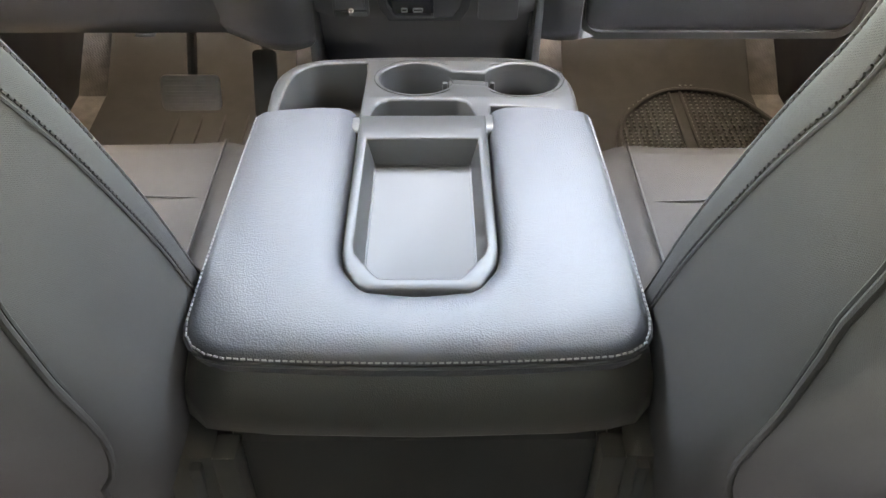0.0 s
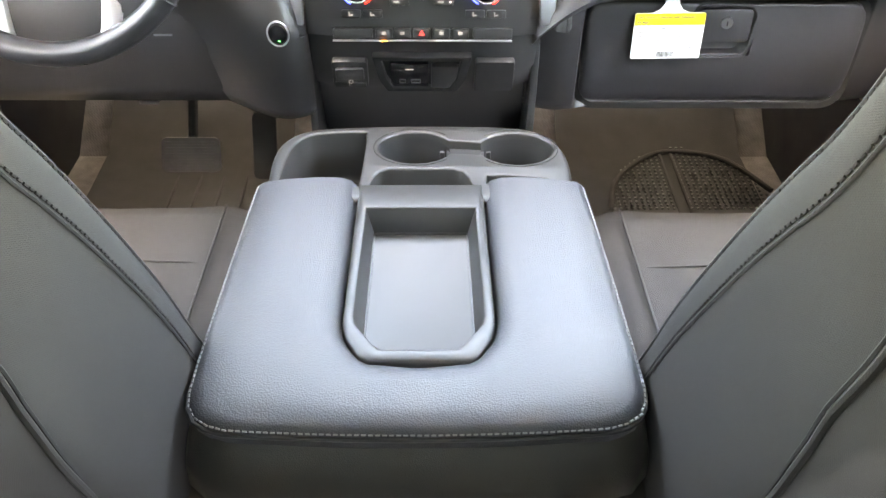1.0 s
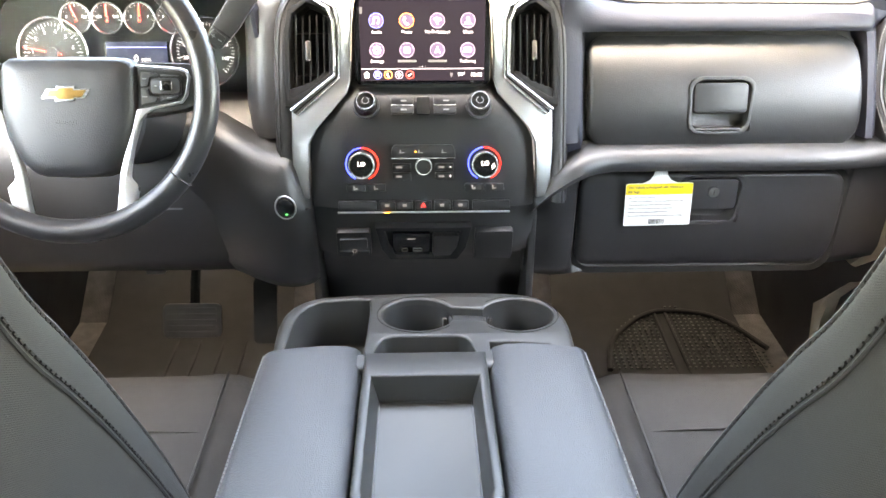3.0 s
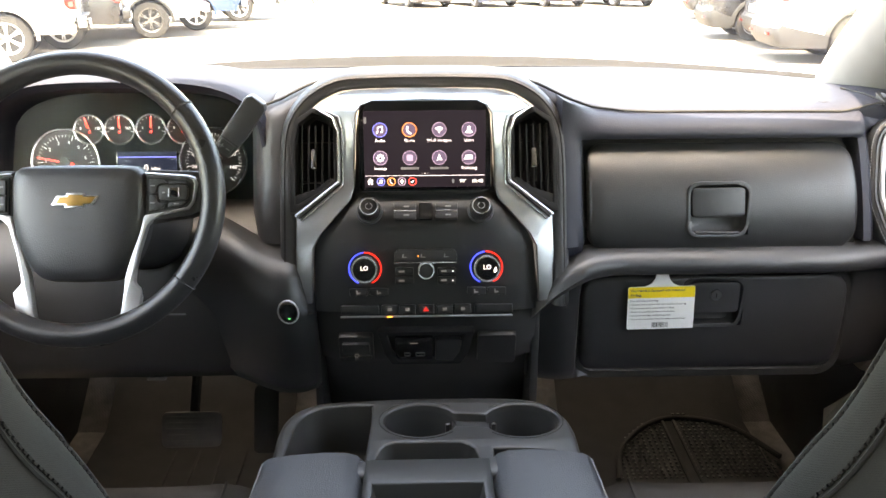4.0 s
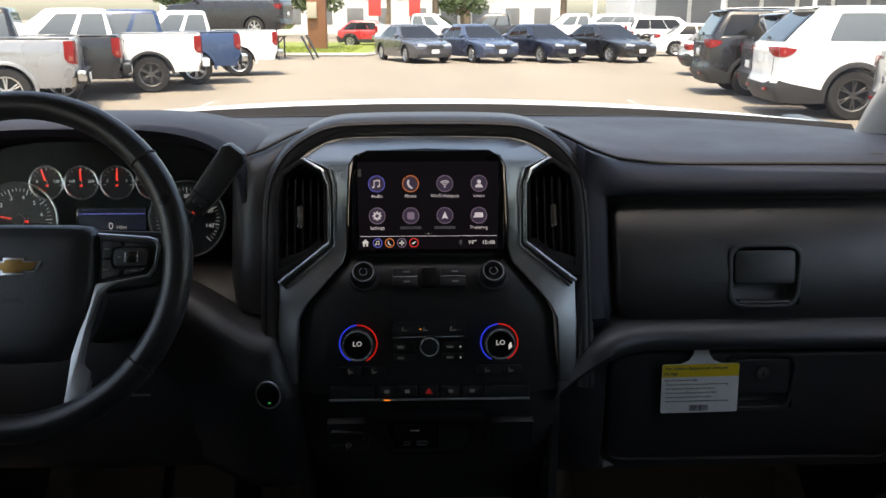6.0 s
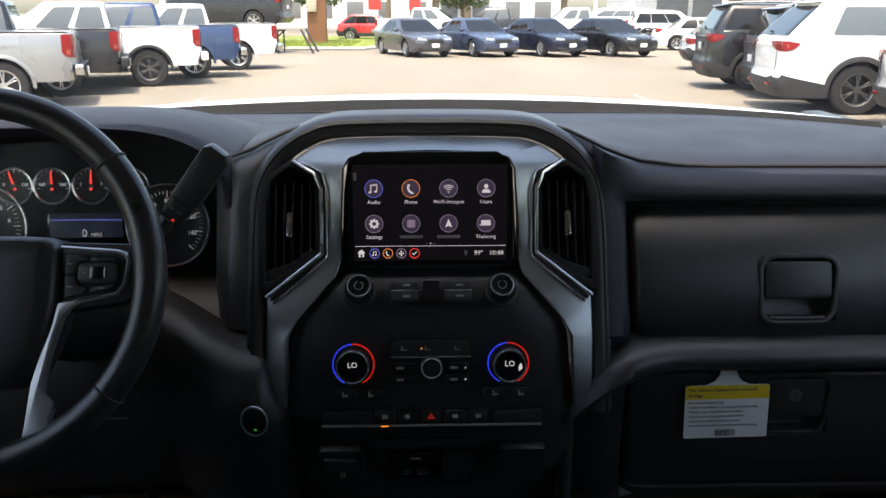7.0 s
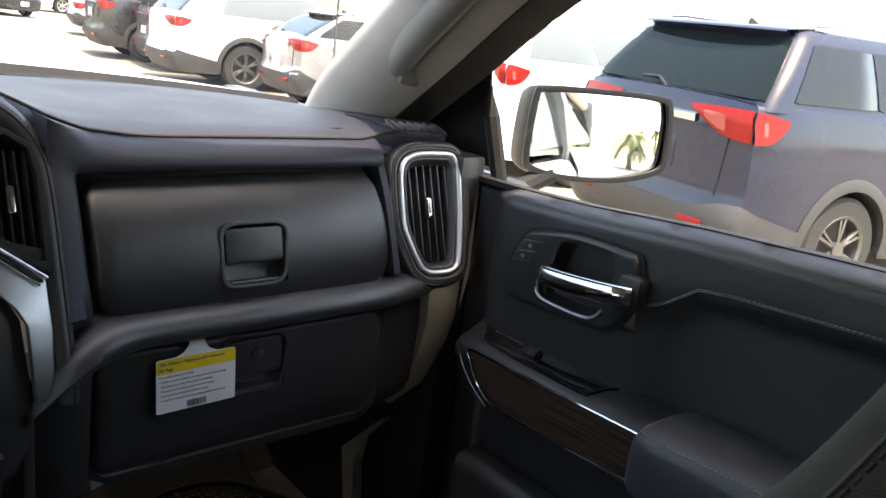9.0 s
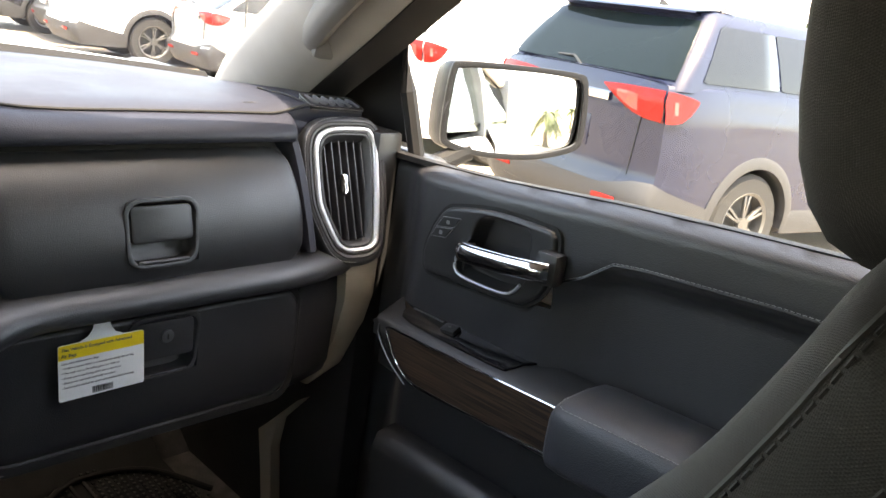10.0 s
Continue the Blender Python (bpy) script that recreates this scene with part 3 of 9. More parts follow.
def build_stack():
    c = thing("center_stack", "black center stack in a satin silver shield surround", "center stack")
    # padded surround with its stitching
    full = [mir(p, -1) for p in SURROUND[:0:-1]] + SURROUND
    path = smooth_path(full, 4)
    rings = []
    for i, q in enumerate(path):
        a, b = path[max(0, i - 1)], path[min(len(path) - 1, i + 1)]
        tx, tz = b.x - a.x, b.z - a.z
        L = math.hypot(tx, tz) or 1
        nx, nz = -tz / L, tx / L      # outwards from the stack
        ring = []
        for o, y in ((-0.015, 0.05), (-0.0145, 0.006), (-0.012, 0.001), (-0.005, -0.002), (0.001, -0.001), (0.0055, 0.003), (0.009, 0.010), (0.011, 0.020), (0.011, 0.06)):
            ring.append((q.x + nx * o, q.y + y, q.z + nz * o))
        rings.append(ring)
    part("padded_surround", loft(rings), SOFT, c, smooth=60)
    line, groove = [], []
    for i, q in enumerate(path):
        a, b = path[max(0, i - 1)], path[min(len(path) - 1, i + 1)]
        tx, tz = b.x - a.x, b.z - a.z
        L = math.hypot(tx, tz) or 1
        line.append(Vector((q.x - tz / L * 0.0052, q.y + 0.0022, q.z + tx / L * 0.0052)))
        groove.append(Vector((q.x - tz / L * 0.0015, q.y - 0.0009, q.z + tx / L * 0.0015)))
    part("groove", tube(groove, 0.0013, 6), SEALGAP, c)
    part("stitching", stitches(line, 0.0030, 0.0022, 0.0006), DARKTHREAD, c, "fine dark grey stitching")
    # satin shield, in one piece
    bm = bmesh.new()
    for s in (-1, 1):
        A = [bm.verts.new(mir(p, s)) for p in SHIELD_IN]
        B = [bm.verts.new(mir(p, s)) for p in SHIELD_OUT]
        for i, j in ((0, 0), (1, 1), (2, 2)):
            bm.faces.new((A[i], A[i + 1], B[j + 1], B[j]))
        bm.faces.new((A[3], B[4], B[3]))
        bm.faces.new((A[3], A[4], B[5], B[4]))
        bm.faces.new((A[4], A[5], B[6], B[5]))
        bm.faces.new((A[5], A[6], B[6]))
        bm.faces.new((A[6], A[7], B[7], B[6]))
        bm.faces.new((A[7], A[8], B[8], B[7]))
        bm.faces.new((A[8], A[9], B[9], B[8]))
    bmesh.ops.remove_doubles(bm, verts=bm.verts, dist=1e-5)
    bmesh.ops.recalc_face_normals(bm, faces=bm.faces)
    made = bmesh.ops.extrude_face_region(bm, geom=list(bm.faces))
    bmesh.ops.translate(bm, vec=(0, 0.012, -0.002), verts=[g for g in made["geom"] if isinstance(g, bmesh.types.BMVert)])
    bmesh.ops.recalc_face_normals(bm, faces=bm.faces)
    bevel(bm, 0.003, 3, 40)
    part("silver_shield", bm, SILVER, c, "satin silver shield trim", smooth=45)
    for s in (-1, 1):
        edge = smooth_path([mir((x + 0.0012, y + 0.001, z), s) for x, y, z in SHIELD_OUT[3:8]], 4)
        part("bright_edge", tube(edge, 0.0015, 8), SILVER, c, "bright edge line beside the vent")
    for s in (-1, 1):
        # bright line round the vent's inner edge
        ln = [mir((x, y - 0.0045, z), s) for x, y, z in SHIELD_OUT[3:8]]
        part("chrome_line", tube(ln, 0.0020, 8), SATIN, c, "thin bright chrome line")
        # the dark groove and the second bright line that run beside it on the shield
        O, A = [Vector(p) for p in SHIELD_OUT], [Vector(p) for p in SHIELD_IN]
        for f, r_, lift, mt, nm in ((0.15, 0.0014, 0.0016, SEALGAP, "shield_groove"), (0.27, 0.0012, 0.0022, SATIN, "shield_line")):
            ln = [O[3].lerp(A[2], f * 0.35), O[4].lerp(A[3], f), O[5].lerp(Vector((0.0966, -0.002, 1.512)), f), O[6].lerp(A[5], f), O[6].lerp(A[6], f), O[7].lerp(A[7], f * 0.9)]
            part(nm, tube([mir((q.x, q.y - lift - 0.0006, q.z), s) for q in ln], r_, 6), mt, c)
    # black face of the stack
    rows = []
    for z, w in ((1.549, 0.084), (1.540, 0.092), (1.50, 0.098), (1.44, 0.1005), (1.415, 0.105), (1.40, 0.116), (1.366, 0.148), (1.35, 0.156), (1.30, 0.160), (1.255, 0.160)):
        rows.append([(w * u, stack_y(z) + 0.004 + (0.006 if z > 1.41 else 0) + 0.012 * abs(u) ** 4, z) for u in np.linspace(-1, 1, 17)])
    part("face", sheet(rows, (0, 0.02, 0)), PLASTIC, c, smooth=50)
    # lower column down to the floor
    rows = []
    for z, y, w in ((1.262, -0.062, 0.165), (1.24, -0.060, 0.165), (1.20, -0.050, 0.163), (1.165, -0.036, 0.160), (1.15, -0.01, 0.158), (1.0, 0.03, 0.155), (0.72, 0.08, 0.155)):
        rows.append([(w * u, y + 0.02 * abs(u) ** 6, z) for u in np.linspace(-1, 1, 17)])
    part("lower_column", sheet(rows, (0, 0.04, 0)), DARKPLASTIC, c, smooth=50)
    for s in (-1, 1):
        part("column_side", box((s * 0.165, 0.2, 1.0), (0.012, 0.46, 0.56), 0.004), DARKPLASTIC, c)
    return c


def bulged_lid(w, h, r, bulge, hole, thick=0.012, edge=0.007):
    """A lid in local xy with rounded corners, a rounded rim and its own upright bulge, cut open at hole (x0, x1, y0, y1)."""
    x0, x1, y0, y1 = hole
    us = sorted(set(list(np.linspace(-w / 2 + edge, w / 2 - edge, 23)) + [-w / 2 + edge * q for q in (0, 0.15, 0.45)] + [w / 2 - edge * q for q in (0, 0.15, 0.45)] + [x0, x1]))
    vs = sorted(set(list(np.linspace(-h / 2 + edge, h / 2 - edge, 17)) + [-h / 2 + edge * q for q in (0, 0.15, 0.45)] + [h / 2 - edge * q for q in (0, 0.15, 0.45)] + [y0, y1]))
    rows = []
    for v in vs:
        o = max(0.0, abs(v) - (h / 2 - r))
        hw = w / 2 - (r - math.sqrt(max(0.0, r * r - o * o)))
        row = []
        for u in us:
            q = u if abs(u) < w / 2 - r - 0.002 else math.copysign((w / 2 - r) + (abs(u) - (w / 2 - r)) * (hw - (w / 2 - r)) / r, u)
            dist = min(hw - abs(q), h / 2 - abs(v))
            t = max(0.0, 1 - max(0.0, dist) / edge)
            row.append((q, v, bulge(v) - edge * (1 - math.sqrt(max(0.0, 1 - t * t)))))
        rows.append(row)
    return sheet(rows, (0, 0, -thick), lambda c: x0 < c.x < x1 and y0 < c.y < y1)


def pull(parent, m, w, h, flap, lean, mat):
    """A pull let into a lid, in m's local xy (x across, y up from the middle, z out): a soft rim, a deep well, the flap in its upper part and the scoop's lip."""
    hole = [(-w / 2, h / 2), (w / 2, h / 2), (w / 2 - lean, -h / 2), (-w / 2, -h / 2)]
    hole = rounded(rounded(stepped([(x * 0.985, y * 0.985) for x, y in hole], 2)))
    wide = [(x * 1.13, y * 1.16) for x, y in hole]
    part("pull_rim", ring_prism(wide, hole, 0.004, 0.0018, m @ Matrix.Translation((0, 0, -0.0025))), mat, parent)
    bm = loft([[(x, y, 0.0) for x, y in hole], [(x * 0.97, y * 0.97, -0.008) for x, y in hole], [(x * 0.93, y * 0.92 + 0.001, -0.020) for x, y in hole], [(x * 0.80, y * 0.75 + 0.003, -0.024) for x, y in hole]], caps=False)
    bm.faces.new([v for v in list(bm.verts)[-len(hole):]])
    bm.transform(m)
    part("pull_well", bm, mat, parent, smooth=50)
    fh = h * flap
    poly = rrect(w * 0.92 - lean * flap * 0.4, fh, 0.006, 3, -lean * 0.15, h / 2 - fh / 2 - h * 0.05)
    part("pull_flap", prism(poly, 0.010, 0.003, m @ Matrix.Translation((0, 0, -0.0105))), mat, parent, "black pull flap")
    part("pull_lip", tube([m @ Vector((x, -h / 2 + 0.003, 0.0002)) for x in np.linspace(-w / 2 + 0.008, w / 2 - lean - 0.008, 12)], 0.0022, 8), mat, parent)


def build_lower_glove():
    b = thing("glove_box", "black lower glove box with recessed latch and lock", "glove box")
    w, h = 0.404, 0.166
    m = face_m((0.4375, -0.0035, 1.2045), (1, 0, 0), (0, -0.02, 1))

    def bulge(v):
        return 0.0065 + 0.009 * (1 - (v / (h / 2) - 0.15) ** 2) - (0.018 * (-v / (h / 2) - 0.3) ** 2 if v < -0.3 * h / 2 else 0.0)
    hole = (-0.046, 0.043, 0.0025, 0.0765)
    part("lid", (lambda bm: (bm.transform(m), bm)[1])(bulged_lid(w, h, 0.028, bulge, hole)), SOFT, b, smooth=50)
    mp_ = m @ Matrix.Translation((-0.0015, 0.0395, bulge(0.0395))) @ Matrix.Rotation(radians(-3.0), 4, "X")
    pull(b, mp_, 0.089, 0.074, 0.66, 0.008, SOFT)
    lk = m @ Matrix.Translation((0.0001, 0.053, bulge(0.05)))
    lock = part("lock", cyl(0.0085, 0.005, lk @ Matrix.Translation((0, 0, 0.0)), w=0.001), SILVER, b, "round metal key lock")
    part("keyhole", box((0, 0, 0), (0.0016, 0.007, 0.0012), 0.0003, lk @ Matrix.Translation((0, 0, 0.0027))), DARKPLASTIC, lock)
    # black ring painted in as the shade of the open gap round the lid
    part("gap", ring_prism(rrect(w + 0.016, h + 0.016, 0.034, 6), rrect(w - 0.006, h - 0.006, 0.025, 6), 0.003, 0, m @ Matrix.Translation((0, 0, 0.0005))), SEALGAP, b)


def build_upper_glove():
    b = thing("glove_box", "black upper glove box door with recessed pull", "glove box")
    w, h = 0.398, 0.163
    m = face_m((0.4395, 0.0085, 1.408), (1, 0, 0), (0, 0.47, 1))

    def bulge(v):
        return -0.012 + 0.023 * (1 - (v / (h / 2)) ** 2)
    hole = (-0.0515, 0.0365, -0.0615, 0.0105)
    part("lid", (lambda bm: (bm.transform(m), bm)[1])(bulged_lid(w, h, 0.030, bulge, hole)), PLASTIC, b, smooth=50)
    mp_ = m @ Matrix.Translation((-0.0075, -0.0255, bulge(-0.0255) - 0.0005)) @ Matrix.Rotation(radians(10.5), 4, "X")
    pull(b, mp_, 0.088, 0.073, 0.60, 0.007, PLASTIC)
    # shade of the gap round this lid, drawn as a black ring
    part("gap", ring_prism(rrect(w + 0.022, h + 0.018, 0.040, 6), rrect(w - 0.004, h - 0.006, 0.030, 6), 0.002, 0, m @ Matrix.Translation((0, 0, -0.024))), SEALGAP, b)


build_shell()
build_pillar(1)
build_pillar(-1)
build_dash()
build_stack()
build_upper_glove()
build_lower_glove()


# ---------------------------------------------------------------- console between the seats
LID_Z = 1.150


def build_console():
    c = thing("center_console", "folded center seat console with leather armrest lid", "console")
    # lid pad: U-shaped leather pad round the phone tray
    outer = smooth_path([(-0.205, -0.275), (-0.209, -0.40), (-0.2125, -0.60), (-0.208, -0.640), (-0.190, -0.660), (-0.15, -0.668), (0, -0.673), (0.15, -0.668), (0.190, -0.660), (0.208, -0.640), (0.2125, -0.60), (0.209, -0.40), (0.205, -0.275)], 4)
    outer = [(q[0], q[1]) for q in [(p[0], p[1], 0) for p in [(v.x, v.y) for v in [Vector((a.x, a.y, 0)) for a in [Vector((*o, 0)) if len(o) == 2 else o for o in outer]]]]]
    inner = [(0.0795, -0.266), (0.0800, -0.40), (0.0803, -0.52), (0.076, -0.545), (0.060, -0.572), (0.050, -0.582), (0.0, -0.5885),
             (-0.050, -0.582), (-0.060, -0.572), (-0.076, -0.545), (-0.0803, -0.52), (-0.0800, -0.40), (-0.0795, -0.266)]
    n = len(outer)
    # resample the inner outline to as many points
    def resample(pts, k):
        pts = [Vector((p[0], p[1], 0)) for p in pts]
        acc = [0.0]
        for a, b in zip(pts, pts[1:]):
            acc.append(acc[-1] + (b - a).length)
        return [(float(np.interp(s, acc, [p.x for p in pts])), float(np.interp(s, acc, [p.y for p in pts]))) for s in np.linspace(0, acc[-1], k)]
    N = 72
    outer = resample(outer, N)
    inner = resample(inner[::-1], N)
    rows = []
    for (ox, oy), (ix, iy) in zip(outer, inner):
        row = []
        for f, z in ((0.02, -0.03), (0.0, -0.012), (0.004, -0.0055), (0.016, -0.0015), (0.08, 0.003), (0.3, 0.006), (0.6, 0.007), (0.82, 0.005), (0.93, 0.000), (0.985, -0.008), (1.0, -0.018), (1.0, -0.06)):
            row.append((ox + (ix - ox) * f, oy + (iy - oy) * f, LID_Z + z))
        rows.append(row)
    bm = loft(rows, closed=False)
    for row_i in (0, -1):
        vs = [v for v in bm.verts if any((v.co - Vector(p)).length < 1e-6 for p in rows[row_i])]
        vs.sort(key=lambda v: v.co.x)
        es = [e for e in bm.edges if e.verts[0] in vs and e.verts[1] in vs]
        bmesh.ops.edgeloop_fill(bm, edges=es)
    part("lid_pad", bm, LEATHER, c, "dark grey pebbled leather armrest pad", smooth=60)
    seam = [Vector((ox * 0.9985, -0.4 + (oy + 0.4) * 0.9965, LID_Z - 0.0035)) for ox, oy in outer]
    part("stitching", stitches(seam, 0.0042, 0.0020, 0.0011), THREAD, c, "pale grey double stitching")
    seam2 = [Vector((ox * 1.003, -0.4 + (oy + 0.4) * 1.004, LID_Z - 0.008)) for ox, oy in outer]
    part("piping", tube(seam2, 0.0022, 6), DARKPLASTIC, c)
    # phone tray set into the lid
    rim_o = [(-0.078, -0.272), (0.078, -0.272), (0.0785, -0.525), (0.0735, -0.548), (0.060, -0.575), (0.050, -0.584), (-0.050, -0.584), (-0.060, -0.575), (-0.0735, -0.548), (-0.0785, -0.525)]
    rim_i = [(-0.066, -0.324), (0.066, -0.324), (0.067, -0.518), (0.0645, -0.530), (0.044, -0.560), (0.038, -0.566), (-0.038, -0.566), (-0.044, -0.560), (-0.0645, -0.530), (-0.067, -0.518)]
    bm = bmesh.new()
    k = len(rim_o)
    steps = [(rim_o, -0.05), (rim_o, -0.006), (offset_poly(rim_o, -0.0015), -0.0025), (offset_poly(rim_o, -0.004), -0.001), (offset_poly(rim_i, 0.003), -0.0012), (offset_poly(rim_i, 0.0012), -0.0020), (rim_i, -0.0045),
             (offset_poly(rim_i, -0.0075), -0.030), (offset_poly(rim_i, -0.0082), -0.0335), (offset_poly(rim_i, -0.0095), -0.0338), (offset_poly(rim_i, -0.0098), -0.036), (offset_poly(rim_i, -0.0115), -0.0368)]
    L = [[bm.verts.new((x, y, LID_Z + z)) for x, y in p] for p, z in steps]
    for a, b in zip(L, L[1:]):
        for i in range(k):
            bm.faces.new((a[i], a[(i + 1) % k], b[(i + 1) % k], b[i]))
    bm.faces.new(L[-1])
    part("phone_tray", bm, TRAY, c, "smooth grey plastic phone tray", smooth=50)
    # skirt under the lid and the base behind
    rings = []
    for z, gx, gy in ((1.133, -0.004, -0.004), (1.120, 0.004, 0.004), (1.095, 0.011, 0.016), (1.068, 0.012, 0.018), (1.056, 0.006, 0.010), (1.050, -0.012, -0.01)):
        rings.append([(p[0] * (1 + gx / 0.21), p[1] * 1.0 - (gy if p[1] < -0.5 else 0), z) for p in [(a, b) for a, b in resample(smooth_poly_base(), 60)]])
    part("lid_shell", loft(rings, caps=False), SHELL, c, "dark brown-grey plastic shell under the lid", smooth=60)
    for s in (-1, 1):
        part("side_support", prism([(-0.70, 0.70), (-0.704, 1.00), (-0.695, 1.04), (-0.66, 1.052), (-0.16, 1.052), (-0.13, 1.0), (-0.13, 0.70)], 0.050, 0.012, Matrix(((0, 0, s, s * 0.190), (1, 0, 0, 0), (0, 1, 0, 0), (0, 0, 0, 1)))), SHELL, c)
        part("latch_slot", box((s * 0.209, -0.699, 0.985), (0.012, 0.012, 0.10), 0.003), DARKPLASTIC, c)
        part("hinge_cover", box((s * 0.180, -0.688, 0.90), (0.024, 0.03, 0.30), 0.005), SHELL, c)
    part("rear_panel", box((0, -0.672, 0.90), (0.335, 0.03, 0.31), 0.008), SIDECLOTH, c)
    part("base", box((0, -0.42, 0.86), (0.37, 0.5, 0.38), 0.02), SHELL, c)
    # front tray with the cup holders
    rows = []
    front_outline = smooth_path([(-0.192, -0.305), (-0.198, -0.21), (-0.190, -0.163), (-0.165, -0.134), (-0.12, -0.122), (0, -0.116), (0.12, -0.120), (0.166, -0.136), (0.186, -0.166), (0.196, -0.21), (0.192, -0.305)], 4)
    fo = [(v.x, v.y) for v in front_outline]

    def cup(cx, cy, a0, a1):
        return [(cx + 0.050 * math.cos(radians(a)), cy + 0.0405 * math.sin(radians(a))) for a in np.linspace(a0, a1, 26)]
    # the two cups and the channel between them are one opening
    cups = cup(-0.0085, -0.1785, 24, 338) + cup(0.1275, -0.1815, -156, 158)
    pocket = smooth_path([Vector((x, y, 0)) for x, y in ((-0.180, -0.274), (-0.179, -0.235), (-0.175, -0.185), (-0.164, -0.158), (-0.143, -0.144), (-0.105, -0.139), (-0.081, -0.139), (-0.0765, -0.144), (-0.0765, -0.20), (-0.079, -0.274))], 3)
    pocket = [(v.x, v.y) for v in pocket]
    bm = plate_with_holes(fo, [cups, pocket,
        [(-0.066, -0.274), (-0.060, -0.250), (-0.054, -0.239), (-0.042, -0.2345), (0.042, -0.2345), (0.054, -0.239), (0.060, -0.250), (0.065, -0.274)],
        [(0.084, -0.268), (0.085, -0.249), (0.110, -0.250), (0.160, -0.256), (0.180, -0.268)]], LID_Z - 0.003, [0.094, 0.075, 0.034, 0.02], edge=0.010, lip=0.0035, taper=0.07)
    part("front_tray", bm, TRAY, c, "dark plastic tray with cup holders and bins", smooth=50)
    for x, y, a0, a1 in ((-0.0085, -0.1785, 44, 318), (0.1275, -0.1815, -138, 136)):
        o = [(x + 0.0565 * math.cos(radians(a)), y + 0.047 * math.sin(radians(a)), LID_Z - 0.0030) for a in np.linspace(a0, a1, 40)]
        part("cup_groove", tube(o, 0.0008, 6), SEALGAP, c, "thin groove round a cup holder")
    part("cup_bridge", box((0.0595, -0.1795, LID_Z - 0.030), (0.052, 0.040, 0.030), 0.004), DARKPLASTIC, c)
    # added dark lining in each cup, standing in for the shade down there
    for x, y in ((-0.0085, -0.1785), (0.1275, -0.1815)):
        well = loft([[(x + rx * math.cos(a), y + ry * math.sin(a), LID_Z + z) for a in np.linspace(0, 2 * math.pi, 36, endpoint=False)] for rx, ry, z in ((0.0475, 0.038, -0.012), (0.0455, 0.0362, -0.05), (0.043, 0.034, -0.088), (0.036, 0.028, -0.0905))], caps=False)
        part("cup_shade", well, DARKPLASTIC, c, "added dark lining for the shade in a cup")
    for x, sx in ((0.028, 1), (0.091, -1)):
        part("cup_grip", box((x, -0.174, LID_Z - 0.030), (0.007, 0.006, 0.034), 0.0025), TRAY, c)
    # body under the front tray
    rings = [[(x * f, -0.29 + (y + 0.29) * g, z) for x, y in fo] for z, f, g in ((LID_Z - 0.013, 0.99, 0.99), (LID_Z - 0.016, 1.008, 1.01), (LID_Z - 0.040, 1.02, 1.05), (1.05, 1.0, 1.0), (0.85, 0.9, 0.8), (0.74, 0.9, 0.8))]
    part("front_body", loft(rings, closed=True, caps=False), TRAY, c, smooth=60)
    return c


def smooth_poly_base():
    right = [(0.205, -0.27), (0.209, -0.40), (0.2125, -0.60), (0.205, -0.645), (0.185, -0.664), (0.14, -0.670), (0, -0.674)]
    pts = [(-x, y) for x, y in right[:-1]] + [right[-1]] + right[:-1][::-1]
    return pts + [pts[0]]


# ---------------------------------------------------------------- seats
SEAT_EDGE = [(-0.459, 1.00), (-0.497, 1.08), (-0.530, 1.14), (-0.587, 1.26), (-0.660, 1.39), (-0.707, 1.465), (-0.741, 1.515), (-0.768, 1.57), (-0.786, 1.613), (-0.804, 1.645)]


SEAMTHREAD = material("dark_seat_thread", (0.012, 0.011, 0.011), 0.8)


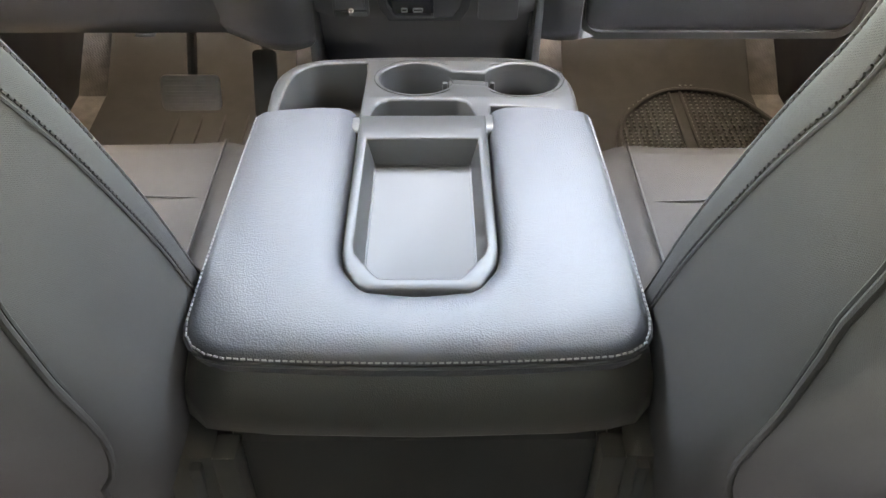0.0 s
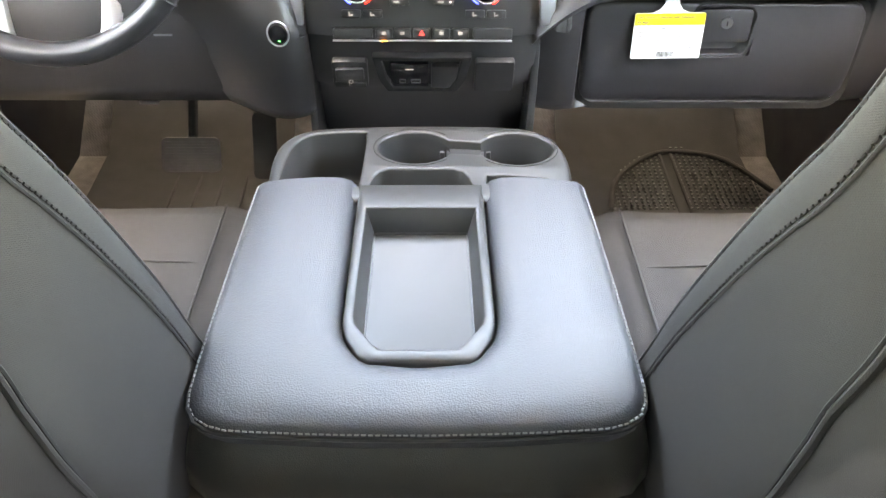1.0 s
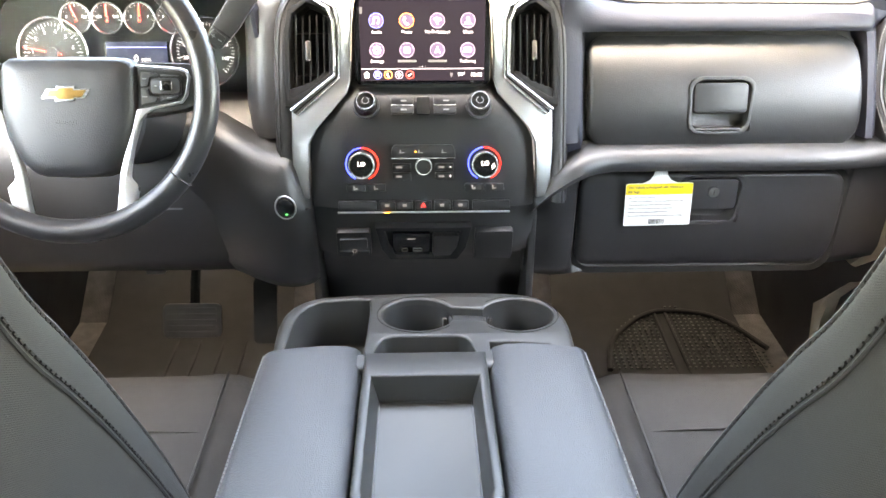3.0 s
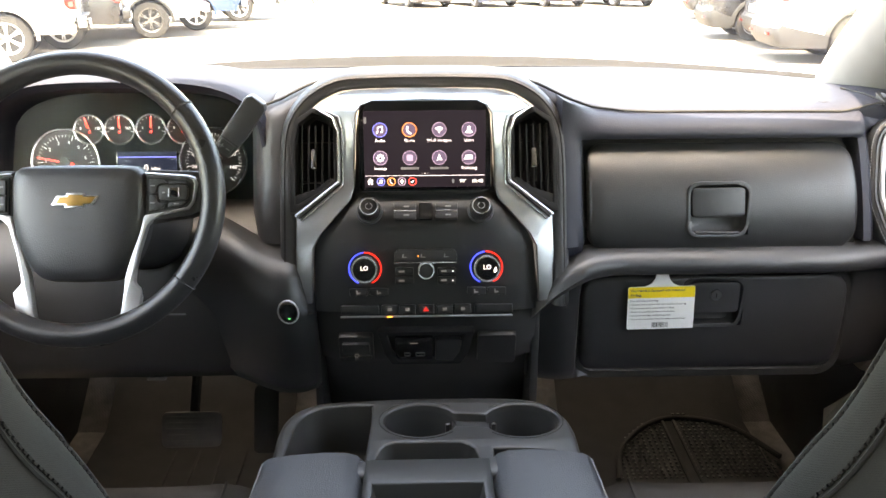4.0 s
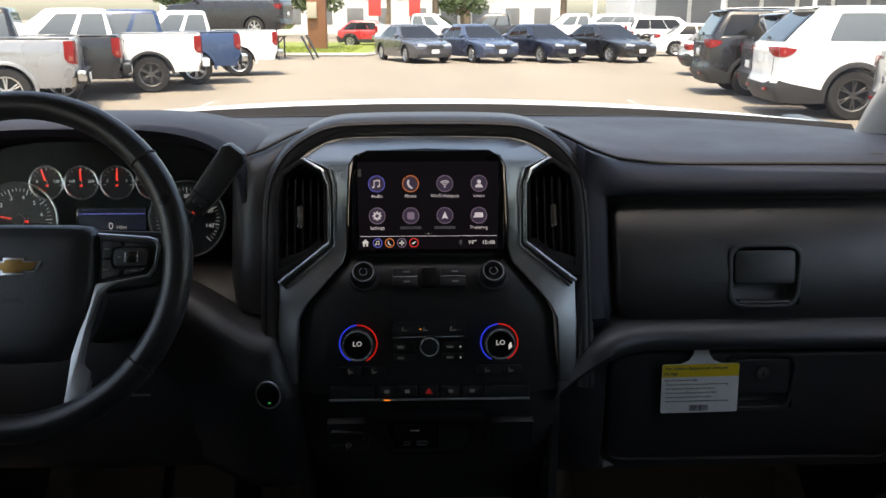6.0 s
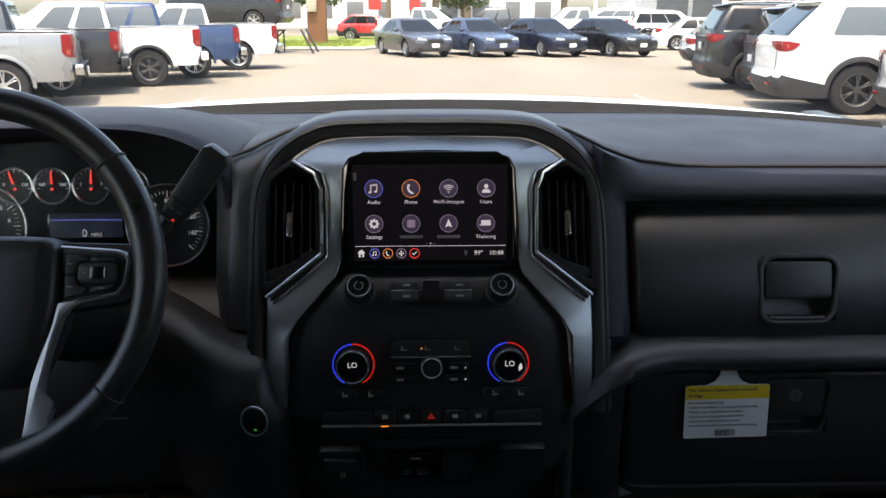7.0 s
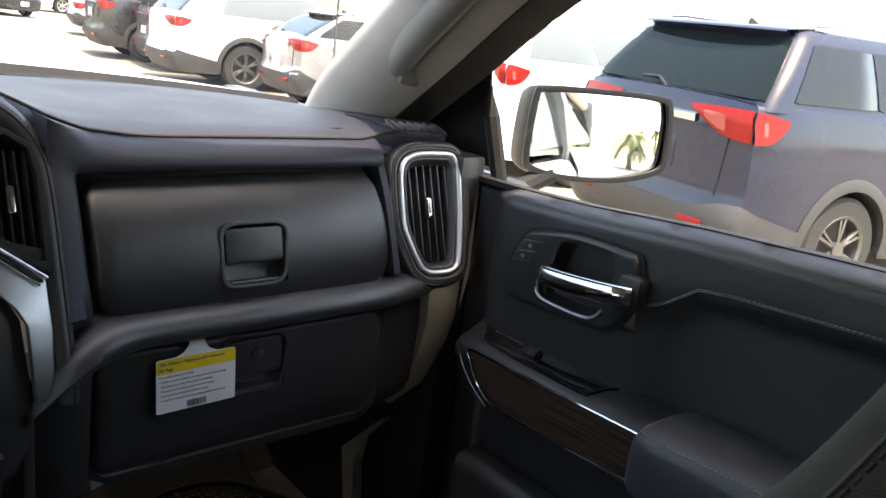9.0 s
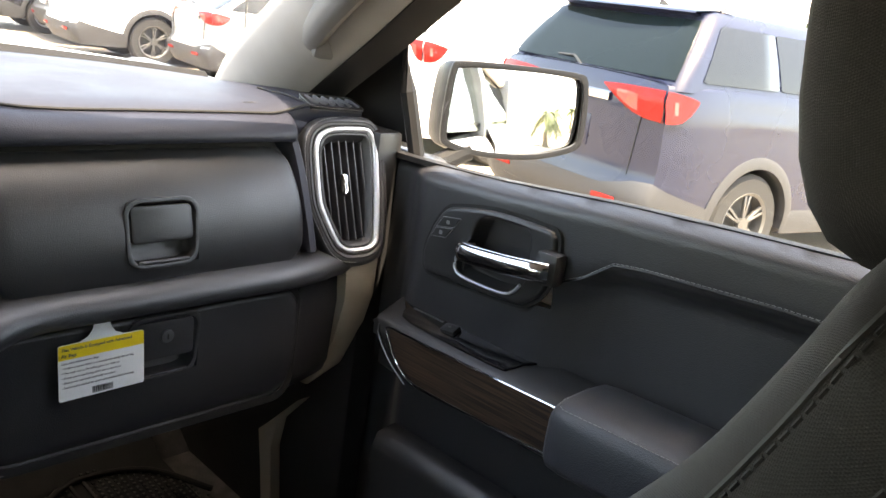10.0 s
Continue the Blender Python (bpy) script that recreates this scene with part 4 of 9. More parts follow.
def build_seat(s, dy, label):
    seat = thing("front_seat", label, "seat", group="front seats")
    pts = smooth_path([(0, y + dy, z) for y, z in SEAT_EDGE], 4)
    k = len(pts)
    cx0 = 0.449
    rings = []
    side_a, side_b, side_c, front_l = [], [], [], []
    for i, q in enumerate(pts):
        a, b = pts[max(0, i - 1)], pts[min(k - 1, i + 1)]
        ty, tz = b.y - a.y, b.z - a.z
        L = math.hypot(ty, tz)
        ny, nz = -tz / L, ty / L   # backwards
        f = i / (k - 1)
        hw = 0.231 - 0.004 * f - 0.10 * max(0, (f - 0.86) / 0.14) ** 2
        dp = 0.136 - 0.038 * f - 0.045 * max(0, (f - 0.86) / 0.14) ** 2
        ring = []
        for j in range(56):
            t = 2 * math.pi * (j + 0.5) / 56
            cu, sv = math.cos(t), math.sin(t)
            u = math.copysign(abs(cu) ** 0.33, cu)
            v = math.copysign(abs(sv) ** 0.33, sv)
            dent = 0.030 * max(0, 1 - (u / 0.72) ** 4) * (1 if v < 0 else 0)
            d = dp * (1 + v) + dent
            ring.append((s * (cx0 + u * hw), q.y + ny * d, q.z + nz * d))
        rings.append(ring)
        for lst, dd, uu in ((side_a, 0.062, 1.0), (side_b, min(0.252, 0.305 - 0.225 * f), 1.0), (side_c, 0.0575, 1.0)):
            if f < 0.90:
                v = dd / dp - 1
                u = (1 - abs(v) ** (2 / 0.33)) ** (0.33 / 2) if abs(v) < 1 else 0.0
                lst.append(Vector((s * (cx0 - u * hw - 0.0005), q.y + ny * dd, q.z + nz * dd)))
        u = 0.955
        v = (1 - u ** (2 / 0.33)) ** (0.33 / 2)
        if f < 0.985:
            front_l.append(Vector((s * (cx0 - u * hw), q.y + ny * dp * (1 - v), q.z + nz * dp * (1 - v))))
    part("backrest", loft(rings), SIDECLOTH, seat, smooth=70)
    part("edge_seam", tube(front_l, 0.0016, 6), DARKPLASTIC, seat, "dark sewn edge seam")
    part("edge_stitching", stitches([p + Vector((-s * 0.0022, -0.0035, 0.0)) for p in front_l], 0.0050, 0.0022, 0.0010), SEAMTHREAD, seat)
    part("side_seam", tube(side_a, 0.0015, 6), SEALGAP, seat, "dark sewn side seam")
    part("seam_stitching", stitches(side_c, 0.0050, 0.0022, 0.0011), SEAMTHREAD, seat)
    part("back_piping", tube(side_b, 0.0030, 8), SIDECLOTH, seat, "raised dark piping")
    part("piping_groove", tube([p + Vector((0, 0.006, -0.002)) for p in side_b], 0.0018, 6), SEALGAP, seat)
    # cushion
    rings = []
    for y, z, w in ((-0.56, 0.985, 0.21), (-0.45, 0.995, 0.225), (-0.25, 0.992, 0.23), (-0.12, 0.990, 0.228), (-0.075, 0.975, 0.222), (-0.055, 0.94, 0.215), (-0.055, 0.90, 0.21)):
        ring = []
        for j in range(28):
            t = 2 * math.pi * j / 28
            cu, sv = math.cos(t), math.sin(t)
            u = math.copysign(abs(cu) ** 0.5, cu)
            v = math.copysign(abs(sv) ** 0.6, sv)
            top = z if v > 0 else z - 0.0
            dent = -0.012 * max(0, 1 - (u / 0.7) ** 4) if v > 0 else 0
            ring.append((s * (0.47 + u * w), y + dy * 0.5, z - 0.075 + v * 0.075 + dent))
        rings.append(ring)
    part("cushion", loft(rings), CLOTH, seat, "charcoal cloth seat cushion", smooth=70)
    seam = [(s * (0.47 + u * 0.2), -0.232 + dy * 0.5 - 0.01 * u * u, 0.983 + (0.008 if abs(u) > 0.75 else 0)) for u in np.linspace(-0.75, 0.75, 12)]
    part("cushion_seam", tube(seam, 0.002, 6), DARKPLASTIC, seat)
    seam = [(s * (0.47 - 0.165), y + dy * 0.5, 0.9895) for y in np.linspace(-0.5, -0.10, 10)]
    part("cushion_seam", tube(seam, 0.0022, 6), DARKPLASTIC, seat)
    part("base", box((s * 0.47, -0.32 + dy * 0.5, 0.80), (0.40, 0.44, 0.18), 0.02), DARKPLASTIC, seat)
    # headrest on two posts
    hr = []
    for z, w, d in ((1.597, 0.075, 0.022), (1.601, 0.100, 0.036), (1.610, 0.120, 0.047), (1.624, 0.134, 0.054), (1.645, 0.144, 0.059), (1.672, 0.149, 0.0615), (1.71, 0.150, 0.062), (1.78, 0.144, 0.058), (1.825, 0.125, 0.045), (1.84, 0.09, 0.028)):
        ring = []
        for j in range(28):
            t = 2 * math.pi * j / 28
            cu, sv = math.cos(t), math.sin(t)
            u, v = math.copysign(abs(cu) ** 0.5, cu), math.copysign(abs(sv) ** 0.6, sv)
            ring.append((s * (cx0 + u * w), -0.785 + dy + v * d + 0.12 * (z - 1.66), z))
        hr.append(ring)
    h = part("headrest", loft(hr), SIDECLOTH, seat, "charcoal cloth headrest", smooth=70)
    for o in (-0.06, 0.06):
        part("headrest_post", cyl(0.007, 0.12, Matrix.Translation((s * cx0 + o, -0.80 + dy, 1.60)), n=12), CHROME, seat)
    return seat


# ---------------------------------------------------------------- steering wheel and gauges
WHEEL_C = (-0.420, -0.19, 1.466)


def build_wheel():
    w = thing("steering_wheel", "black leather steering wheel with silver lower spokes", "steering wheel")
    m = face_m(WHEEL_C, (1, 0, 0), (0, 0.40, 1))      # local x right, y up the wheel, z to the driver
    R = 0.1650
    pts = [(R * math.cos(a), R * math.sin(a), 0) for a in np.linspace(0, 2 * math.pi, 72, endpoint=False)]
    bm = tube(pts, 0.0148, 14, closed=True)
    bm.transform(m)
    part("rim", bm, WHEELSKIN, w, "black leather rim")
    for a in (40, 140, -38, -142):
        c, s_ = math.cos(radians(a)), math.sin(radians(a))
        o = [(R * c + 0.0153 * math.cos(b) * c, R * s_ + 0.0153 * math.cos(b) * s_, 0.0153 * math.sin(b)) for b in np.linspace(0, 2 * math.pi, 16, endpoint=False)]
        bm = tube(o, 0.0012, 5, closed=True)
        bm.transform(m)
        part("rim_joint", bm, DARKPLASTIC, w)
    # airbag cover: a shield with a flat top, narrowing to its foot, set a little behind the rim
    m = m @ Matrix.Translation((0, 0, -0.018))
    half = [(0.0, 0.0420), (0.050, 0.0415), (0.070, 0.0400), (0.0765, 0.0350), (0.0795, 0.0260), (0.0805, 0.0100), (0.0795, -0.0200), (0.0740, -0.0470), (0.0660, -0.0680), (0.0570, -0.0850), (0.0440, -0.0960), (0.0300, -0.1000), (0.0, -0.1010)]
    hub = half + [(-x, y) for x, y in half[-2:0:-1]]
    bm = bmesh.new()
    L = [[bm.verts.new((x * f, -0.035 + (y + 0.035) * f, z)) for x, y in hub] for f, z in ((1.0, -0.03), (1.0, 0.004), (0.975, 0.012), (0.92, 0.0175), (0.75, 0.0205), (0.4, 0.022))]
    for a, b in zip(L, L[1:]):
        for i in range(len(hub)):
            bm.faces.new((a[i], a[(i + 1) % len(hub)], b[(i + 1) % len(hub)], b[i]))
    bm.faces.new(L[-1])
    bm.transform(m)
    part("airbag_cover", bm, SOFT, w, "black grained airbag cover", smooth=50)
    # emblem: a plain bow-tie shape in gold with a silver rim
    bow = [(-0.030, -0.008), (-0.012, -0.008), (-0.012, -0.013), (0.014, -0.013), (0.014, -0.008), (0.027, -0.008), (0.034, 0.008), (0.014, 0.008), (0.014, 0.013), (-0.010, 0.013), (-0.010, 0.008), (-0.023, 0.008)]
    em = part("emblem", prism([(x * 0.90, y * 0.70) for x, y in bow], 0.003, 0.0006, m @ Matrix.Translation((0.0, -0.003, 0.0205))), SATIN, w, "plain gold emblem with silver rim")
    part("emblem_inlay", prism([(x * 0.74 + 0.0005, y * 0.50) for x, y in bow], 0.0012, 0.0004, m @ Matrix.Translation((0.0, -0.003, 0.0230))), material("gold_emblem", (0.24, 0.135, 0.035), 0.35, 0.6, mottle=0.1, mottle_size=0.01), em)
    writing("airbag_mark", "AIRBAG", 0.0075, DARKPLASTIC, m @ Matrix.Translation((0, -0.037, 0.0222)), w)
    for s in (-1, 1):
        # side spoke with its button pad
        poly = [(s * 0.078, 0.036), (s * 0.140, 0.034), (s * 0.160, 0.030), (s * 0.164, 0.012), (s * 0.160, -0.012), (s * 0.134, -0.022), (s * 0.078, -0.030)]
        part("spoke", prism(poly, 0.030, 0.006, m @ Matrix.Translation((0, 0, -0.022))), PLASTIC, w)
        pad = [(s * 0.083, 0.0265), (s * 0.130, 0.0225), (s * 0.1355, 0.0170), (s * 0.1335, -0.0030), (s * 0.127, -0.0095), (s * 0.083, -0.0185)]
        p = part("button_pad", prism(pad, 0.003, 0.0008, m @ Matrix.Translation((0, 0, 0.007))), SEALGAP, w, "black button pad")
        part("button", prism([(s * 0.0860, 0.0235), (s * 0.1030, 0.0220), (s * 0.1070, 0.0185), (s * 0.0965, 0.0160), (s * 0.0945, 0.0062), (s * 0.0860, 0.0055)], 0.004, 0.0012, m @ Matrix.Translation((0, 0, 0.009))), DARKPLASTIC, p)
        part("button", prism([(s * 0.0860, 0.0035), (s * 0.0945, 0.0035), (s * 0.0970, -0.0045), (s * 0.1060, -0.0065), (s * 0.1030, -0.0122), (s * 0.0860, -0.0155)], 0.004, 0.0012, m @ Matrix.Translation((0, 0, 0.009))), DARKPLASTIC, p)
        part("button", prism([(s * 0.1090, 0.0205), (s * 0.1290, 0.0192), (s * 0.1310, 0.0182), (s * 0.1090, 0.0180)], 0.004, 0.0005, m @ Matrix.Translation((0, 0, 0.009))), DARKPLASTIC, p)
        part("button", prism([(s * 0.1090, -0.0062), (s * 0.1300, -0.0040), (s * 0.1265, -0.0078), (s * 0.1080, -0.0112)], 0.004, 0.0010, m @ Matrix.Translation((0, 0, 0.009))), DARKPLASTIC, p)
        key = part("button", prism(rrect(0.0350, 0.0185, 0.0050, 3, s * 0.1153, 0.0064), 0.006, 0.0018, m @ Matrix.Translation((0, 0, 0.0085))), DARKPLASTIC, p)
        part("rocker", prism(rrect(0.0110, 0.0115, 0.0015, 3, s * 0.1165, 0.0064), 0.003, 0.0008, m @ Matrix.Translation((0, 0, 0.0135))), GLOSSBLACK, key)
        for dx in (-0.0062, 0.0062):
            part("rocker_edge", box((0, 0, 0), (0.0010, 0.0110, 0.003), 0.0003, m @ Matrix.Translation((s * 0.1165 + dx, 0.0064, 0.0145))), SATIN, key)
        for bx, by, bw in ((0.0905, 0.0150, 0.005), (0.0905, -0.0060, 0.006), (0.1190, -0.0075, 0.006), (0.1040, 0.0064, 0.003)):
            flat_mark = prism(rrect(bw, 0.0014, 0.0004, 2, s * bx, by), 0.0004, 0, m @ Matrix.Translation((0, 0, 0.0132 if bx != 0.1040 else 0.0147)))
            part("button_mark", flat_mark, THREAD, p)
        # bright frame of the pad, a flat band
        out_ = [(0.0805, 0.0325), (0.132, 0.0285), (0.1405, 0.0260), (0.1440, 0.0180), (0.1405, -0.0040), (0.1335, -0.0140), (0.107, -0.0195), (0.0805, -0.0250)]
        in_ = [(0.0805, 0.0290), (0.131, 0.0250), (0.1370, 0.0225), (0.1395, 0.0170), (0.1365, -0.0035), (0.1310, -0.0105), (0.106, -0.0155), (0.0805, -0.0205)]
        bm = loft([[m @ Vector((s * (a[0] + (b[0] - a[0]) * q), a[1] + (b[1] - a[1]) * q, z)) for a, b in zip(out_, in_)] for q, z in ((0.0, 0.006), (0.12, 0.0105), (0.5, 0.0118), (0.88, 0.0105), (1.0, 0.006))], closed=False)
        part("bright_frame", bm, VENTRING, w, "satin silver pad frame", smooth=60)
        # silver lower spoke
        poly = [(s * 0.079, -0.0205), (s * 0.107, -0.0165), (s * 0.0910, -0.0255), (s * 0.0835, -0.0330), (s * 0.0735, -0.0660), (s * 0.0685, -0.0920), (s * 0.0675, -0.1020), (s * 0.0775, -0.1130), (s * 0.0740, -0.1310), (s * 0.0690, -0.1520),
                (s * 0.0480, -0.1560), (s * 0.0530, -0.1310), (s * 0.0575, -0.0930), (s * 0.0640, -0.0700), (s * 0.0735, -0.0440)]
        part("silver_spoke", prism(poly, 0.012, 0.0025, m @ Matrix.Translation((0, 0, 0.0))), VENTRING, w, "satin silver lower spoke")
    # steering column shroud
    c = solid("steering_column", loft([[(WHEEL_C[0] + r * math.cos(a) * 1.1, y, z + r * math.sin(a)) for a in np.linspace(0, 2 * math.pi, 20, endpoint=False)] for y, z, r in ((-0.16, 1.44, 0.05), (-0.13, 1.43, 0.062), (0.0, 1.37, 0.068), (0.12, 1.33, 0.07))]),
          PLASTIC, "black plastic steering column shroud", "steering column")
    # column shifter
    l = thing("gear_lever", "black column gear lever with plus minus buttons", "gear lever")
    part("stalk", tube([(-0.35, -0.06, 1.41), (-0.31, -0.04, 1.45), (-0.285, -0.03, 1.482)], 0.008, 10), PLASTIC, l)
    mm = face_m((-0.253, -0.022, 1.520), (0.79, 0, -0.61), (0.61, 0.02, 0.79))
    poly = [(-0.013, -0.046), (0.013, -0.046), (0.017, -0.01), (0.016, 0.040), (0.010, 0.047), (-0.010, 0.047), (-0.016, 0.040), (-0.015, -0.01)]
    part("knob", prism(poly, 0.022, 0.006, mm @ Matrix.Translation((0, 0, -0.011))), SOFT, l)
    part("shift_buttons", prism(rrect(0.020, 0.016, 0.003, 3, 0, -0.034), 0.003, 0.001, mm @ Matrix.Translation((0, 0, 0.0105))), PLASTIC, l)
    for bw, bh, bx in ((0.006, 0.0012, -0.005), (0.0012, 0.006, -0.005), (0.006, 0.0012, 0.005)):
        part("button_mark", prism(rrect(bw, bh, 0.0004, 2, bx, -0.034), 0.0004, 0, mm @ Matrix.Translation((0, 0, 0.0135))), SILVER, l)
    part("knob_seam", prism(rrect(0.0295, 0.0016, 0.0004, 2, 0, -0.0235), 0.0006, 0, mm @ Matrix.Translation((0, 0, 0.0106))), SEALGAP, l)
    return w


build_console()
build_seat(-1, 0.027, "charcoal driver seat with sewn seams beside the steering wheel")
build_seat(1, 0.0, "charcoal passenger seat with sewn seams beside the door")
build_wheel()


# ---------------------------------------------------------------- doors
def belt_z(y):
    """Height of the door trim's top edge."""
    return float(np.interp(-y, (-0.10, 0.0, 0.10, 0.20, 0.376, 0.52, 0.64, 0.9), (1.467, 1.468, 1.4705, 1.4755, 1.4905, 1.4985, 1.504, 1.508)))


def door_x(y, z):
    """Inner face of the door trim: how far from the cab's middle."""
    belt = belt_z(y)
    zs = float(np.interp(-y, (-0.1, 0.32, 0.40, 0.60, 0.9), (1.375, 1.375, 1.424, 1.440, 1.445)))
    x = 0.800
    if z > belt - 0.02:
        x += 0.03 * min(1.0, (z - belt + 0.02) / 0.02) ** 2
    back = min(1.0, max(0.0, (-y - 0.31) / 0.07))
    if z < zs:
        g = min(1.0, (zs - z) / 0.035)
        x += 0.034 * back * (g * g * (3 - 2 * g))
    if z < 1.25:
        g = min(1.0, (1.25 - z) / 0.03)
        x -= 0.020 * back * g
    if z < 1.14:
        x += 0.015
    if y > -0.07:
        x += 0.035 * min(1.0, (y + 0.07) / 0.05)
    return x


def smooth2(p):
    """A closed outline with its corners rounded."""
    return [(v.x, v.y) for v in smooth_path([(*q, 0) for q in p], 3, closed=True)]


def build_door(s):
    d = thing("front_door", "black trimmed truck door with chrome inner handle", "door") if s > 0 else thing("front_door", "black trimmed driver door of the truck", "door")
    ys = list(np.linspace(0.10, -0.80, 61))
    zs = list(np.linspace(1.51, 1.12, 53)) + list(np.linspace(1.10, 0.78, 9))
    rows = []
    for z in zs:
        rows.append([(s * (door_x(y, z) + 0.0), y, min(z, belt_z(y) + 0.001)) for y in ys])
    cut = (lambda c: -0.318 < c.y < -0.165 and 1.335 < c.z < 1.425) if s > 0 else None
    part("trim_panel", sheet(rows, (s * 0.02, 0, -0.001), cut), SOFT, d, smooth=60)
    sill = [[(s * x, y, belt_z(y) + dz) for y in ys] for x, dz in ((0.828, 0.0015), (0.845, 0.002), (0.862, -0.003), (0.862, -0.03))]
    part("window_sill", sheet(sill, (0, 0, -0.008)), BLACKTRIM, d, "black rubber window seal", smooth=60)
    # outer skin
    skin = [[(s * x, y, z) for y in np.linspace(0.45, -0.82, 12)] for x, z in ((0.868, 1.445), (0.89, 1.438), (0.94, 1.39), (0.970, 1.25), (0.965, 1.0), (0.93, 0.66))]
    part("outer_skin", sheet(skin, (-s * 0.01, 0, 0)), WHITEPAINT, d, "white painted outer door skin", smooth=60)
    # window frame: sash at the front, top rail, rear post
    fr = [(0.860, 0.004, 1.455), (0.846, 0.030, 1.56), (0.832, 0.045, 1.635), (0.80, -0.08, 1.725), (0.765, -0.25, 1.815), (0.752, -0.45, 1.84), (0.750, -0.78, 1.845)]
    part("window_frame", tube([mir(p, s) for p in fr], 0.013, 8), BLACKTRIM, d, "black window frame")
    rows = [[mir(p, s) for p in r] for r in ([(0.862, 0.03, 1.48), (0.862, 0.10, 1.48), (0.84, 0.27, 1.48)], [(0.846, 0.04, 1.56), (0.846, 0.10, 1.56), (0.83, 0.22, 1.57)], [(0.832, 0.05, 1.635), (0.832, 0.075, 1.64), (0.82, 0.12, 1.65)])]
    part("corner_cover", sheet(rows, (s * 0.012, 0, 0)), BLACKTRIM, d, "black mirror corner cover")
    rows = []
    for y in np.linspace(0.03, -0.78, 14):
        top = float(np.interp(-y, (-0.045, 0.08, 0.25, 0.45, 0.78), (1.635, 1.725, 1.815, 1.84, 1.845)))
        xt = float(np.interp(top, (1.49, 1.635, 1.725, 1.845), (0.860, 0.832, 0.800, 0.750)))
        rows.append([(s * 0.866, y, 1.47), (s * (0.866 + xt) / 2 + s * 0.004, y, (1.47 + top) / 2), (s * xt, y, top)])
    g = part("window_pane", sheet(rows, (s * 0.003, 0, 0)), GLASS, d, "clear side window glass", smooth=60)
    g.visible_shadow = False
    if s < 0:
        return d
    # handle bezel
    out = [(0.083, -0.050), (0.0835, -0.024), (0.070, 0.014), (0.053, 0.039), (0.030, 0.049), (-0.036, 0.061), (-0.120, 0.062), (-0.139, 0.057), (-0.1455, 0.040), (-0.1465, 0.008), (-0.138, -0.027), (-0.112, -0.053), (-0.082, -0.061), (0.054, -0.067), (0.076, -0.062)]
    m = face_m((0.7975, -0.178, 1.385), (0, 1, 0), (0, 0, 1)) @ Matrix.Diagonal((1, 1, -1, 1))
    inn = offset_poly(out, -0.0045)
    cup = [(-0.004, 0.003), (-0.011, 0.033), (-0.028, 0.046), (-0.083, 0.049), (-0.100, 0.043), (-0.106, 0.010), (-0.102, -0.025), (-0.080, -0.044), (-0.010, -0.047), (0.012, -0.042), (0.012, -0.024)]
    bm = plate_with_holes(smooth2(inn), [smooth2(cup)], 0.009, [0.030], edge=0.006, lip=0.004, taper=0.12)
    bm.transform(m)
    part("handle_bezel", bm, PLASTIC, d, "black plastic handle bezel with a deep cup", smooth=40)
    part("bezel_gap", ring_prism(smooth2(offset_poly(out, 0.0005)), smooth2(inn), 0.002, 0.0, m), SEALGAP, d)
    cu2 = smooth_path([(*p, 0.010) for p in ((0.014, -0.020), (0.013, -0.040), (-0.010, -0.047), (-0.078, -0.045), (-0.100, -0.026))], 5)
    part("cup_lip", tube([m @ q for q in cu2], 0.0024, 8), VENTRING, d, "thin bright lip under the handle cup")
    hp = smooth_path([(0.790, -0.183, 1.380), (0.772, -0.186, 1.381), (0.765, -0.205, 1.382), (0.763, -0.26, 1.387), (0.765, -0.308, 1.392), (0.775, -0.324, 1.393)], 5)
    part("door_handle", tube(hp, 0.0112, 16, flat=1.25), CHROME, d, "bright chrome door pull handle")
    part("handle_root", box((0.787, -0.319, 1.396), (0.026, 0.034, 0.044), 0.008), PLASTIC, d)
    for quad in (((0.048, 0.0265), (0.017, 0.031), (0.0265, 0.0165), (0.058, 0.0105)), ((0.0590, 0.0080), (0.0285, 0.0135), (0.0395, -0.0015), (0.0665, -0.0055))):
        b = part("lock_button", prism(quad, 0.003, 0.001, m @ Matrix.Translation((0, 0, 0.0082))), PLASTIC, d, "black lock button")
        cx_, cy_ = sum(q[0] for q in quad) / 4, sum(q[1] for q in quad) / 4
        part("button_edge", tube([m @ Vector((cx_ + (x - cx_) * 1.06, cy_ + (y - cy_) * 1.06, 0.0098)) for x, y in quad], 0.0006, 5, closed=True), THREAD, b)
        part("lock_symbol", prism(rrect(0.006, 0.0055, 0.001, 2, cx_, cy_), 0.0004, 0, m @ Matrix.Translation((0, 0, 0.0113))), THREAD, b)
    # stitched fold of the upper pad
    st = [Vector((door_x(y, z + 0.004) - 0.0012, y, z)) for y, z in [(yy, float(np.interp(-yy, (0.328, 0.36, 0.40, 0.44, 0.60, 0.9), (1.380, 1.396, 1.4265, 1.432, 1.4415, 1.446)))) for yy in np.linspace(-0.325, -0.78, 50)]]
    part("stitching", stitches(st, 0.0045, 0.002, 0.0007), THREAD, d, "grey stitching")
    part("fold", tube([p + Vector((0.001, 0, -0.003)) for p in st], 0.0016, 6), DARKPLASTIC, d)
    # switch ledge rising to the door, wood inlay with its bright edge, gloss switch plate
    led = [[(x, y, z) for y in np.linspace(-0.050, -0.42, 15)] for x, z in ((0.818, 1.262), (0.79, 1.250), (0.766, 1.2395), (0.757, 1.231))]
    part("switch_ledge", sheet(led, (0, 0, -0.02)), PLASTIC, d, smooth=60)
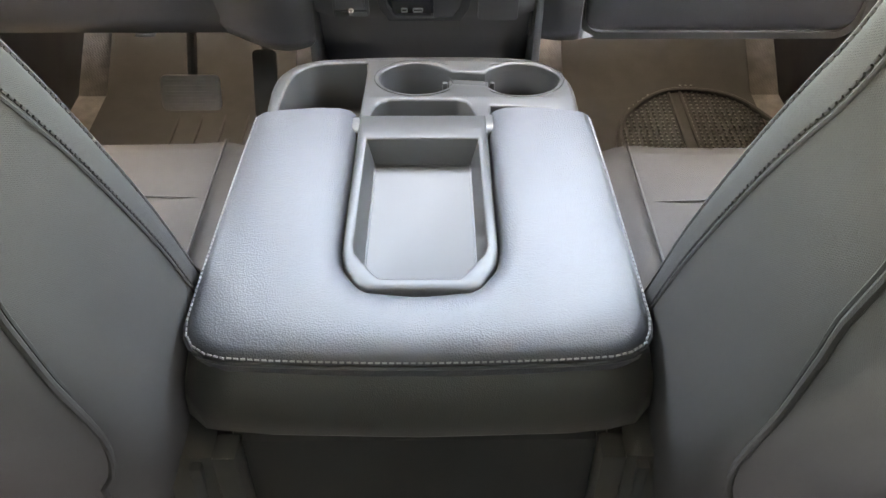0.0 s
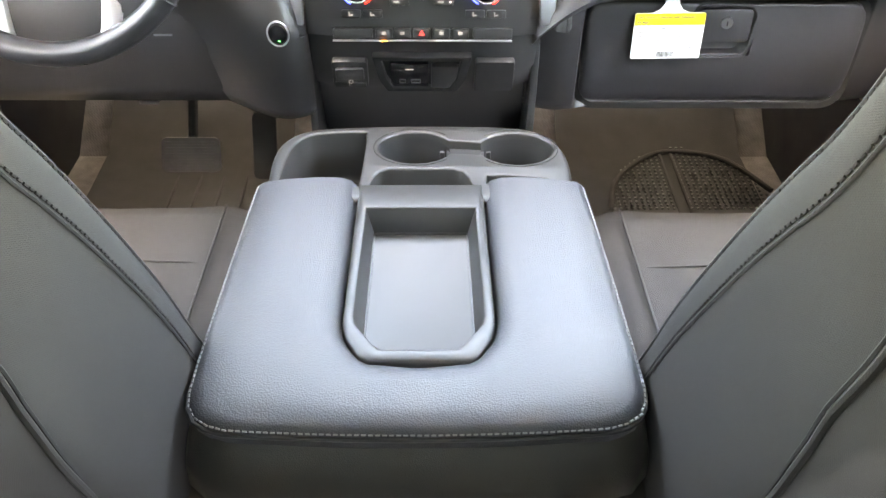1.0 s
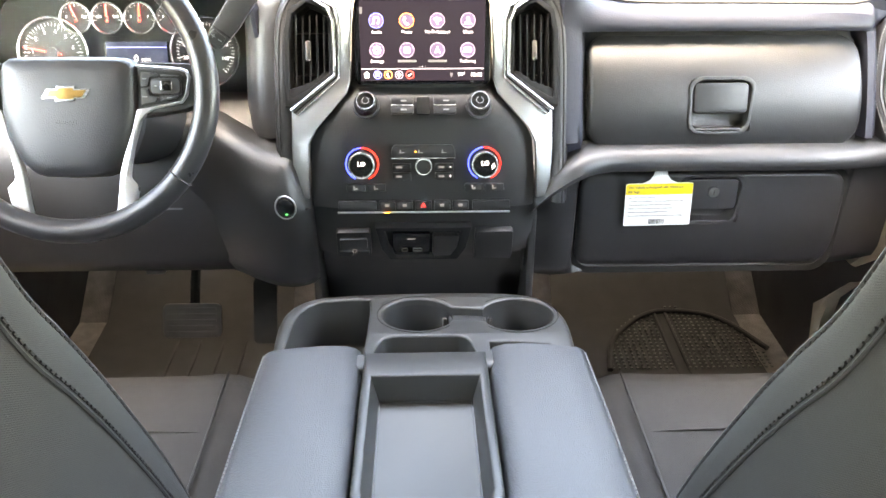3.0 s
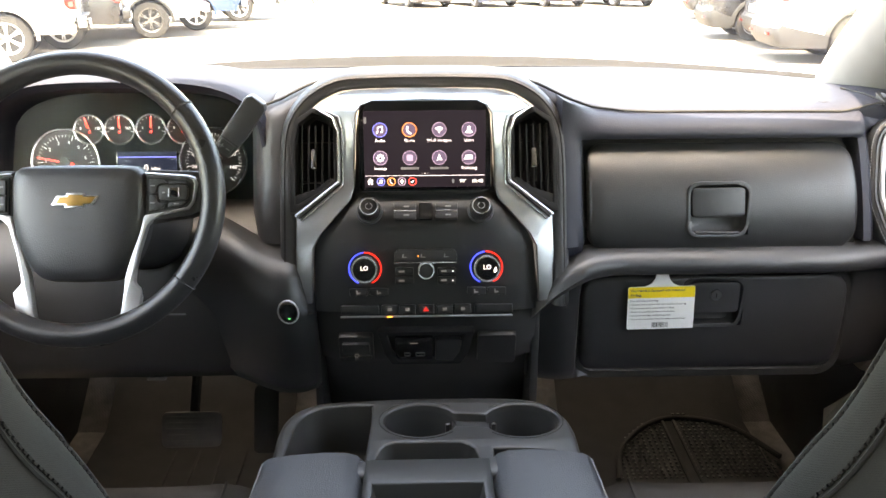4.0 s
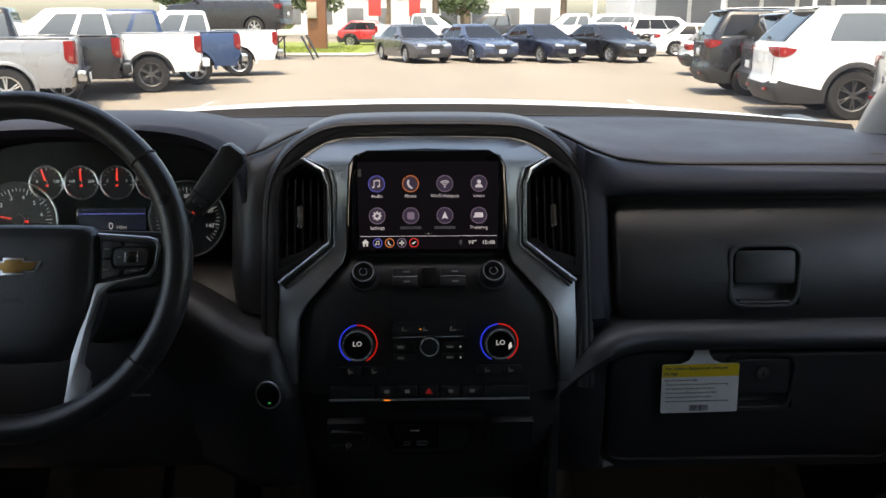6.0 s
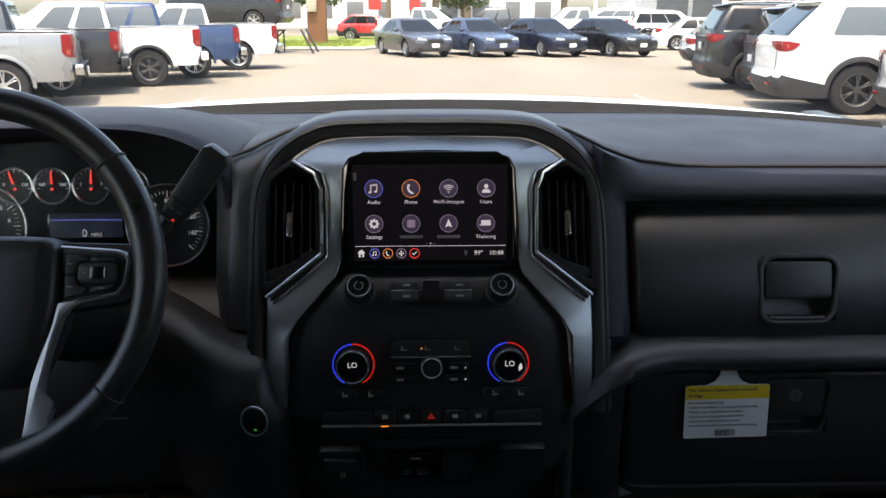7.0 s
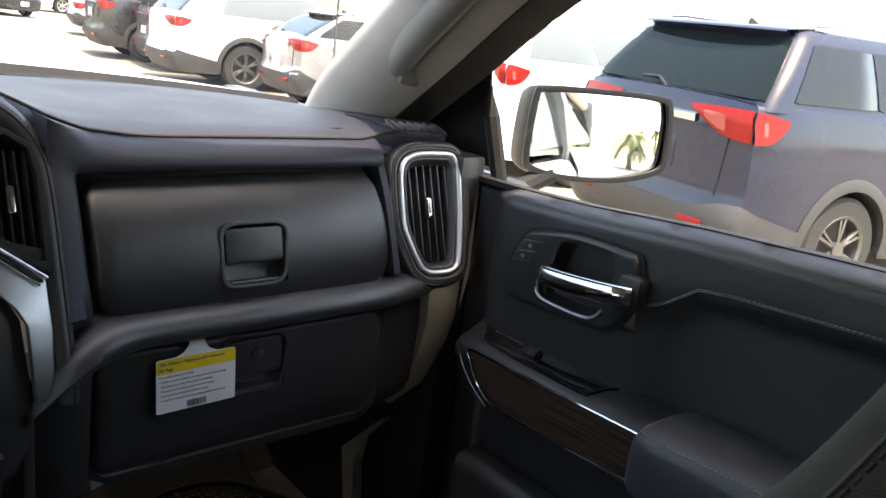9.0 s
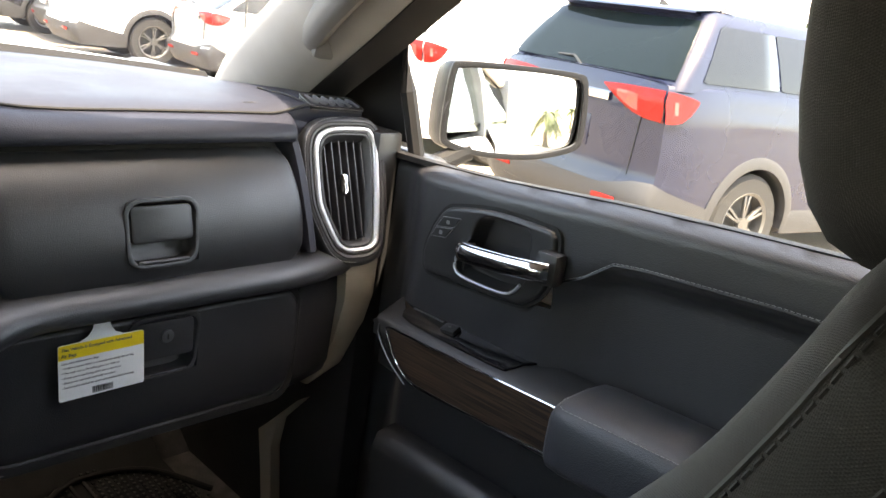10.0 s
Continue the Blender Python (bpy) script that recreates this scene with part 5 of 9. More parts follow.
    low = [[(x, y + (0.0 if y < -0.06 else dy), z) for y in np.linspace(-0.046, -0.42, 18)] for x, z, dy in ((0.757, 1.231, 0.0), (0.758, 1.17, -0.05), (0.785, 1.150, -0.06), (0.815, 1.13, -0.06))]
    part("ledge_face", sheet(low, (0.02, 0, 0)), PLASTIC, d, smooth=60)
    wood = [[(0.7535, y, z) for y, z in r] for r in (((-0.086, 1.2320), (-0.15, 1.2335), (-0.27, 1.236), (-0.408, 1.240)), ((-0.094, 1.213), (-0.165, 1.207), (-0.27, 1.208), (-0.408, 1.21)), ((-0.113, 1.189), (-0.18, 1.184), (-0.27, 1.188), (-0.408, 1.195)), ((-0.148, 1.170), (-0.20, 1.170), (-0.28, 1.173), (-0.408, 1.1785)))]
    part("wood_inlay", sheet(wood, (0.004, 0, 0)), WOOD, d, "dark brown wood grain inlay")
    ed = smooth_path([(0.7525, -0.405, 1.2415), (0.7525, -0.15, 1.2350), (0.7525, -0.085, 1.2330), (0.7525, -0.088, 1.218), (0.7525, -0.110, 1.188), (0.7525, -0.146, 1.1680), (0.7525, -0.20, 1.1675), (0.7525, -0.405, 1.1760)], 4)
    part("inlay_edge", tube(ed[:9], 0.0017, 6), CHROME, d, "bright upper inlay edge")
    part("inlay_edge", tube(ed[8:], 0.0012, 6), CHROME, d, "thin bright inlay edge")
    ed2 = smooth_path([(0.7545, -0.064, 1.2310), (0.7545, -0.066, 1.214), (0.7545, -0.092, 1.184), (0.7545, -0.130, 1.160)], 4)
    part("ledge_edge", tube(ed2, 0.0012, 6), SILVER, d, "satin line ahead of the inlay")
    pl = [(-0.080, 0.810), (-0.080, 0.790), (-0.105, 0.774), (-0.27, 0.771), (-0.292, 0.778), (-0.302, 0.793), (-0.302, 0.810)]
    lean = Matrix(((1, 0, 0, 0), (0, 1, 0, 0), (0.44, 0, 1, 1.2420 - 0.44 * 0.771), (0, 0, 0, 1)))
    part("switch_plate", prism(smooth2([(x, y) for y, x in pl]), 0.004, 0.0015, lean), GLOSSBLACK, d, "gloss black window switch plate")
    part("window_switch", box((0, 0, 0), (0.018, 0.028, 0.008), 0.003, Matrix.Translation((0.789, -0.172, 1.2560)) @ pose(0, 0, 0, -10, -23, 0)), PLASTIC, d)
    part("switch_mark", box((0, 0, 0), (0.002, 0.006, 0.001), 0.0004, Matrix.Translation((0.787, -0.172, 1.2602)) @ pose(0, 0, 0, -10, -23, 0)), THREAD, d)
    part("ledge_slot", box((0, 0, 0), (0.003, 0.060, 0.002), 0.0006, Matrix.Translation((0.797, -0.120, 1.2575))), SILVER, d)
    # padded armrest
    rings = []
    for y, f in ((-0.4045, 0.70), (-0.407, 0.86), (-0.414, 0.96), (-0.435, 1.0), (-0.60, 1.0), (-0.80, 1.0)):
        ring = []
        for j in range(24):
            t = 2 * math.pi * j / 24
            cu, sv = math.cos(t), math.sin(t)
            u, v = math.copysign(abs(cu) ** 0.45, cu), math.copysign(abs(sv) ** 0.45, sv)
            ring.append((0.768 + u * 0.068 * f, y, 1.2255 + v * 0.047 * f - 0.03 * (0.4 + y)))
        rings.append(ring)
    part("armrest", loft(rings), LEATHER, d, "black padded leather armrest", smooth=70)
    st = [Vector((0.7075, y, 1.2670 - 0.03 * (0.4 + y))) for y in np.linspace(-0.425, -0.80, 40)]
    part("armrest_stitching", stitches([Vector((0.790, -0.407, 1.2670)), Vector((0.735, -0.408, 1.2670)), Vector((0.717, -0.413, 1.2670))] + st, 0.0045, 0.002, 0.0006), THREAD, d, "grey stitching")
    # map pocket
    pk = [[(x, y, z) for y in np.linspace(-0.08, -0.78, 15)] for x, z in ((0.79, 1.06), (0.765, 1.055), (0.755, 1.03), (0.757, 0.85), (0.80, 0.80))]
    part("map_pocket", sheet(pk, (0.012, 0, 0)), PLASTIC, d, smooth=60)
    return d


MIRRORSHELL = material("satin_black_mirror_shell", (0.006, 0.006, 0.0065), 0.45, spec=0.2, mottle=0.1, mottle_size=0.05)


def build_side_mirror():
    m_ = thing("side_mirror", "black door mirror with angular glass", "side mirror")
    a = face_m((1.092, 0.005, 1.540), (0.852, -0.523, 0.0), (0.05, 0.09, 1))   # local x outwards, z to the driver
    out = [(-0.130, 0.060), (-0.118, 0.073), (0.105, 0.078), (0.128, 0.066), (0.131, -0.040), (0.118, -0.062), (0.04, -0.085), (-0.06, -0.088), (-0.125, -0.076), (-0.137, -0.060)]
    inn = [(-0.120, 0.053), (-0.112, 0.063), (0.100, 0.068), (0.118, 0.058), (0.121, -0.038), (0.110, -0.054), (0.037, -0.075), (-0.056, -0.078), (-0.116, -0.067), (-0.126, -0.055)]
    out, inn = rounded(rounded(out)), rounded(rounded(inn))
    bm = bmesh.new()
    L = [[bm.verts.new((x * f + (0.0 if z > -0.05 else -0.01), y * f, z)) for x, y in out] for f, z in ((0.97, 0.0), (1.0, -0.008), (1.02, -0.04), (0.92, -0.085), (0.62, -0.115))]
    for p, q in zip(L, L[1:]):
        for i in range(len(out)):
            bm.faces.new((p[i], p[(i + 1) % len(out)], q[(i + 1) % len(out)], q[i]))
    bm.faces.new(L[-1])
    bm.transform(a)
    part("shell", bm, MIRRORSHELL, m_, "black plastic mirror shell", smooth=45)
    part("bezel", ring_prism(out, inn, 0.010, 0.002, a @ Matrix.Translation((0, 0, -0.006))), MIRRORSHELL, m_, "black rim round the glass")
    tilt = face_m(a @ Vector((0, 0, -0.004)), (0.880, -0.473, 0.0), (0.04, 0.07, 1))
    # the passenger side's glass is slightly domed, 1.4 m radius
    bm = bmesh.new()
    rr_ = [[bm.verts.new((x * f * 0.995, y * f * 0.995, 0.006 - (x * x + y * y) * f * f / 2.8)) for x, y in stepped(inn, 2)] for f in (1.0, 0.8, 0.6, 0.4, 0.2, 0.06)]
    k_ = len(rr_[0])
    for p, q in zip(rr_, rr_[1:]):
        for i in range(k_):
            bm.faces.new((p[i], p[(i + 1) % k_], q[(i + 1) % k_], q[i]))
    bm.faces.new(rr_[-1])
    low_ = [bm.verts.new((v.co.x, v.co.y, v.co.z - 0.004)) for v in rr_[0]]
    for i in range(k_):
        bm.faces.new((low_[i], low_[(i + 1) % k_], rr_[0][(i + 1) % k_], rr_[0][i]))
    bm.faces.new(low_[::-1])
    bm.transform(tilt)
    part("glass", bm, MIRROR, m_, "clear domed mirror glass", smooth=40)
    part("arm", tube([(0.88, 0.09, 1.405), (0.95, 0.08, 1.42), (1.03, 0.05, 1.462)], 0.018, 10), BLACKTRIM, m_)
    part("foot", box((0.89, 0.10, 1.405), (0.05, 0.08, 0.04), 0.015), BLACKTRIM, m_)


def build_sides():
    """The cab's remaining sides: post between the doors and the rear door with its window."""
    for s in (-1, 1):
        part_b = [(0.845, -0.83, 0.75), (0.845, -0.83, 1.50), (0.80, -0.84, 1.70), (0.745, -0.85, 1.86)]
        rings = [[(s * (x - 0.05), y - 0.06, z), (s * (x - 0.05), y + 0.05, z), (s * (x + 0.04), y + 0.06, z), (s * (x + 0.04), y - 0.07, z)] for x, y, z in part_b]
        solid("door_post", loft(rings), PILLAR, "grey trimmed post between the truck doors", "pillar", kind="structure")
        rd = thing("rear_door", "black trimmed rear door of the truck cab", "door", group="rear doors")
        part("trim_panel", box((s * 0.84, -1.41, 1.12), (0.05, 1.04, 0.78), 0.015), SOFT, rd)
        rows = [[(s * 0.866, y, 1.49), (s * 0.846, y, 1.60), (s * 0.75, y, 1.845)] for y in np.linspace(-0.89, -1.85, 6)]
        g = part("window_pane", sheet(rows, (s * 0.003, 0, 0)), PRIVACY, rd, "dark tinted side window glass")
        g.visible_shadow = False
        skin = [[(s * x, y, z) for y in np.linspace(-0.83, -1.98, 8)] for x, z in ((0.872, 1.505), (0.90, 1.48), (0.955, 1.40), (0.975, 1.25), (0.965, 1.0), (0.93, 0.66))]
        part("outer_skin", sheet(skin, (-s * 0.01, 0, 0)), WHITEPAINT, rd, "white painted outer door skin", smooth=60)
        solid("rear_corner_post", box((s * 0.80, -1.92, 1.68), (0.12, 0.14, 0.40), 0.02), PILLAR, "grey trimmed corner post of the cab", "pillar", kind="structure")
        # roof rail over the doors
        solid("roof_rail", tube([(s * 0.735, -0.10, 1.825), (s * 0.745, -0.30, 1.855), (s * 0.745, -0.9, 1.865), (s * 0.745, -1.97, 1.85)], 0.035, 10), HEADLINER, "grey cloth covered roof rail over the doors", "trim", kind="structure")
        # front wing and load bed outside
        wing = [[(s * x, y, z) for y in np.linspace(0.46, 2.2, 8)] for x, z in ((0.80, 1.40), (0.90, 1.36), (0.965, 1.28), (0.975, 1.1), (0.95, 0.7))]
        solid("wing", sheet(wing, (-s * 0.01, 0, 0)), WHITEPAINT, "white painted front wing of the truck", "wing", kind="structure", smooth=60)
        bed = [[(s * x, y, z) for y in np.linspace(-2.02, -3.9, 8)] for x, z in ((0.86, 1.36), (0.93, 1.385), (0.965, 1.34), (0.975, 1.15), (0.95, 0.65))]
        solid("load_bed_side", sheet(bed, (-s * 0.01, 0, 0)), WHITEPAINT, "white painted side of the truck bed", "truck bed", kind="structure", smooth=60)
    # rear bench
    b = thing("rear_bench", "charcoal cloth rear bench seat", "seat")
    part("cushion", box((0, -1.52, 0.99), (1.36, 0.42, 0.16), 0.05, seg=4), CLOTH, b)
    part("backrest", box((0, -1.80, 1.25), (1.36, 0.16, 0.58), 0.05, pose(0, 0, 0, -10, 0, 0), seg=4), CLOTH, b)
    part("base", box((0, -1.55, 0.83), (1.30, 0.38, 0.20), 0.01), DARKPLASTIC, b)


# ---------------------------------------------------------------- air vents
def vent_slats(parent, poly_c, w, h, m, n, tab=True):
    """Upright slats in a well, with a bright tab, in the pose m (local x across, y up, z out)."""
    for i in range(n):
        x = (i + 0.5) / n * w - w / 2
        part("slat", box((0, 0, 0), (0.0020, h, 0.014), 0.0005, m @ Matrix.Translation((poly_c[0] + x, poly_c[1], -0.012)) @ pose(0, 0, 0, 0, 14, 0)), BLACKTRIM, parent)
    for dy in (-h * 0.3, h * 0.3):
        part("cross_vane", box((0, 0, 0), (w, 0.002, 0.012), 0.0005, m @ Matrix.Translation((poly_c[0], poly_c[1] + dy, -0.030))), BLACKTRIM, parent)
    if tab:
        t = part("tab", prism(rrect(0.0085, 0.030, 0.004, 5), 0.010, 0.0034, m @ Matrix.Translation((poly_c[0], poly_c[1] - 0.002, 0.000))), CHROME, parent, "bright chrome vent tab")
        part("tab_inlay", prism(rrect(0.0012, 0.014, 0.0005, 3), 0.0012, 0, m @ Matrix.Translation((poly_c[0], poly_c[1] - 0.002, 0.0055))), DARKPLASTIC, t)


def build_center_vent(s):
    v = thing("air_vent", "black center air vent with upright slats and chrome tab", "air vent", group="center air vents")
    m = face_m((s * 0.157, 0.008, 1.462), (1, 0, 0), (0, 0.42, 1))
    poly = [(-0.031, 0.062), (-0.010, 0.074), (0.004, 0.078), (0.030, 0.060), (0.036, 0.03), (0.036, -0.074), (0.028, -0.074), (-0.006, -0.054), (-0.032, -0.032)]
    inner = [(-0.026, 0.055), (-0.008, 0.066), (0.004, 0.070), (0.024, 0.055), (0.029, 0.028), (0.029, -0.062), (0.024, -0.062), (-0.004, -0.046), (-0.027, -0.028)]
    P = [(x * s, y) for x, y in poly]
    I = [(x * s, y) for x, y in inner]
    part("frame", ring_prism(P, I, 0.024, 0.002, m @ Matrix.Translation((0, 0, -0.022))), BLACKTRIM, v)
    part("well", prism(P, 0.004, 0, m @ Matrix.Translation((0, 0, -0.048))), BLACKTRIM, v)
    part("well_wall", ring_prism(P, I, 0.026, 0, m @ Matrix.Translation((0, 0, -0.047))), BLACKTRIM, v)
    vent_slats(v, (s * 0.001, 0.004), 0.050, 0.100, m, 5)
    part("sill", prism([(x * s, y) for x, y in ((-0.030, -0.030), (-0.004, -0.050), (0.027, -0.070), (0.033, -0.068), (0.031, -0.050), (0.0, -0.040), (-0.022, -0.024))], 0.006, 0.0015, m @ Matrix.Translation((0, 0, -0.008))), BLACKTRIM, v)




def build_side_vent():
    v = thing("air_vent", "black outer air vent in a satin silver ring", "air vent")
    m = face_m((0.728, 0.022, 1.424), (0.985, -0.17, 0), (0, 0.45, 1))
    out = [(-0.0435, 0.030), (-0.0415, 0.052), (-0.034, 0.070), (-0.018, 0.081), (0.004, 0.085), (0.048, 0.085), (0.060, 0.079), (0.0665, 0.064), (0.0672, 0.045), (0.0625, -0.02), (0.0535, -0.078), (0.046, -0.094), (0.030, -0.102), (0.000, -0.103),
           (-0.013, -0.098), (-0.024, -0.086), (-0.040, -0.045), (-0.0445, -0.020)]
    out = [(x - 0.002, y) for x, y in out]
    def sc(d_):
        return offset_poly(out, d_)
    bm = loft([[(x, y, z) for x, y in smooth2(sc(o))] for o, z in ((-0.001, -0.004), (0.0005, 0.0015), (0.004, 0.0035), (0.0085, 0.0035), (0.013, 0.001), (0.0165, -0.005), (0.018, -0.014), (0.018, -0.034))], caps=False)
    bm.transform(m)
    part("pad", bm, SOFT, v, "stitched black pad round the vent", smooth=60)
    line = smooth2(sc(0.0125))
    half = [p for p in line if p[0] < 0.01]
    part("pad_stitching", stitches([m @ Vector((x, y, 0.0024)) for x, y in sorted(half, key=lambda p: math.atan2(p[1] + 0.006, 0.06 - p[0]))], 0.0032, 0.0016, 0.0006), THREAD, v, "fine grey stitching")
    part("pad_groove", tube([m @ Vector((x, y, 0.0036)) for x, y in smooth2(sc(0.0062))], 0.0011, 6, closed=True), SEALGAP, v)
    part("ring_groove", tube([m @ Vector((x, y, 0.0022)) for x, y in smooth2(sc(0.0008))], 0.0014, 6, closed=True), SEALGAP, v)
    bm = loft([[(x, y, z) for x, y in smooth2(sc(o))] for o, z in ((-0.0002, -0.004), (-0.0006, 0.004), (-0.0024, 0.0066), (-0.005, 0.0068), (-0.0078, 0.0048), (-0.0092, 0.001), (-0.0095, -0.006))], caps=False)
    bm.transform(m)
    part("silver_ring", bm, VENTRING, v, "satin silver vent ring", smooth=60)
    bm = loft([[(x, y, z) for x, y in smooth2(sc(o))] for o, z in ((-0.0088, -0.002), (-0.0105, 0.0018), (-0.0125, 0.0020), (-0.0145, 0.000), (-0.0195, -0.007), (-0.0205, -0.010), (-0.0205, -0.05))], caps=False)
    bm.transform(m)
    part("frame", bm, PLASTIC, v, "black funnel round the slats", smooth=50)
    part("well", prism(sc(-0.012), 0.004, 0, m @ Matrix.Translation((0, 0, -0.054))), SEALGAP, v)
    # upright slats, each as long as the opening is there
    hole = sc(-0.0185)
    for i in range(6):
        x = -0.0215 + i * 0.0125
        ys = []
        for (ax, ay), (bx, by) in zip(hole, hole[1:] + hole[:1]):
            if (ax - x) * (bx - x) < 0:
                ys.append(ay + (by - ay) * (x - ax) / (bx - ax))
        if len(ys) < 2:
            continue
        lo, hi = min(ys), max(ys)
        part("slat", box((0, 0, 0), (0.0022, hi - lo, 0.018), 0.0008, m @ Matrix.Translation((x, (lo + hi) / 2, -0.016)) @ pose(0, 0, 0, 0, 12, 0)), SOFT, v)
    for dy in (-0.04, 0.0, 0.04):
        part("cross_vane", box((0, 0, 0), (0.074, 0.002, 0.012), 0.0005, m @ Matrix.Translation((0.010, dy - 0.005, -0.036))), DARKPLASTIC, v)
    t = part("tab", prism(rrect(0.0105, 0.032, 0.0048, 5), 0.009, 0.0036, m @ Matrix.Translation((0.0055, -0.001, -0.008))), CHROME, v, "bright chrome vent tab")
    part("tab_inlay", prism(rrect(0.0020, 0.016, 0.0008, 3), 0.0012, 0, m @ Matrix.Translation((0.0055, -0.001, 0.0006))), DARKPLASTIC, t)
    # demister grille on top
    g = thing("demister_grille", "small black demister grille on the dashboard end", "air vent")
    mm = face_m((0.747, 0.088, 1.5305), (1, 0.02, -0.06), (0, 0.9, 0.32))
    part("frame", ring_prism(rrect(0.105, 0.040, 0.008, 3), rrect(0.092, 0.027, 0.004, 3), 0.003, 0.001, mm), PLASTIC, g)
    part("well", box((0, 0, 0), (0.098, 0.034, 0.003), 0.001, mm @ Matrix.Translation((0, 0, -0.004))), DARKPLASTIC, g)
    for i in range(6):
        part("slat", box((0, 0, 0), (0.003, 0.026, 0.008), 0.0008, mm @ Matrix.Translation((-0.040 + i * 0.016, 0, 0.001)) @ pose(0, 0, 0, 0, 25, 25)), PLASTIC, g)


WOOD = material("dark_wood_grain", (0.075, 0.045, 0.028), 0.35, coat=0.3)
wt = WOOD.node_tree
wv = wt.nodes.new("ShaderNodeTexNoise")
mp = wt.nodes.new("ShaderNodeMapping")
tcw = wt.nodes.new("ShaderNodeTexCoord")
mp.inputs["Scale"].default_value = (300, 9, 420)
wv.inputs["Scale"].default_value, wv.inputs["Detail"].default_value = 1.0, 5
cr = wt.nodes.new("ShaderNodeValToRGB")
cr.color_ramp.elements[0].position, cr.color_ramp.elements[1].position = 0.38, 0.64
cr.color_ramp.elements[0].color, cr.color_ramp.elements[1].color = (0.012, 0.008, 0.0065, 1), (0.075, 0.048, 0.032, 1)
wt.links.new(tcw.outputs["Object"], mp.inputs["Vector"])
wt.links.new(mp.outputs[0], wv.inputs["Vector"])
wt.links.new(wv.outputs[0], cr.inputs[0])
wt.links.new(cr.outputs[0], wt.nodes["Principled BSDF"].inputs["Base Color"])



def build_antenna():
    a = thing("antenna", "thin black antenna mast on the truck's front wing", "antenna")
    part("mast", tube([(0.940, 0.615, 1.36), (0.938, 0.612, 1.75), (0.936, 0.606, 2.15)], 0.0022, 6), DARKPLASTIC, a)
    part("foot", cyl(0.014, 0.03, Matrix.Translation((0.940, 0.615, 1.365)), r2=0.006, n=12), DARKPLASTIC, a)


build_antenna()
build_door(1)
build_door(-1)
build_side_mirror()
build_sides()
build_center_vent(1)
build_center_vent(-1)
build_side_vent()


# ---------------------------------------------------------------- instruments and controls
GLOW_W = material("white_lit_symbol", (0.5, 0.5, 0.5), 0.5, emit=(0.9, 0.92, 1.0), emit_power=0.12)
GLOW_ICON = material("soft_violet_white_symbol", (0.4, 0.4, 0.42), 0.5, emit=(0.88, 0.84, 1.0), emit_power=0.12)
GLOW_DIM = material("dim_lit_symbol", (0.16, 0.16, 0.16), 0.5, emit=(0.8, 0.8, 0.85), emit_power=0.006)
GLOW_R = material("red_lit_needle", (0.7, 0.03, 0.02), 0.4, emit=(1.0, 0.06, 0.03), emit_power=0.17)
GLOW_B = material("blue_lit_arc", (0.02, 0.05, 0.7), 0.4, emit=(0.02, 0.05, 1.0), emit_power=0.17)
GLOW_RED = material("red_lit_arc", (0.7, 0.02, 0.02), 0.4, emit=(1.0, 0.03, 0.02), emit_power=0.09)
GLOW_O = material("orange_lit_mark", (0.8, 0.25, 0.03), 0.4, emit=(1.0, 0.30, 0.04), emit_power=0.22)
GLOW_G = material("green_lit_mark", (0.03, 0.6, 0.15), 0.4, emit=(0.05, 1.0, 0.25), emit_power=0.07)
SYMBOL = material("pale_printed_symbol", (0.4, 0.4, 0.4), 0.5, emit=(0.8, 0.8, 0.85), emit_power=0.05)
SCREEN = material("dark_lit_display", (0.005, 0.005, 0.007), 0.30, spec=0.14, emit=(0.30, 0.24, 0.38), emit_power=0.0032)
HAZARD = material("dark_red_symbol", (0.25, 0.02, 0.02), 0.5, emit=(0.6, 0.03, 0.03), emit_power=0.04)
ICON = {"blue": material("icon_blue_rim", (0.1, 0.12, 0.5), 0.4, emit=(0.14, 0.16, 0.75), emit_power=0.15),
        "orange": material("icon_orange_rim", (0.5, 0.2, 0.08), 0.4, emit=(0.85, 0.25, 0.08), emit_power=0.15),
        "violet": material("icon_violet_rim", (0.2, 0.15, 0.25), 0.4, emit=(0.42, 0.32, 0.50), emit_power=0.08),
        "red": material("icon_red_rim", (0.5, 0.05, 0.05), 0.4, emit=(0.95, 0.06, 0.05), emit_power=0.15),
        "fill": material("icon_fill", (0.04, 0.03, 0.07), 0.4, emit=(0.18, 0.14, 0.26), emit_power=0.035)}


def ring(r, w, mat, m, parent, name="ring", a0=0, a1=360, depth=0.0006, n=40, label=""):
    """A flat band of a circle from a0 to a1 degrees, in m's local xy."""
    k = max(3, int(n * abs(a1 - a0) / 360))
    full = abs(a1 - a0) >= 360
    bm = bmesh.new()
    rows = [[bm.verts.new((rr * math.cos(radians(a)), rr * math.sin(radians(a)), z)) for a in np.linspace(a0, a1, k + 1)[: k if full else k + 1]] for rr, z in ((r - w, 0), (r - w, depth), (r, depth), (r, 0))]
    q = len(rows[0])
    for i in range(4):
        p, t = rows[i], rows[(i + 1) % 4]
        for j in range(q if full else q - 1):
            bm.faces.new((p[j], p[(j + 1) % q], t[(j + 1) % q], t[j]))
    bm.transform(m)
    return part(name, bm, mat, parent, label)


def flat(poly, mat, m, parent, name="symbol", depth=0.0005):
    return part(name, prism(poly, depth, 0, m), mat, parent)


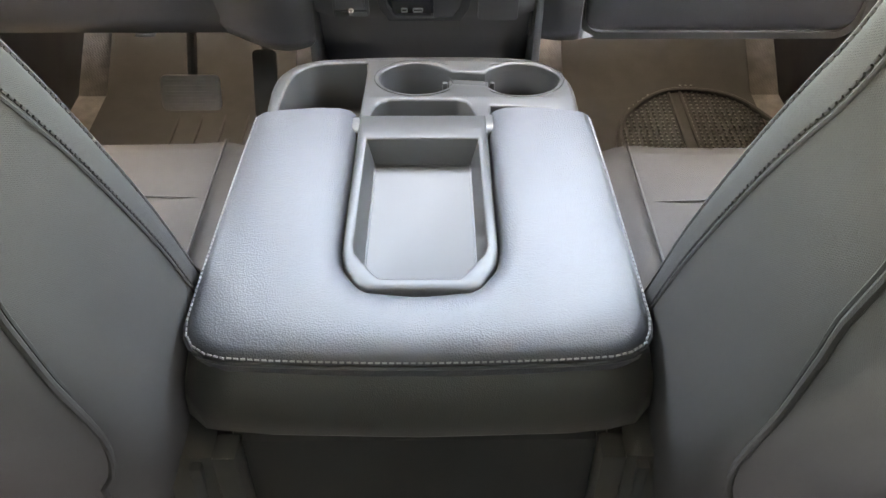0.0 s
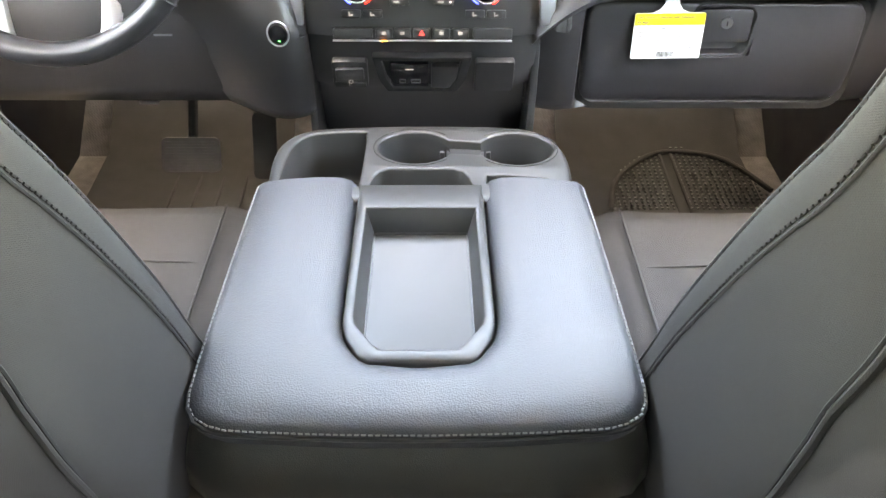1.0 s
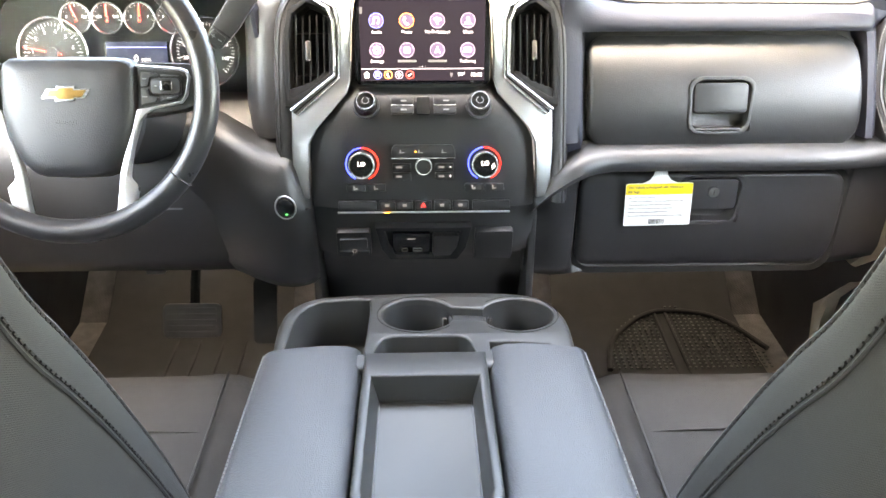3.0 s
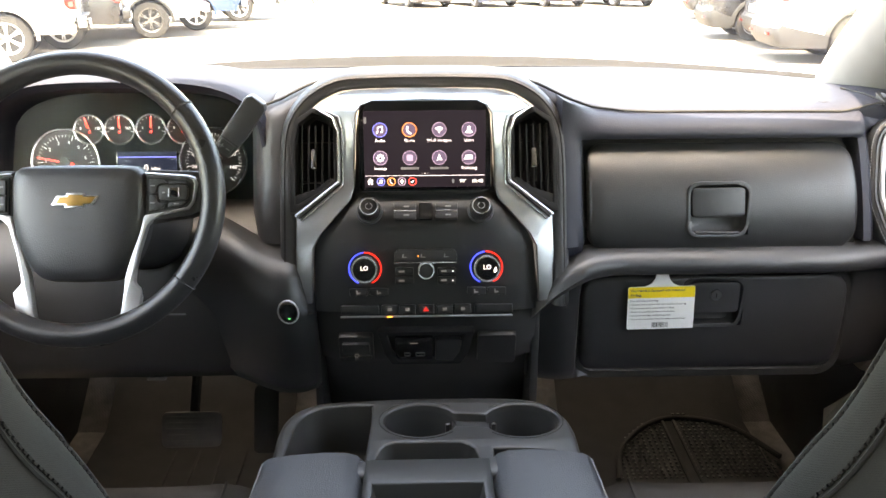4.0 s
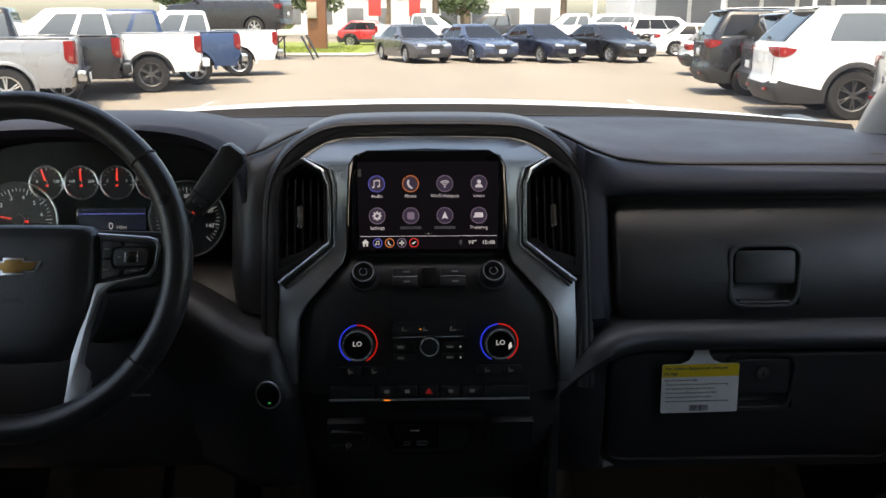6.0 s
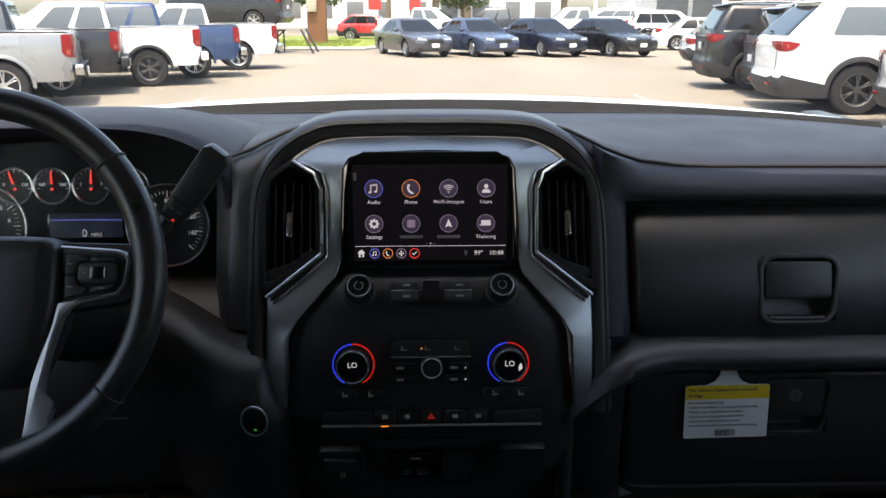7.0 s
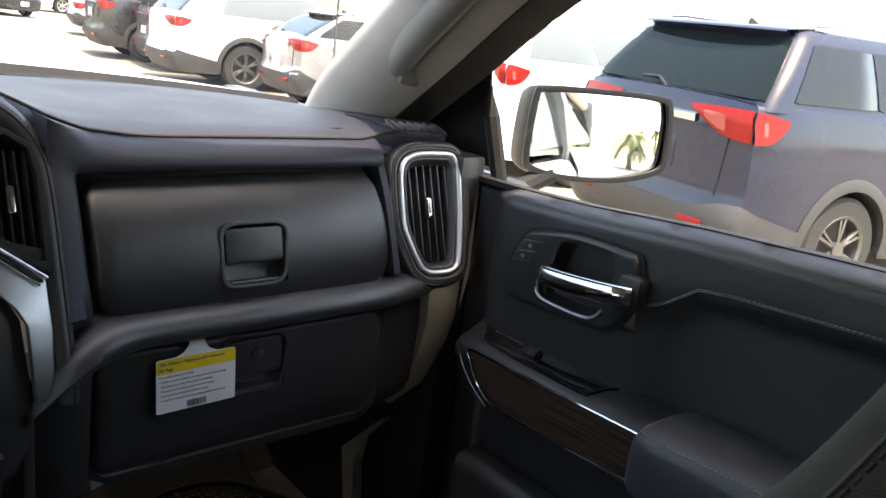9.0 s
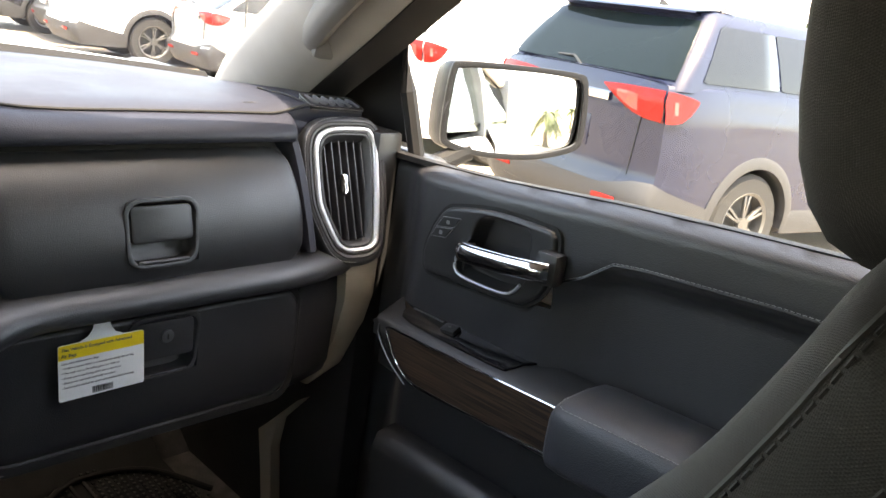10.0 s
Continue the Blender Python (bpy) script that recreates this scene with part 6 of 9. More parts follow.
def build_screen():
    d = thing("infotainment_screen", "black touch screen showing a lit icon menu", "screen")
    m = face_m((0.001, -0.0095, 1.4765), (1, 0, 0), (0, 0.10, 1))
    pan = [(-0.0945, -0.048), (-0.090, -0.054), (0.090, -0.054), (0.0945, -0.048), (0.0925, 0.055), (0.086, 0.068), (0.074, 0.0745), (-0.074, 0.0745), (-0.086, 0.068), (-0.0925, 0.055)]
    part("panel", prism(pan, 0.012, 0.002, m @ Matrix.Translation((0, 0, -0.012))), GLOSSBLACK, d, "gloss black screen panel")
    part("display", box((0, 0, 0), (0.172, 0.108, 0.0006), 0.0001, m @ Matrix.Translation((0, 0.006, 0.0004))), SCREEN, d, "dark lit display")
    up = m @ Matrix.Translation((0, 0, 0.0008))
    T = lambda x, y, z=0.0: up @ Matrix.Translation((x, y, z))
    cols = (-0.063, -0.0215, 0.0205, 0.0625)
    names = (("Audio", "blue"), ("Phone", "orange"), ("Wi-Fi Hotspot", "violet"), ("Users", "violet"), ("Settings", "violet"), ("", "violet"), ("", "violet"), ("Trailering", "violet"))
    for i, (nm, col) in enumerate(names):
        x, y = cols[i % 4], 0.0335 - 0.0395 * (i // 4)
        ic = ring(0.0102, 0.0008, ICON[col], T(x, y), d, "icon_rim")
        part("icon_disc", cyl(0.0090, 0.0004, T(x, y, 0.0001), n=24), ICON["fill"], ic)
        if i == 0:
            shapes = [[(-0.0035, -0.004), (-0.0025, -0.004), (-0.0025, 0.004), (-0.0035, 0.004)], [(0.003, -0.003), (0.004, -0.003), (0.004, 0.005), (0.003, 0.005)], [(-0.0035, 0.003), (0.004, 0.004), (0.004, 0.0052), (-0.0035, 0.0042)], rrect(0.003, 0.002, 0.0009, 2, -0.0042, -0.004), rrect(0.003, 0.002, 0.0009, 2, 0.0022, -0.003)]
        elif i == 1:
            shapes = [[(-0.0035, 0.005), (-0.001, 0.0045), (-0.0015, 0.002), (-0.0022, 0.0), (-0.0005, -0.0025), (0.0015, -0.0035), (0.003, -0.0055), (0.0005, -0.006), (-0.003, -0.003), (-0.0045, 0.001)]]
        elif i == 2:
            shapes = [rrect(0.002, 0.002, 0.0009, 3, 0, -0.004)]
            for r in (0.0035, 0.0058, 0.008):
                ring(r, 0.0009, GLOW_ICON, T(x, y - 0.004, 0.0004), ic, "symbol", 45, 135, 0.0004)
        elif i == 3:
            shapes = [rrect(0.0045, 0.005, 0.002, 3, 0, 0.0022), [(-0.005, -0.005), (0.005, -0.005), (0.004, -0.0022), (0.0015, -0.0008), (-0.0015, -0.0008), (-0.004, -0.0022)]]
        elif i == 4:
            shapes = []
            ring(0.0045, 0.0022, GLOW_ICON, T(x, y, 0.0004), ic, "symbol", depth=0.0004, n=16)
            for a in range(0, 360, 45):
                c, s_ = math.cos(radians(a)), math.sin(radians(a))
                shapes.append([(0.0042 * c - 0.0009 * s_, 0.0042 * s_ + 0.0009 * c), (0.0058 * c - 0.0007 * s_, 0.0058 * s_ + 0.0007 * c), (0.0058 * c + 0.0007 * s_, 0.0058 * s_ - 0.0007 * c), (0.0042 * c + 0.0009 * s_, 0.0042 * s_ - 0.0009 * c)])
        elif i == 5:
            shapes = [rrect(0.009, 0.009, 0.002, 3)]
        elif i == 6:
            shapes = [[(-0.004, -0.0045), (0.0, 0.0055), (0.004, -0.0045), (0.0, -0.0025)]]
        else:
            shapes = [rrect(0.0105, 0.006, 0.0008, 2, 0, 0.0005), rrect(0.002, 0.0015, 0.0005, 2, -0.006, -0.002)]
        for p in shapes:
            flat(p, GLOW_ICON if i not in (5,) else ICON["violet"], T(x, y, 0.0004), ic)
        if nm:
            writing("icon_label", nm, 0.0058, GLOW_ICON, T(x, y - 0.0152), d)
        else:
            flat(rrect(0.026, 0.0034, 0.0008, 2, 0, 0), GLOW_DIM, T(x, y - 0.0150), d, "label_bar")
    flat(rrect(0.170, 0.0005, 0.0002, 2), GLOW_ICON, T(0, -0.0315), d, "rule")
    for x in (-0.004, 0.0, 0.004):
        flat(rrect(0.0014, 0.0014, 0.0006, 3), GLOW_W if x == 0 else GLOW_DIM, T(x, -0.0285), d, "page_dot")
    flat([(-0.0045, 0.0005), (0, 0.0048), (0.0045, 0.0005), (0.003, 0.0005), (0.003, -0.0042), (0.001, -0.0042), (0.001, -0.001), (-0.001, -0.001), (-0.001, -0.0042), (-0.003, -0.0042), (-0.003, 0.0005)], GLOW_W, T(-0.078, -0.0398), d, "home_symbol")
    for x, c in ((-0.063, "blue"), (-0.048, "orange"), (-0.033, "violet"), (-0.018, "red")):
        r_ = ring(0.0058, 0.0009, ICON[c], T(x, -0.0398), d, "shortcut_rim", n=28)
        marks = {"blue": [[(-0.0018, -0.002), (-0.0010, -0.002), (-0.0010, 0.0022), (-0.0018, 0.0022)], [(0.0014, -0.0016), (0.0022, -0.0016), (0.0022, 0.0027), (0.0014, 0.0027)], [(-0.0018, 0.0016), (0.0022, 0.0021), (0.0022, 0.0028), (-0.0018, 0.0023)], rrect(0.0020, 0.0014, 0.0006, 2, -0.0022, -0.002), rrect(0.0020, 0.0014, 0.0006, 2, 0.0012, -0.0016)],
                 "orange": [[(-0.0020, 0.0028), (-0.0005, 0.0026), (-0.0007, 0.0012), (-0.0012, 0.0), (-0.0002, -0.0014), (0.0009, -0.0018), (0.0017, -0.0030), (0.0003, -0.0033), (-0.0017, -0.0017), (-0.0025, 0.0006)]],
                 "violet": [rrect(0.0018, 0.0018, 0.0005, 2, *o_) for o_ in ((0, 0.0022), (0, -0.0022), (0.0022, 0), (-0.0022, 0), (0, 0))],
                 "red": [[(-0.0026, -0.0010), (-0.0006, -0.0020), (0.0006, -0.0004), (0.0026, 0.0010), (0.0022, 0.0022), (0.0, 0.0006), (-0.0010, -0.0006), (-0.0024, 0.0002)]]}
        for p in marks[c]:
            flat(p, GLOW_W, T(x, -0.0398, 0.0003), r_)
    flat([(0, -0.004), (0.002, 0.0), (0.0016, 0.0028), (-0.0016, 0.0028), (-0.002, 0.0)], GLOW_DIM, T(0.040, -0.0398), d, "pin_symbol")
    writing("temperature", "99°", 0.0074, GLOW_W, T(0.0545, -0.0400), d)
    writing("clock", "10:48", 0.0074, GLOW_W, T(0.0745, -0.0400), d)
    flat(rrect(0.0035, 0.009, 0.0006, 2), GLOW_DIM, T(-0.0835, 0.047), d, "status_mark")


def knob(parent, x, z, r, name="knob", rim=0.88):
    m = stack_m(x, z)
    k = part(name, cyl(r * 0.92, 0.022, m @ Matrix.Translation((0, 0, 0.011)), r2=r * 0.86, n=40, w=0.0015), PLASTIC, parent, "round black knob with bright rim")
    part("chrome_rim", tube([m @ Vector((r * rim * math.cos(a), r * rim * math.sin(a), 0.0220)) for a in np.linspace(0, 2 * math.pi, 40, endpoint=False)], 0.0011, 6, closed=True, up=(0, -1, 0.3)), SATIN, k)
    part("collar", cyl(r * 1.12, 0.006, m @ Matrix.Translation((0, 0, 0.003)), n=40, w=0.001), DARKPLASTIC, k)
    return k, m


def build_controls():
    c = thing("control_panel", "black dashboard control panel with lit climate dials", "control panel")
    for x in (-0.078, 0.079):
        k, m = knob(c, x, 1.398, 0.0166, rim=0.74)
        part("knob_face", cyl(0.0113, 0.0008, m @ Matrix.Translation((0, 0, 0.0220)), n=32), GLOSSBLACK, k)
        ring(0.005, 0.0007, GLOW_DIM, m @ Matrix.Translation((0, 0, 0.0223)), k, "symbol", 110, 430, 0.0003, 24)
        for i in range(24):
            a = 2 * math.pi * i / 24
            part("ridge", box((0, 0, 0), (0.0012, 0.0012, 0.016), 0.0003, m @ Matrix.Translation((0.0151 * math.cos(a), 0.0151 * math.sin(a), 0.011))), PLASTIC, k)
    # seek and skip keys between the knobs
    m = stack_m(0.0, 1.398)
    for x, w in ((-0.028, 0.031), (0.031, 0.031)):
        for y in (0.0065, -0.0065):
            b = part("key", prism(rrect(w, 0.0115, 0.002, 3, x, y), 0.005, 0.001, m), PLASTIC, c, "black key")
            flat(rrect(0.008, 0.0022, 0.0004, 2, x + 0.002, y), GLOW_DIM, m @ Matrix.Translation((0, 0, 0.0051)), b)
        part("bright_line", box((0, 0, 0), (w, 0.0012, 0.0055), 0.0003, m @ Matrix.Translation((x, 0, 0.003))), SATIN, c)
    part("key", prism(rrect(0.018, 0.026, 0.002, 3, 0.001, 0), 0.004, 0.001, m), GLOSSBLACK, c)
    # climate dials
    for x in (-0.0855, 0.0865):
        k, m = knob(c, x, 1.322, 0.0198, "climate_dial")
        part("dial_glass", cyl(0.0158, 0.0008, m @ Matrix.Translation((0, 0, 0.0222)), n=36), GLOSSBLACK, k)
        ring(0.0234, 0.0014, GLOW_B, m @ Matrix.Translation((0, 0, 0.0065)), k, "blue_arc", 95, 245, 0.0008, 60, "glowing blue arc")
        ring(0.0234, 0.0014, GLOW_RED, m @ Matrix.Translation((0, 0, 0.0065)), k, "red_arc", -65, 93, 0.0008, 60, "glowing red arc")
        writing("dial_text", "LO", 0.0086, GLOW_W, m @ Matrix.Translation((0, 0.002, 0.0228)), k)
        if x > 0:
            flat([(0.010, -0.006), (0.014, -0.003), (0.0125, 0.003), (0.0095, -0.001)], GLOW_W, m @ Matrix.Translation((0, 0, 0.0228)), k, "seat_symbol")
    # fan and mode block
    m = stack_m(0.0, 1.326)
    top = [(-0.044, 0.004), (0.045, 0.004), (0.045, 0.017), (0.040, 0.022), (-0.039, 0.022), (-0.044, 0.017)]
    part("mode_bar", prism(top, 0.005, 0.001, m), PLASTIC, c)
    part("bright_line", box((0, 0, 0), (0.090, 0.0013, 0.0065), 0.0003, m @ Matrix.Translation((0.0005, 0.003, 0.003))), SATIN, c)
    for x in (-0.029, -0.003, 0.030):
        flat([(x - 0.004, -0.002), (x - 0.003, 0.003), (x - 0.0015, 0.003), (x - 0.002, -0.001), (x + 0.003, -0.001), (x + 0.003, -0.002)], GLOW_DIM, m @ Matrix.Translation((0, 0.0125, 0.0052)), c, "mode_symbol")
    flat(rrect(0.0018, 0.0018, 0.0008, 3), GLOW_O, m @ Matrix.Translation((-0.010, 0.0125, 0.0052)), c, "mode_light")
    fan = part("fan_knob", cyl(0.0118, 0.016, stack_m(0.001, 1.319) @ Matrix.Translation((0, 0, 0.008)), n=32, w=0.001), PLASTIC, c, "small round fan knob")
    part("chrome_rim", tube([stack_m(0.001, 1.319) @ Vector((0.0108 * math.cos(a), 0.0108 * math.sin(a), 0.0162)) for a in np.linspace(0, 2 * math.pi, 32, endpoint=False)], 0.0011, 6, closed=True, up=(0, -1, 0.3)), SATIN, fan)
    for x in (-0.030, 0.030):
        for z in (1.317, 1.304):
            b = part("key", prism(rrect(0.026, 0.0105, 0.002, 3), 0.004, 0.001, stack_m(x, z)), PLASTIC, c)
            flat(rrect(0.008, 0.0026, 0.0004, 2, -0.004, 0), GLOW_DIM, stack_m(x, z, 0.0041), b)
            if x > 0:
                flat(rrect(0.0016, 0.0016, 0.0007, 3, 0.009, 0), GLOW_W, stack_m(x, z, 0.0041), b, "key_light")
    for x0 in (-0.081, 0.087):
        for dx in (-0.0145, 0.0145):
            b = part("key", prism(rrect(0.0265, 0.011, 0.002, 3), 0.004, 0.001, stack_m(x0 + dx, 1.288)), PLASTIC, c, "black seat heater key")
            flat([(-0.003, -0.003), (0.003, -0.002), (0.002, 0.0), (-0.001, -0.0008), (-0.002, 0.003), (-0.0035, 0.003)], GLOW_DIM, stack_m(x0 + dx, 1.288, 0.0041), b)
    # row of toggle switches with their bright edge
    xs = [-0.094, -0.0515, -0.0265, 0.0, 0.027, 0.053, 0.097]
    for i, x in enumerate(xs):
        w = 0.054 if i in (0, 6) else 0.0235
        b = part("toggle", prism(rrect(w, 0.014, 0.002, 3), 0.008, 0.002, stack_m(x, 1.2625)), PLASTIC, c, "black toggle switch")
        if 0 < i < 6:
            flat(rrect(0.006, 0.004, 0.0008, 2) if i != 3 else [(-0.0045, -0.003), (0.0045, -0.003), (0, 0.0045)], GLOW_DIM if i != 3 else HAZARD, stack_m(x, 1.2635, 0.0081), b, "toggle_symbol")
    part("bright_edge", box((0, 0, 0), (0.246, 0.0020, 0.004), 0.0006, stack_m(0.001, 1.2545, 0.0075)), VENTRING, c, "bright line under the toggle switches")
    flat(rrect(0.008, 0.0014, 0.0004, 2), GLOW_O, stack_m(-0.0515, 1.2548, 0.0098), c, "amber_light")
    # lower pods: parking brake, charging sockets, power outlet
    p = part("brake_pod", prism(rrect(0.050, 0.046, 0.004, 3), 0.012, 0.002, stack_m(-0.102, 1.203)), PLASTIC, c, "parking brake switch pod")
    part("brake_switch", prism(rrect(0.040, 0.020, 0.003, 3, 0, 0.004), 0.006, 0.002, stack_m(-0.102, 1.203, 0.012)), PLASTIC, p)
    ring(0.0035, 0.0009, GLOW_DIM, stack_m(-0.101, 1.196, 0.0185), p, "brake_symbol", depth=0.0003, n=20)
    for dx in (-0.012, 0.012):
        part("pod_key", prism(rrect(0.020, 0.009, 0.001, 2, dx, -0.0165), 0.003, 0.0006, stack_m(-0.102, 1.203, 0.012)), PLASTIC, p)
    h = [(-0.070, 0.030), (0.070, 0.030), (0.062, -0.012), (0.050, -0.034), (-0.050, -0.034), (-0.062, -0.012)]
    pod = part("socket_pod", ring_prism(h, [(x * 0.80 - 0.001, y * 0.78 - 0.001) for x, y in h], 0.014, 0.003, stack_m(0.0, 1.206)), BLACKTRIM, c, "charging socket pod")
    part("pod_back", prism([(x * 0.82, y * 0.80) for x, y in h], 0.003, 0, stack_m(0.0, 1.206, 0.001)), BLACKTRIM, pod)
    up = part("usb_plate", prism(rrect(0.054, 0.044, 0.002, 3), 0.006, 0.001, stack_m(-0.018, 1.199, 0.003)), GLOSSBLACK, pod, "gloss black socket plate")
    for x, w in ((-0.028, 0.009), (-0.009, 0.014)):
        part("socket", ring_prism(rrect(w, 0.007, 0.0015, 2), rrect(w - 0.0024, 0.0042, 0.001, 2), 0.002, 0.0003, stack_m(x, 1.190, 0.0092)), SILVER, up, "metal socket rim")
    flat(rrect(0.012, 0.0016, 0.0004, 2), GLOW_DIM, stack_m(-0.018, 1.210, 0.0092), up, "plate_bar")
    part("outlet_cap", prism(rrect(0.038, 0.040, 0.003, 3), 0.009, 0.002, stack_m(0.032, 1.198, 0.003)), PLASTIC, pod, "rubber outlet cap")
    part("outlet_cap", prism(rrect(0.056, 0.054, 0.004, 3), 0.012, 0.002, stack_m(0.103, 1.199)), PLASTIC, c, "square black outlet cap")
    # start button on the shoulder left of the stack
    s = thing("start_button", "round start button with chrome rim and green lamp", "button")
    m = face_m((-0.1925, -0.089, 1.270), (0.95, -0.15, 0), (0, 0.05, 1))
    part("cap", cyl(0.0128, 0.006, m @ Matrix.Translation((0, 0, 0.002)), n=32, w=0.001), GLOSSBLACK, s)
    part("chrome_rim", tube([m @ Vector((0.0150 * math.cos(a), 0.0170 * math.sin(a), 0.003)) for a in np.linspace(0, 2 * math.pi, 36, endpoint=False)], 0.0011, 8, closed=True, up=(0, -1, 0)), VENTRING, s)
    flat(rrect(0.0035, 0.0013, 0.0004, 2, 0.002, -0.009), GLOW_G, m @ Matrix.Translation((0, 0, 0.0052)), s, "green_light")


def gauge(parent, x, z, r, m0, needle_deg, a0, a1, ticks, nums, big=False):
    m = m0 @ Matrix.Translation((x, z, 0))
    g = part("gauge", cyl(r * 0.98, 0.004, m @ Matrix.Translation((0, 0, 0.002)), n=40), GAUGEFACE, parent, "round lit gauge with red needle")
    part("gauge_rim", tube([m @ Vector((r * math.cos(a), r * math.sin(a), 0.006)) for a in np.linspace(0, 2 * math.pi, 44, endpoint=False)], 0.0019 if not big else 0.0020, 6, closed=True, up=(0, -1, 0)), SATIN, g)
    bm = bmesh.new()
    for i in range(ticks):
        a = radians(a0 + (a1 - a0) * i / (ticks - 1))
        long_ = i % 5 == 0
        L = r * (0.16 if long_ else 0.09)
        t = Matrix.Rotation(a, 4, "Z") @ Matrix.Translation((r * (0.84 if big else 0.90) - L / 2, 0, 0.0046))
        bmesh.ops.create_cube(bm, size=1, matrix=m @ t @ Matrix.Diagonal((L, (0.0007 if long_ else 0.0003) * (1.0 if big else 0.7), 0.0006, 1)))
    tagged(part("tick_marks", bm, GAUGEINK, g), kind="stuff")
    for txt, deg, rad in nums:
        a = radians(deg)
        writing("number", txt, r * (0.15 if big else 0.26), GAUGEINK, m @ Matrix.Translation((r * rad * math.cos(a), r * rad * math.sin(a), 0.0046)), g)
    a = radians(needle_deg)
    part("needle", prism([(-r * 0.25, -0.0016), (r * 0.84, -0.0006), (r * 0.84, 0.0006), (-r * 0.25, 0.0016)], 0.0016, 0, m @ Matrix.Rotation(a, 4, "Z") @ Matrix.Translation((0, 0, 0.0065))), GLOW_R, g, "red needle")
    part("needle_cap", cyl(r * (0.16 if big else 0.12), 0.005, m @ Matrix.Translation((0, 0, 0.0085)), n=20), DARKPLASTIC, g)


LENS = glass_material("clear_gauge_lens", (0.97, 0.97, 0.97), 0.002)
GAUGEINK = material("gauge_numerals", (0.6, 0.6, 0.6), 0.5, emit=(0.9, 0.92, 1.0), emit_power=0.055)
GAUGEFACE = material("black_gauge_face", (0.012, 0.012, 0.013), 0.5, mottle=0.2, mottle_size=0.02)


def build_cluster():
    c = thing("gauge_cluster", "instrument cluster with round gauges under a black hood", "gauge cluster")
    m = face_m((-0.440, 0.108, 1.46), (1, 0, 0), (0, 0.18, 1))
    part("backing", prism(rrect(0.40, 0.175, 0.03, 4, 0, 0.0), 0.004, 0, m @ Matrix.Translation((0, 0, -0.006))), SEALGAP, c)
    for i, x in enumerate((-0.0730, -0.0265, 0.0215, 0.0695)):
        txt = (("0", "120"), ("160", "260"), ("E", "F"), ("8", "18"))[i]
        gauge(c, x, 0.0310, 0.0222, m, (108, 92, 88, 95)[i], 190, -10, 11, [(txt[0], 172, 0.60), (txt[1], 8, 0.56)])
    gauge(c, -0.112, -0.019, 0.0515, m, 169, 215, -35, 36, [(t, d, 0.60) for t, d in zip(("1", "2", "3", "4", "5", "6"), (175, 140, 108, 78, 48, 14))], True)
    gauge(c, 0.114, -0.019, 0.0515, m, 225, 225, -45, 41, [(t, d, 0.60) for t, d in zip(("20", "40", "60", "80", "100", "120", "140"), (195, 160, 125, 90, 55, 20, -18))], True)
    part("info_display", prism(rrect(0.096, 0.056, 0.003, 3, 0.012, -0.032), 0.004, 0.0005, m @ Matrix.Translation((0, 0, 0.0))), GLOSSBLACK, c, "small lit trip display")
    flat(rrect(0.090, 0.0010, 0.0004, 2, 0.012, -0.0115), ICON["blue"], m @ Matrix.Translation((0, 0, 0.0042)), c, "display_rule")
    flat(rrect(0.090, 0.030, 0.0004, 2, 0.012, -0.0185), material("dim_blue_display", (0.008, 0.009, 0.02), 0.3, emit=(0.02, 0.03, 0.07), emit_power=0.035), m @ Matrix.Translation((0, 0, 0.0041)), c, "display_band")
    writing("speed_text", "0", 0.014, GLOW_W, m @ Matrix.Translation((0.010, -0.0285, 0.0044)), c)
    writing("speed_unit", "MPH", 0.0068, GLOW_W, m @ Matrix.Translation((0.0245, -0.0305, 0.0044)), c)
    # hood over the cluster
    rows = []
    for u in np.linspace(-1, 1, 41):
        k = (1 - abs(u) ** 3.6) ** (1 / 3.6)
        row = []
        for y, w, h0, z0 in ((0.112, 0.195, 0.100, 1.450), (0.06, 0.202, 0.112, 1.450), (0.035, 0.206, 0.119, 1.449), (0.030, 0.213, 0.1245, 1.449), (0.040, 0.219, 0.130, 1.449), (0.10, 0.225, 0.136, 1.449), (0.20, 0.232, 0.130, 1.449), (0.36, 0.24, 0.10, 1.449)):
            row.append((-0.440 + w * u, y + 0.02 * abs(u) ** 3, z0 + h0 * k - 0.035 * (1 - k)))
        rows.append(row)
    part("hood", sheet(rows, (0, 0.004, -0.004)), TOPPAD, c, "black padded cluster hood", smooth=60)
    gl = part("lens", prism(rrect(0.385, 0.165, 0.03, 4, 0, 0.0), 0.0012, 0, m @ Matrix.Translation((0, 0, 0.022))), LENS, c, "clear cluster lens")
    gl.visible_shadow = False


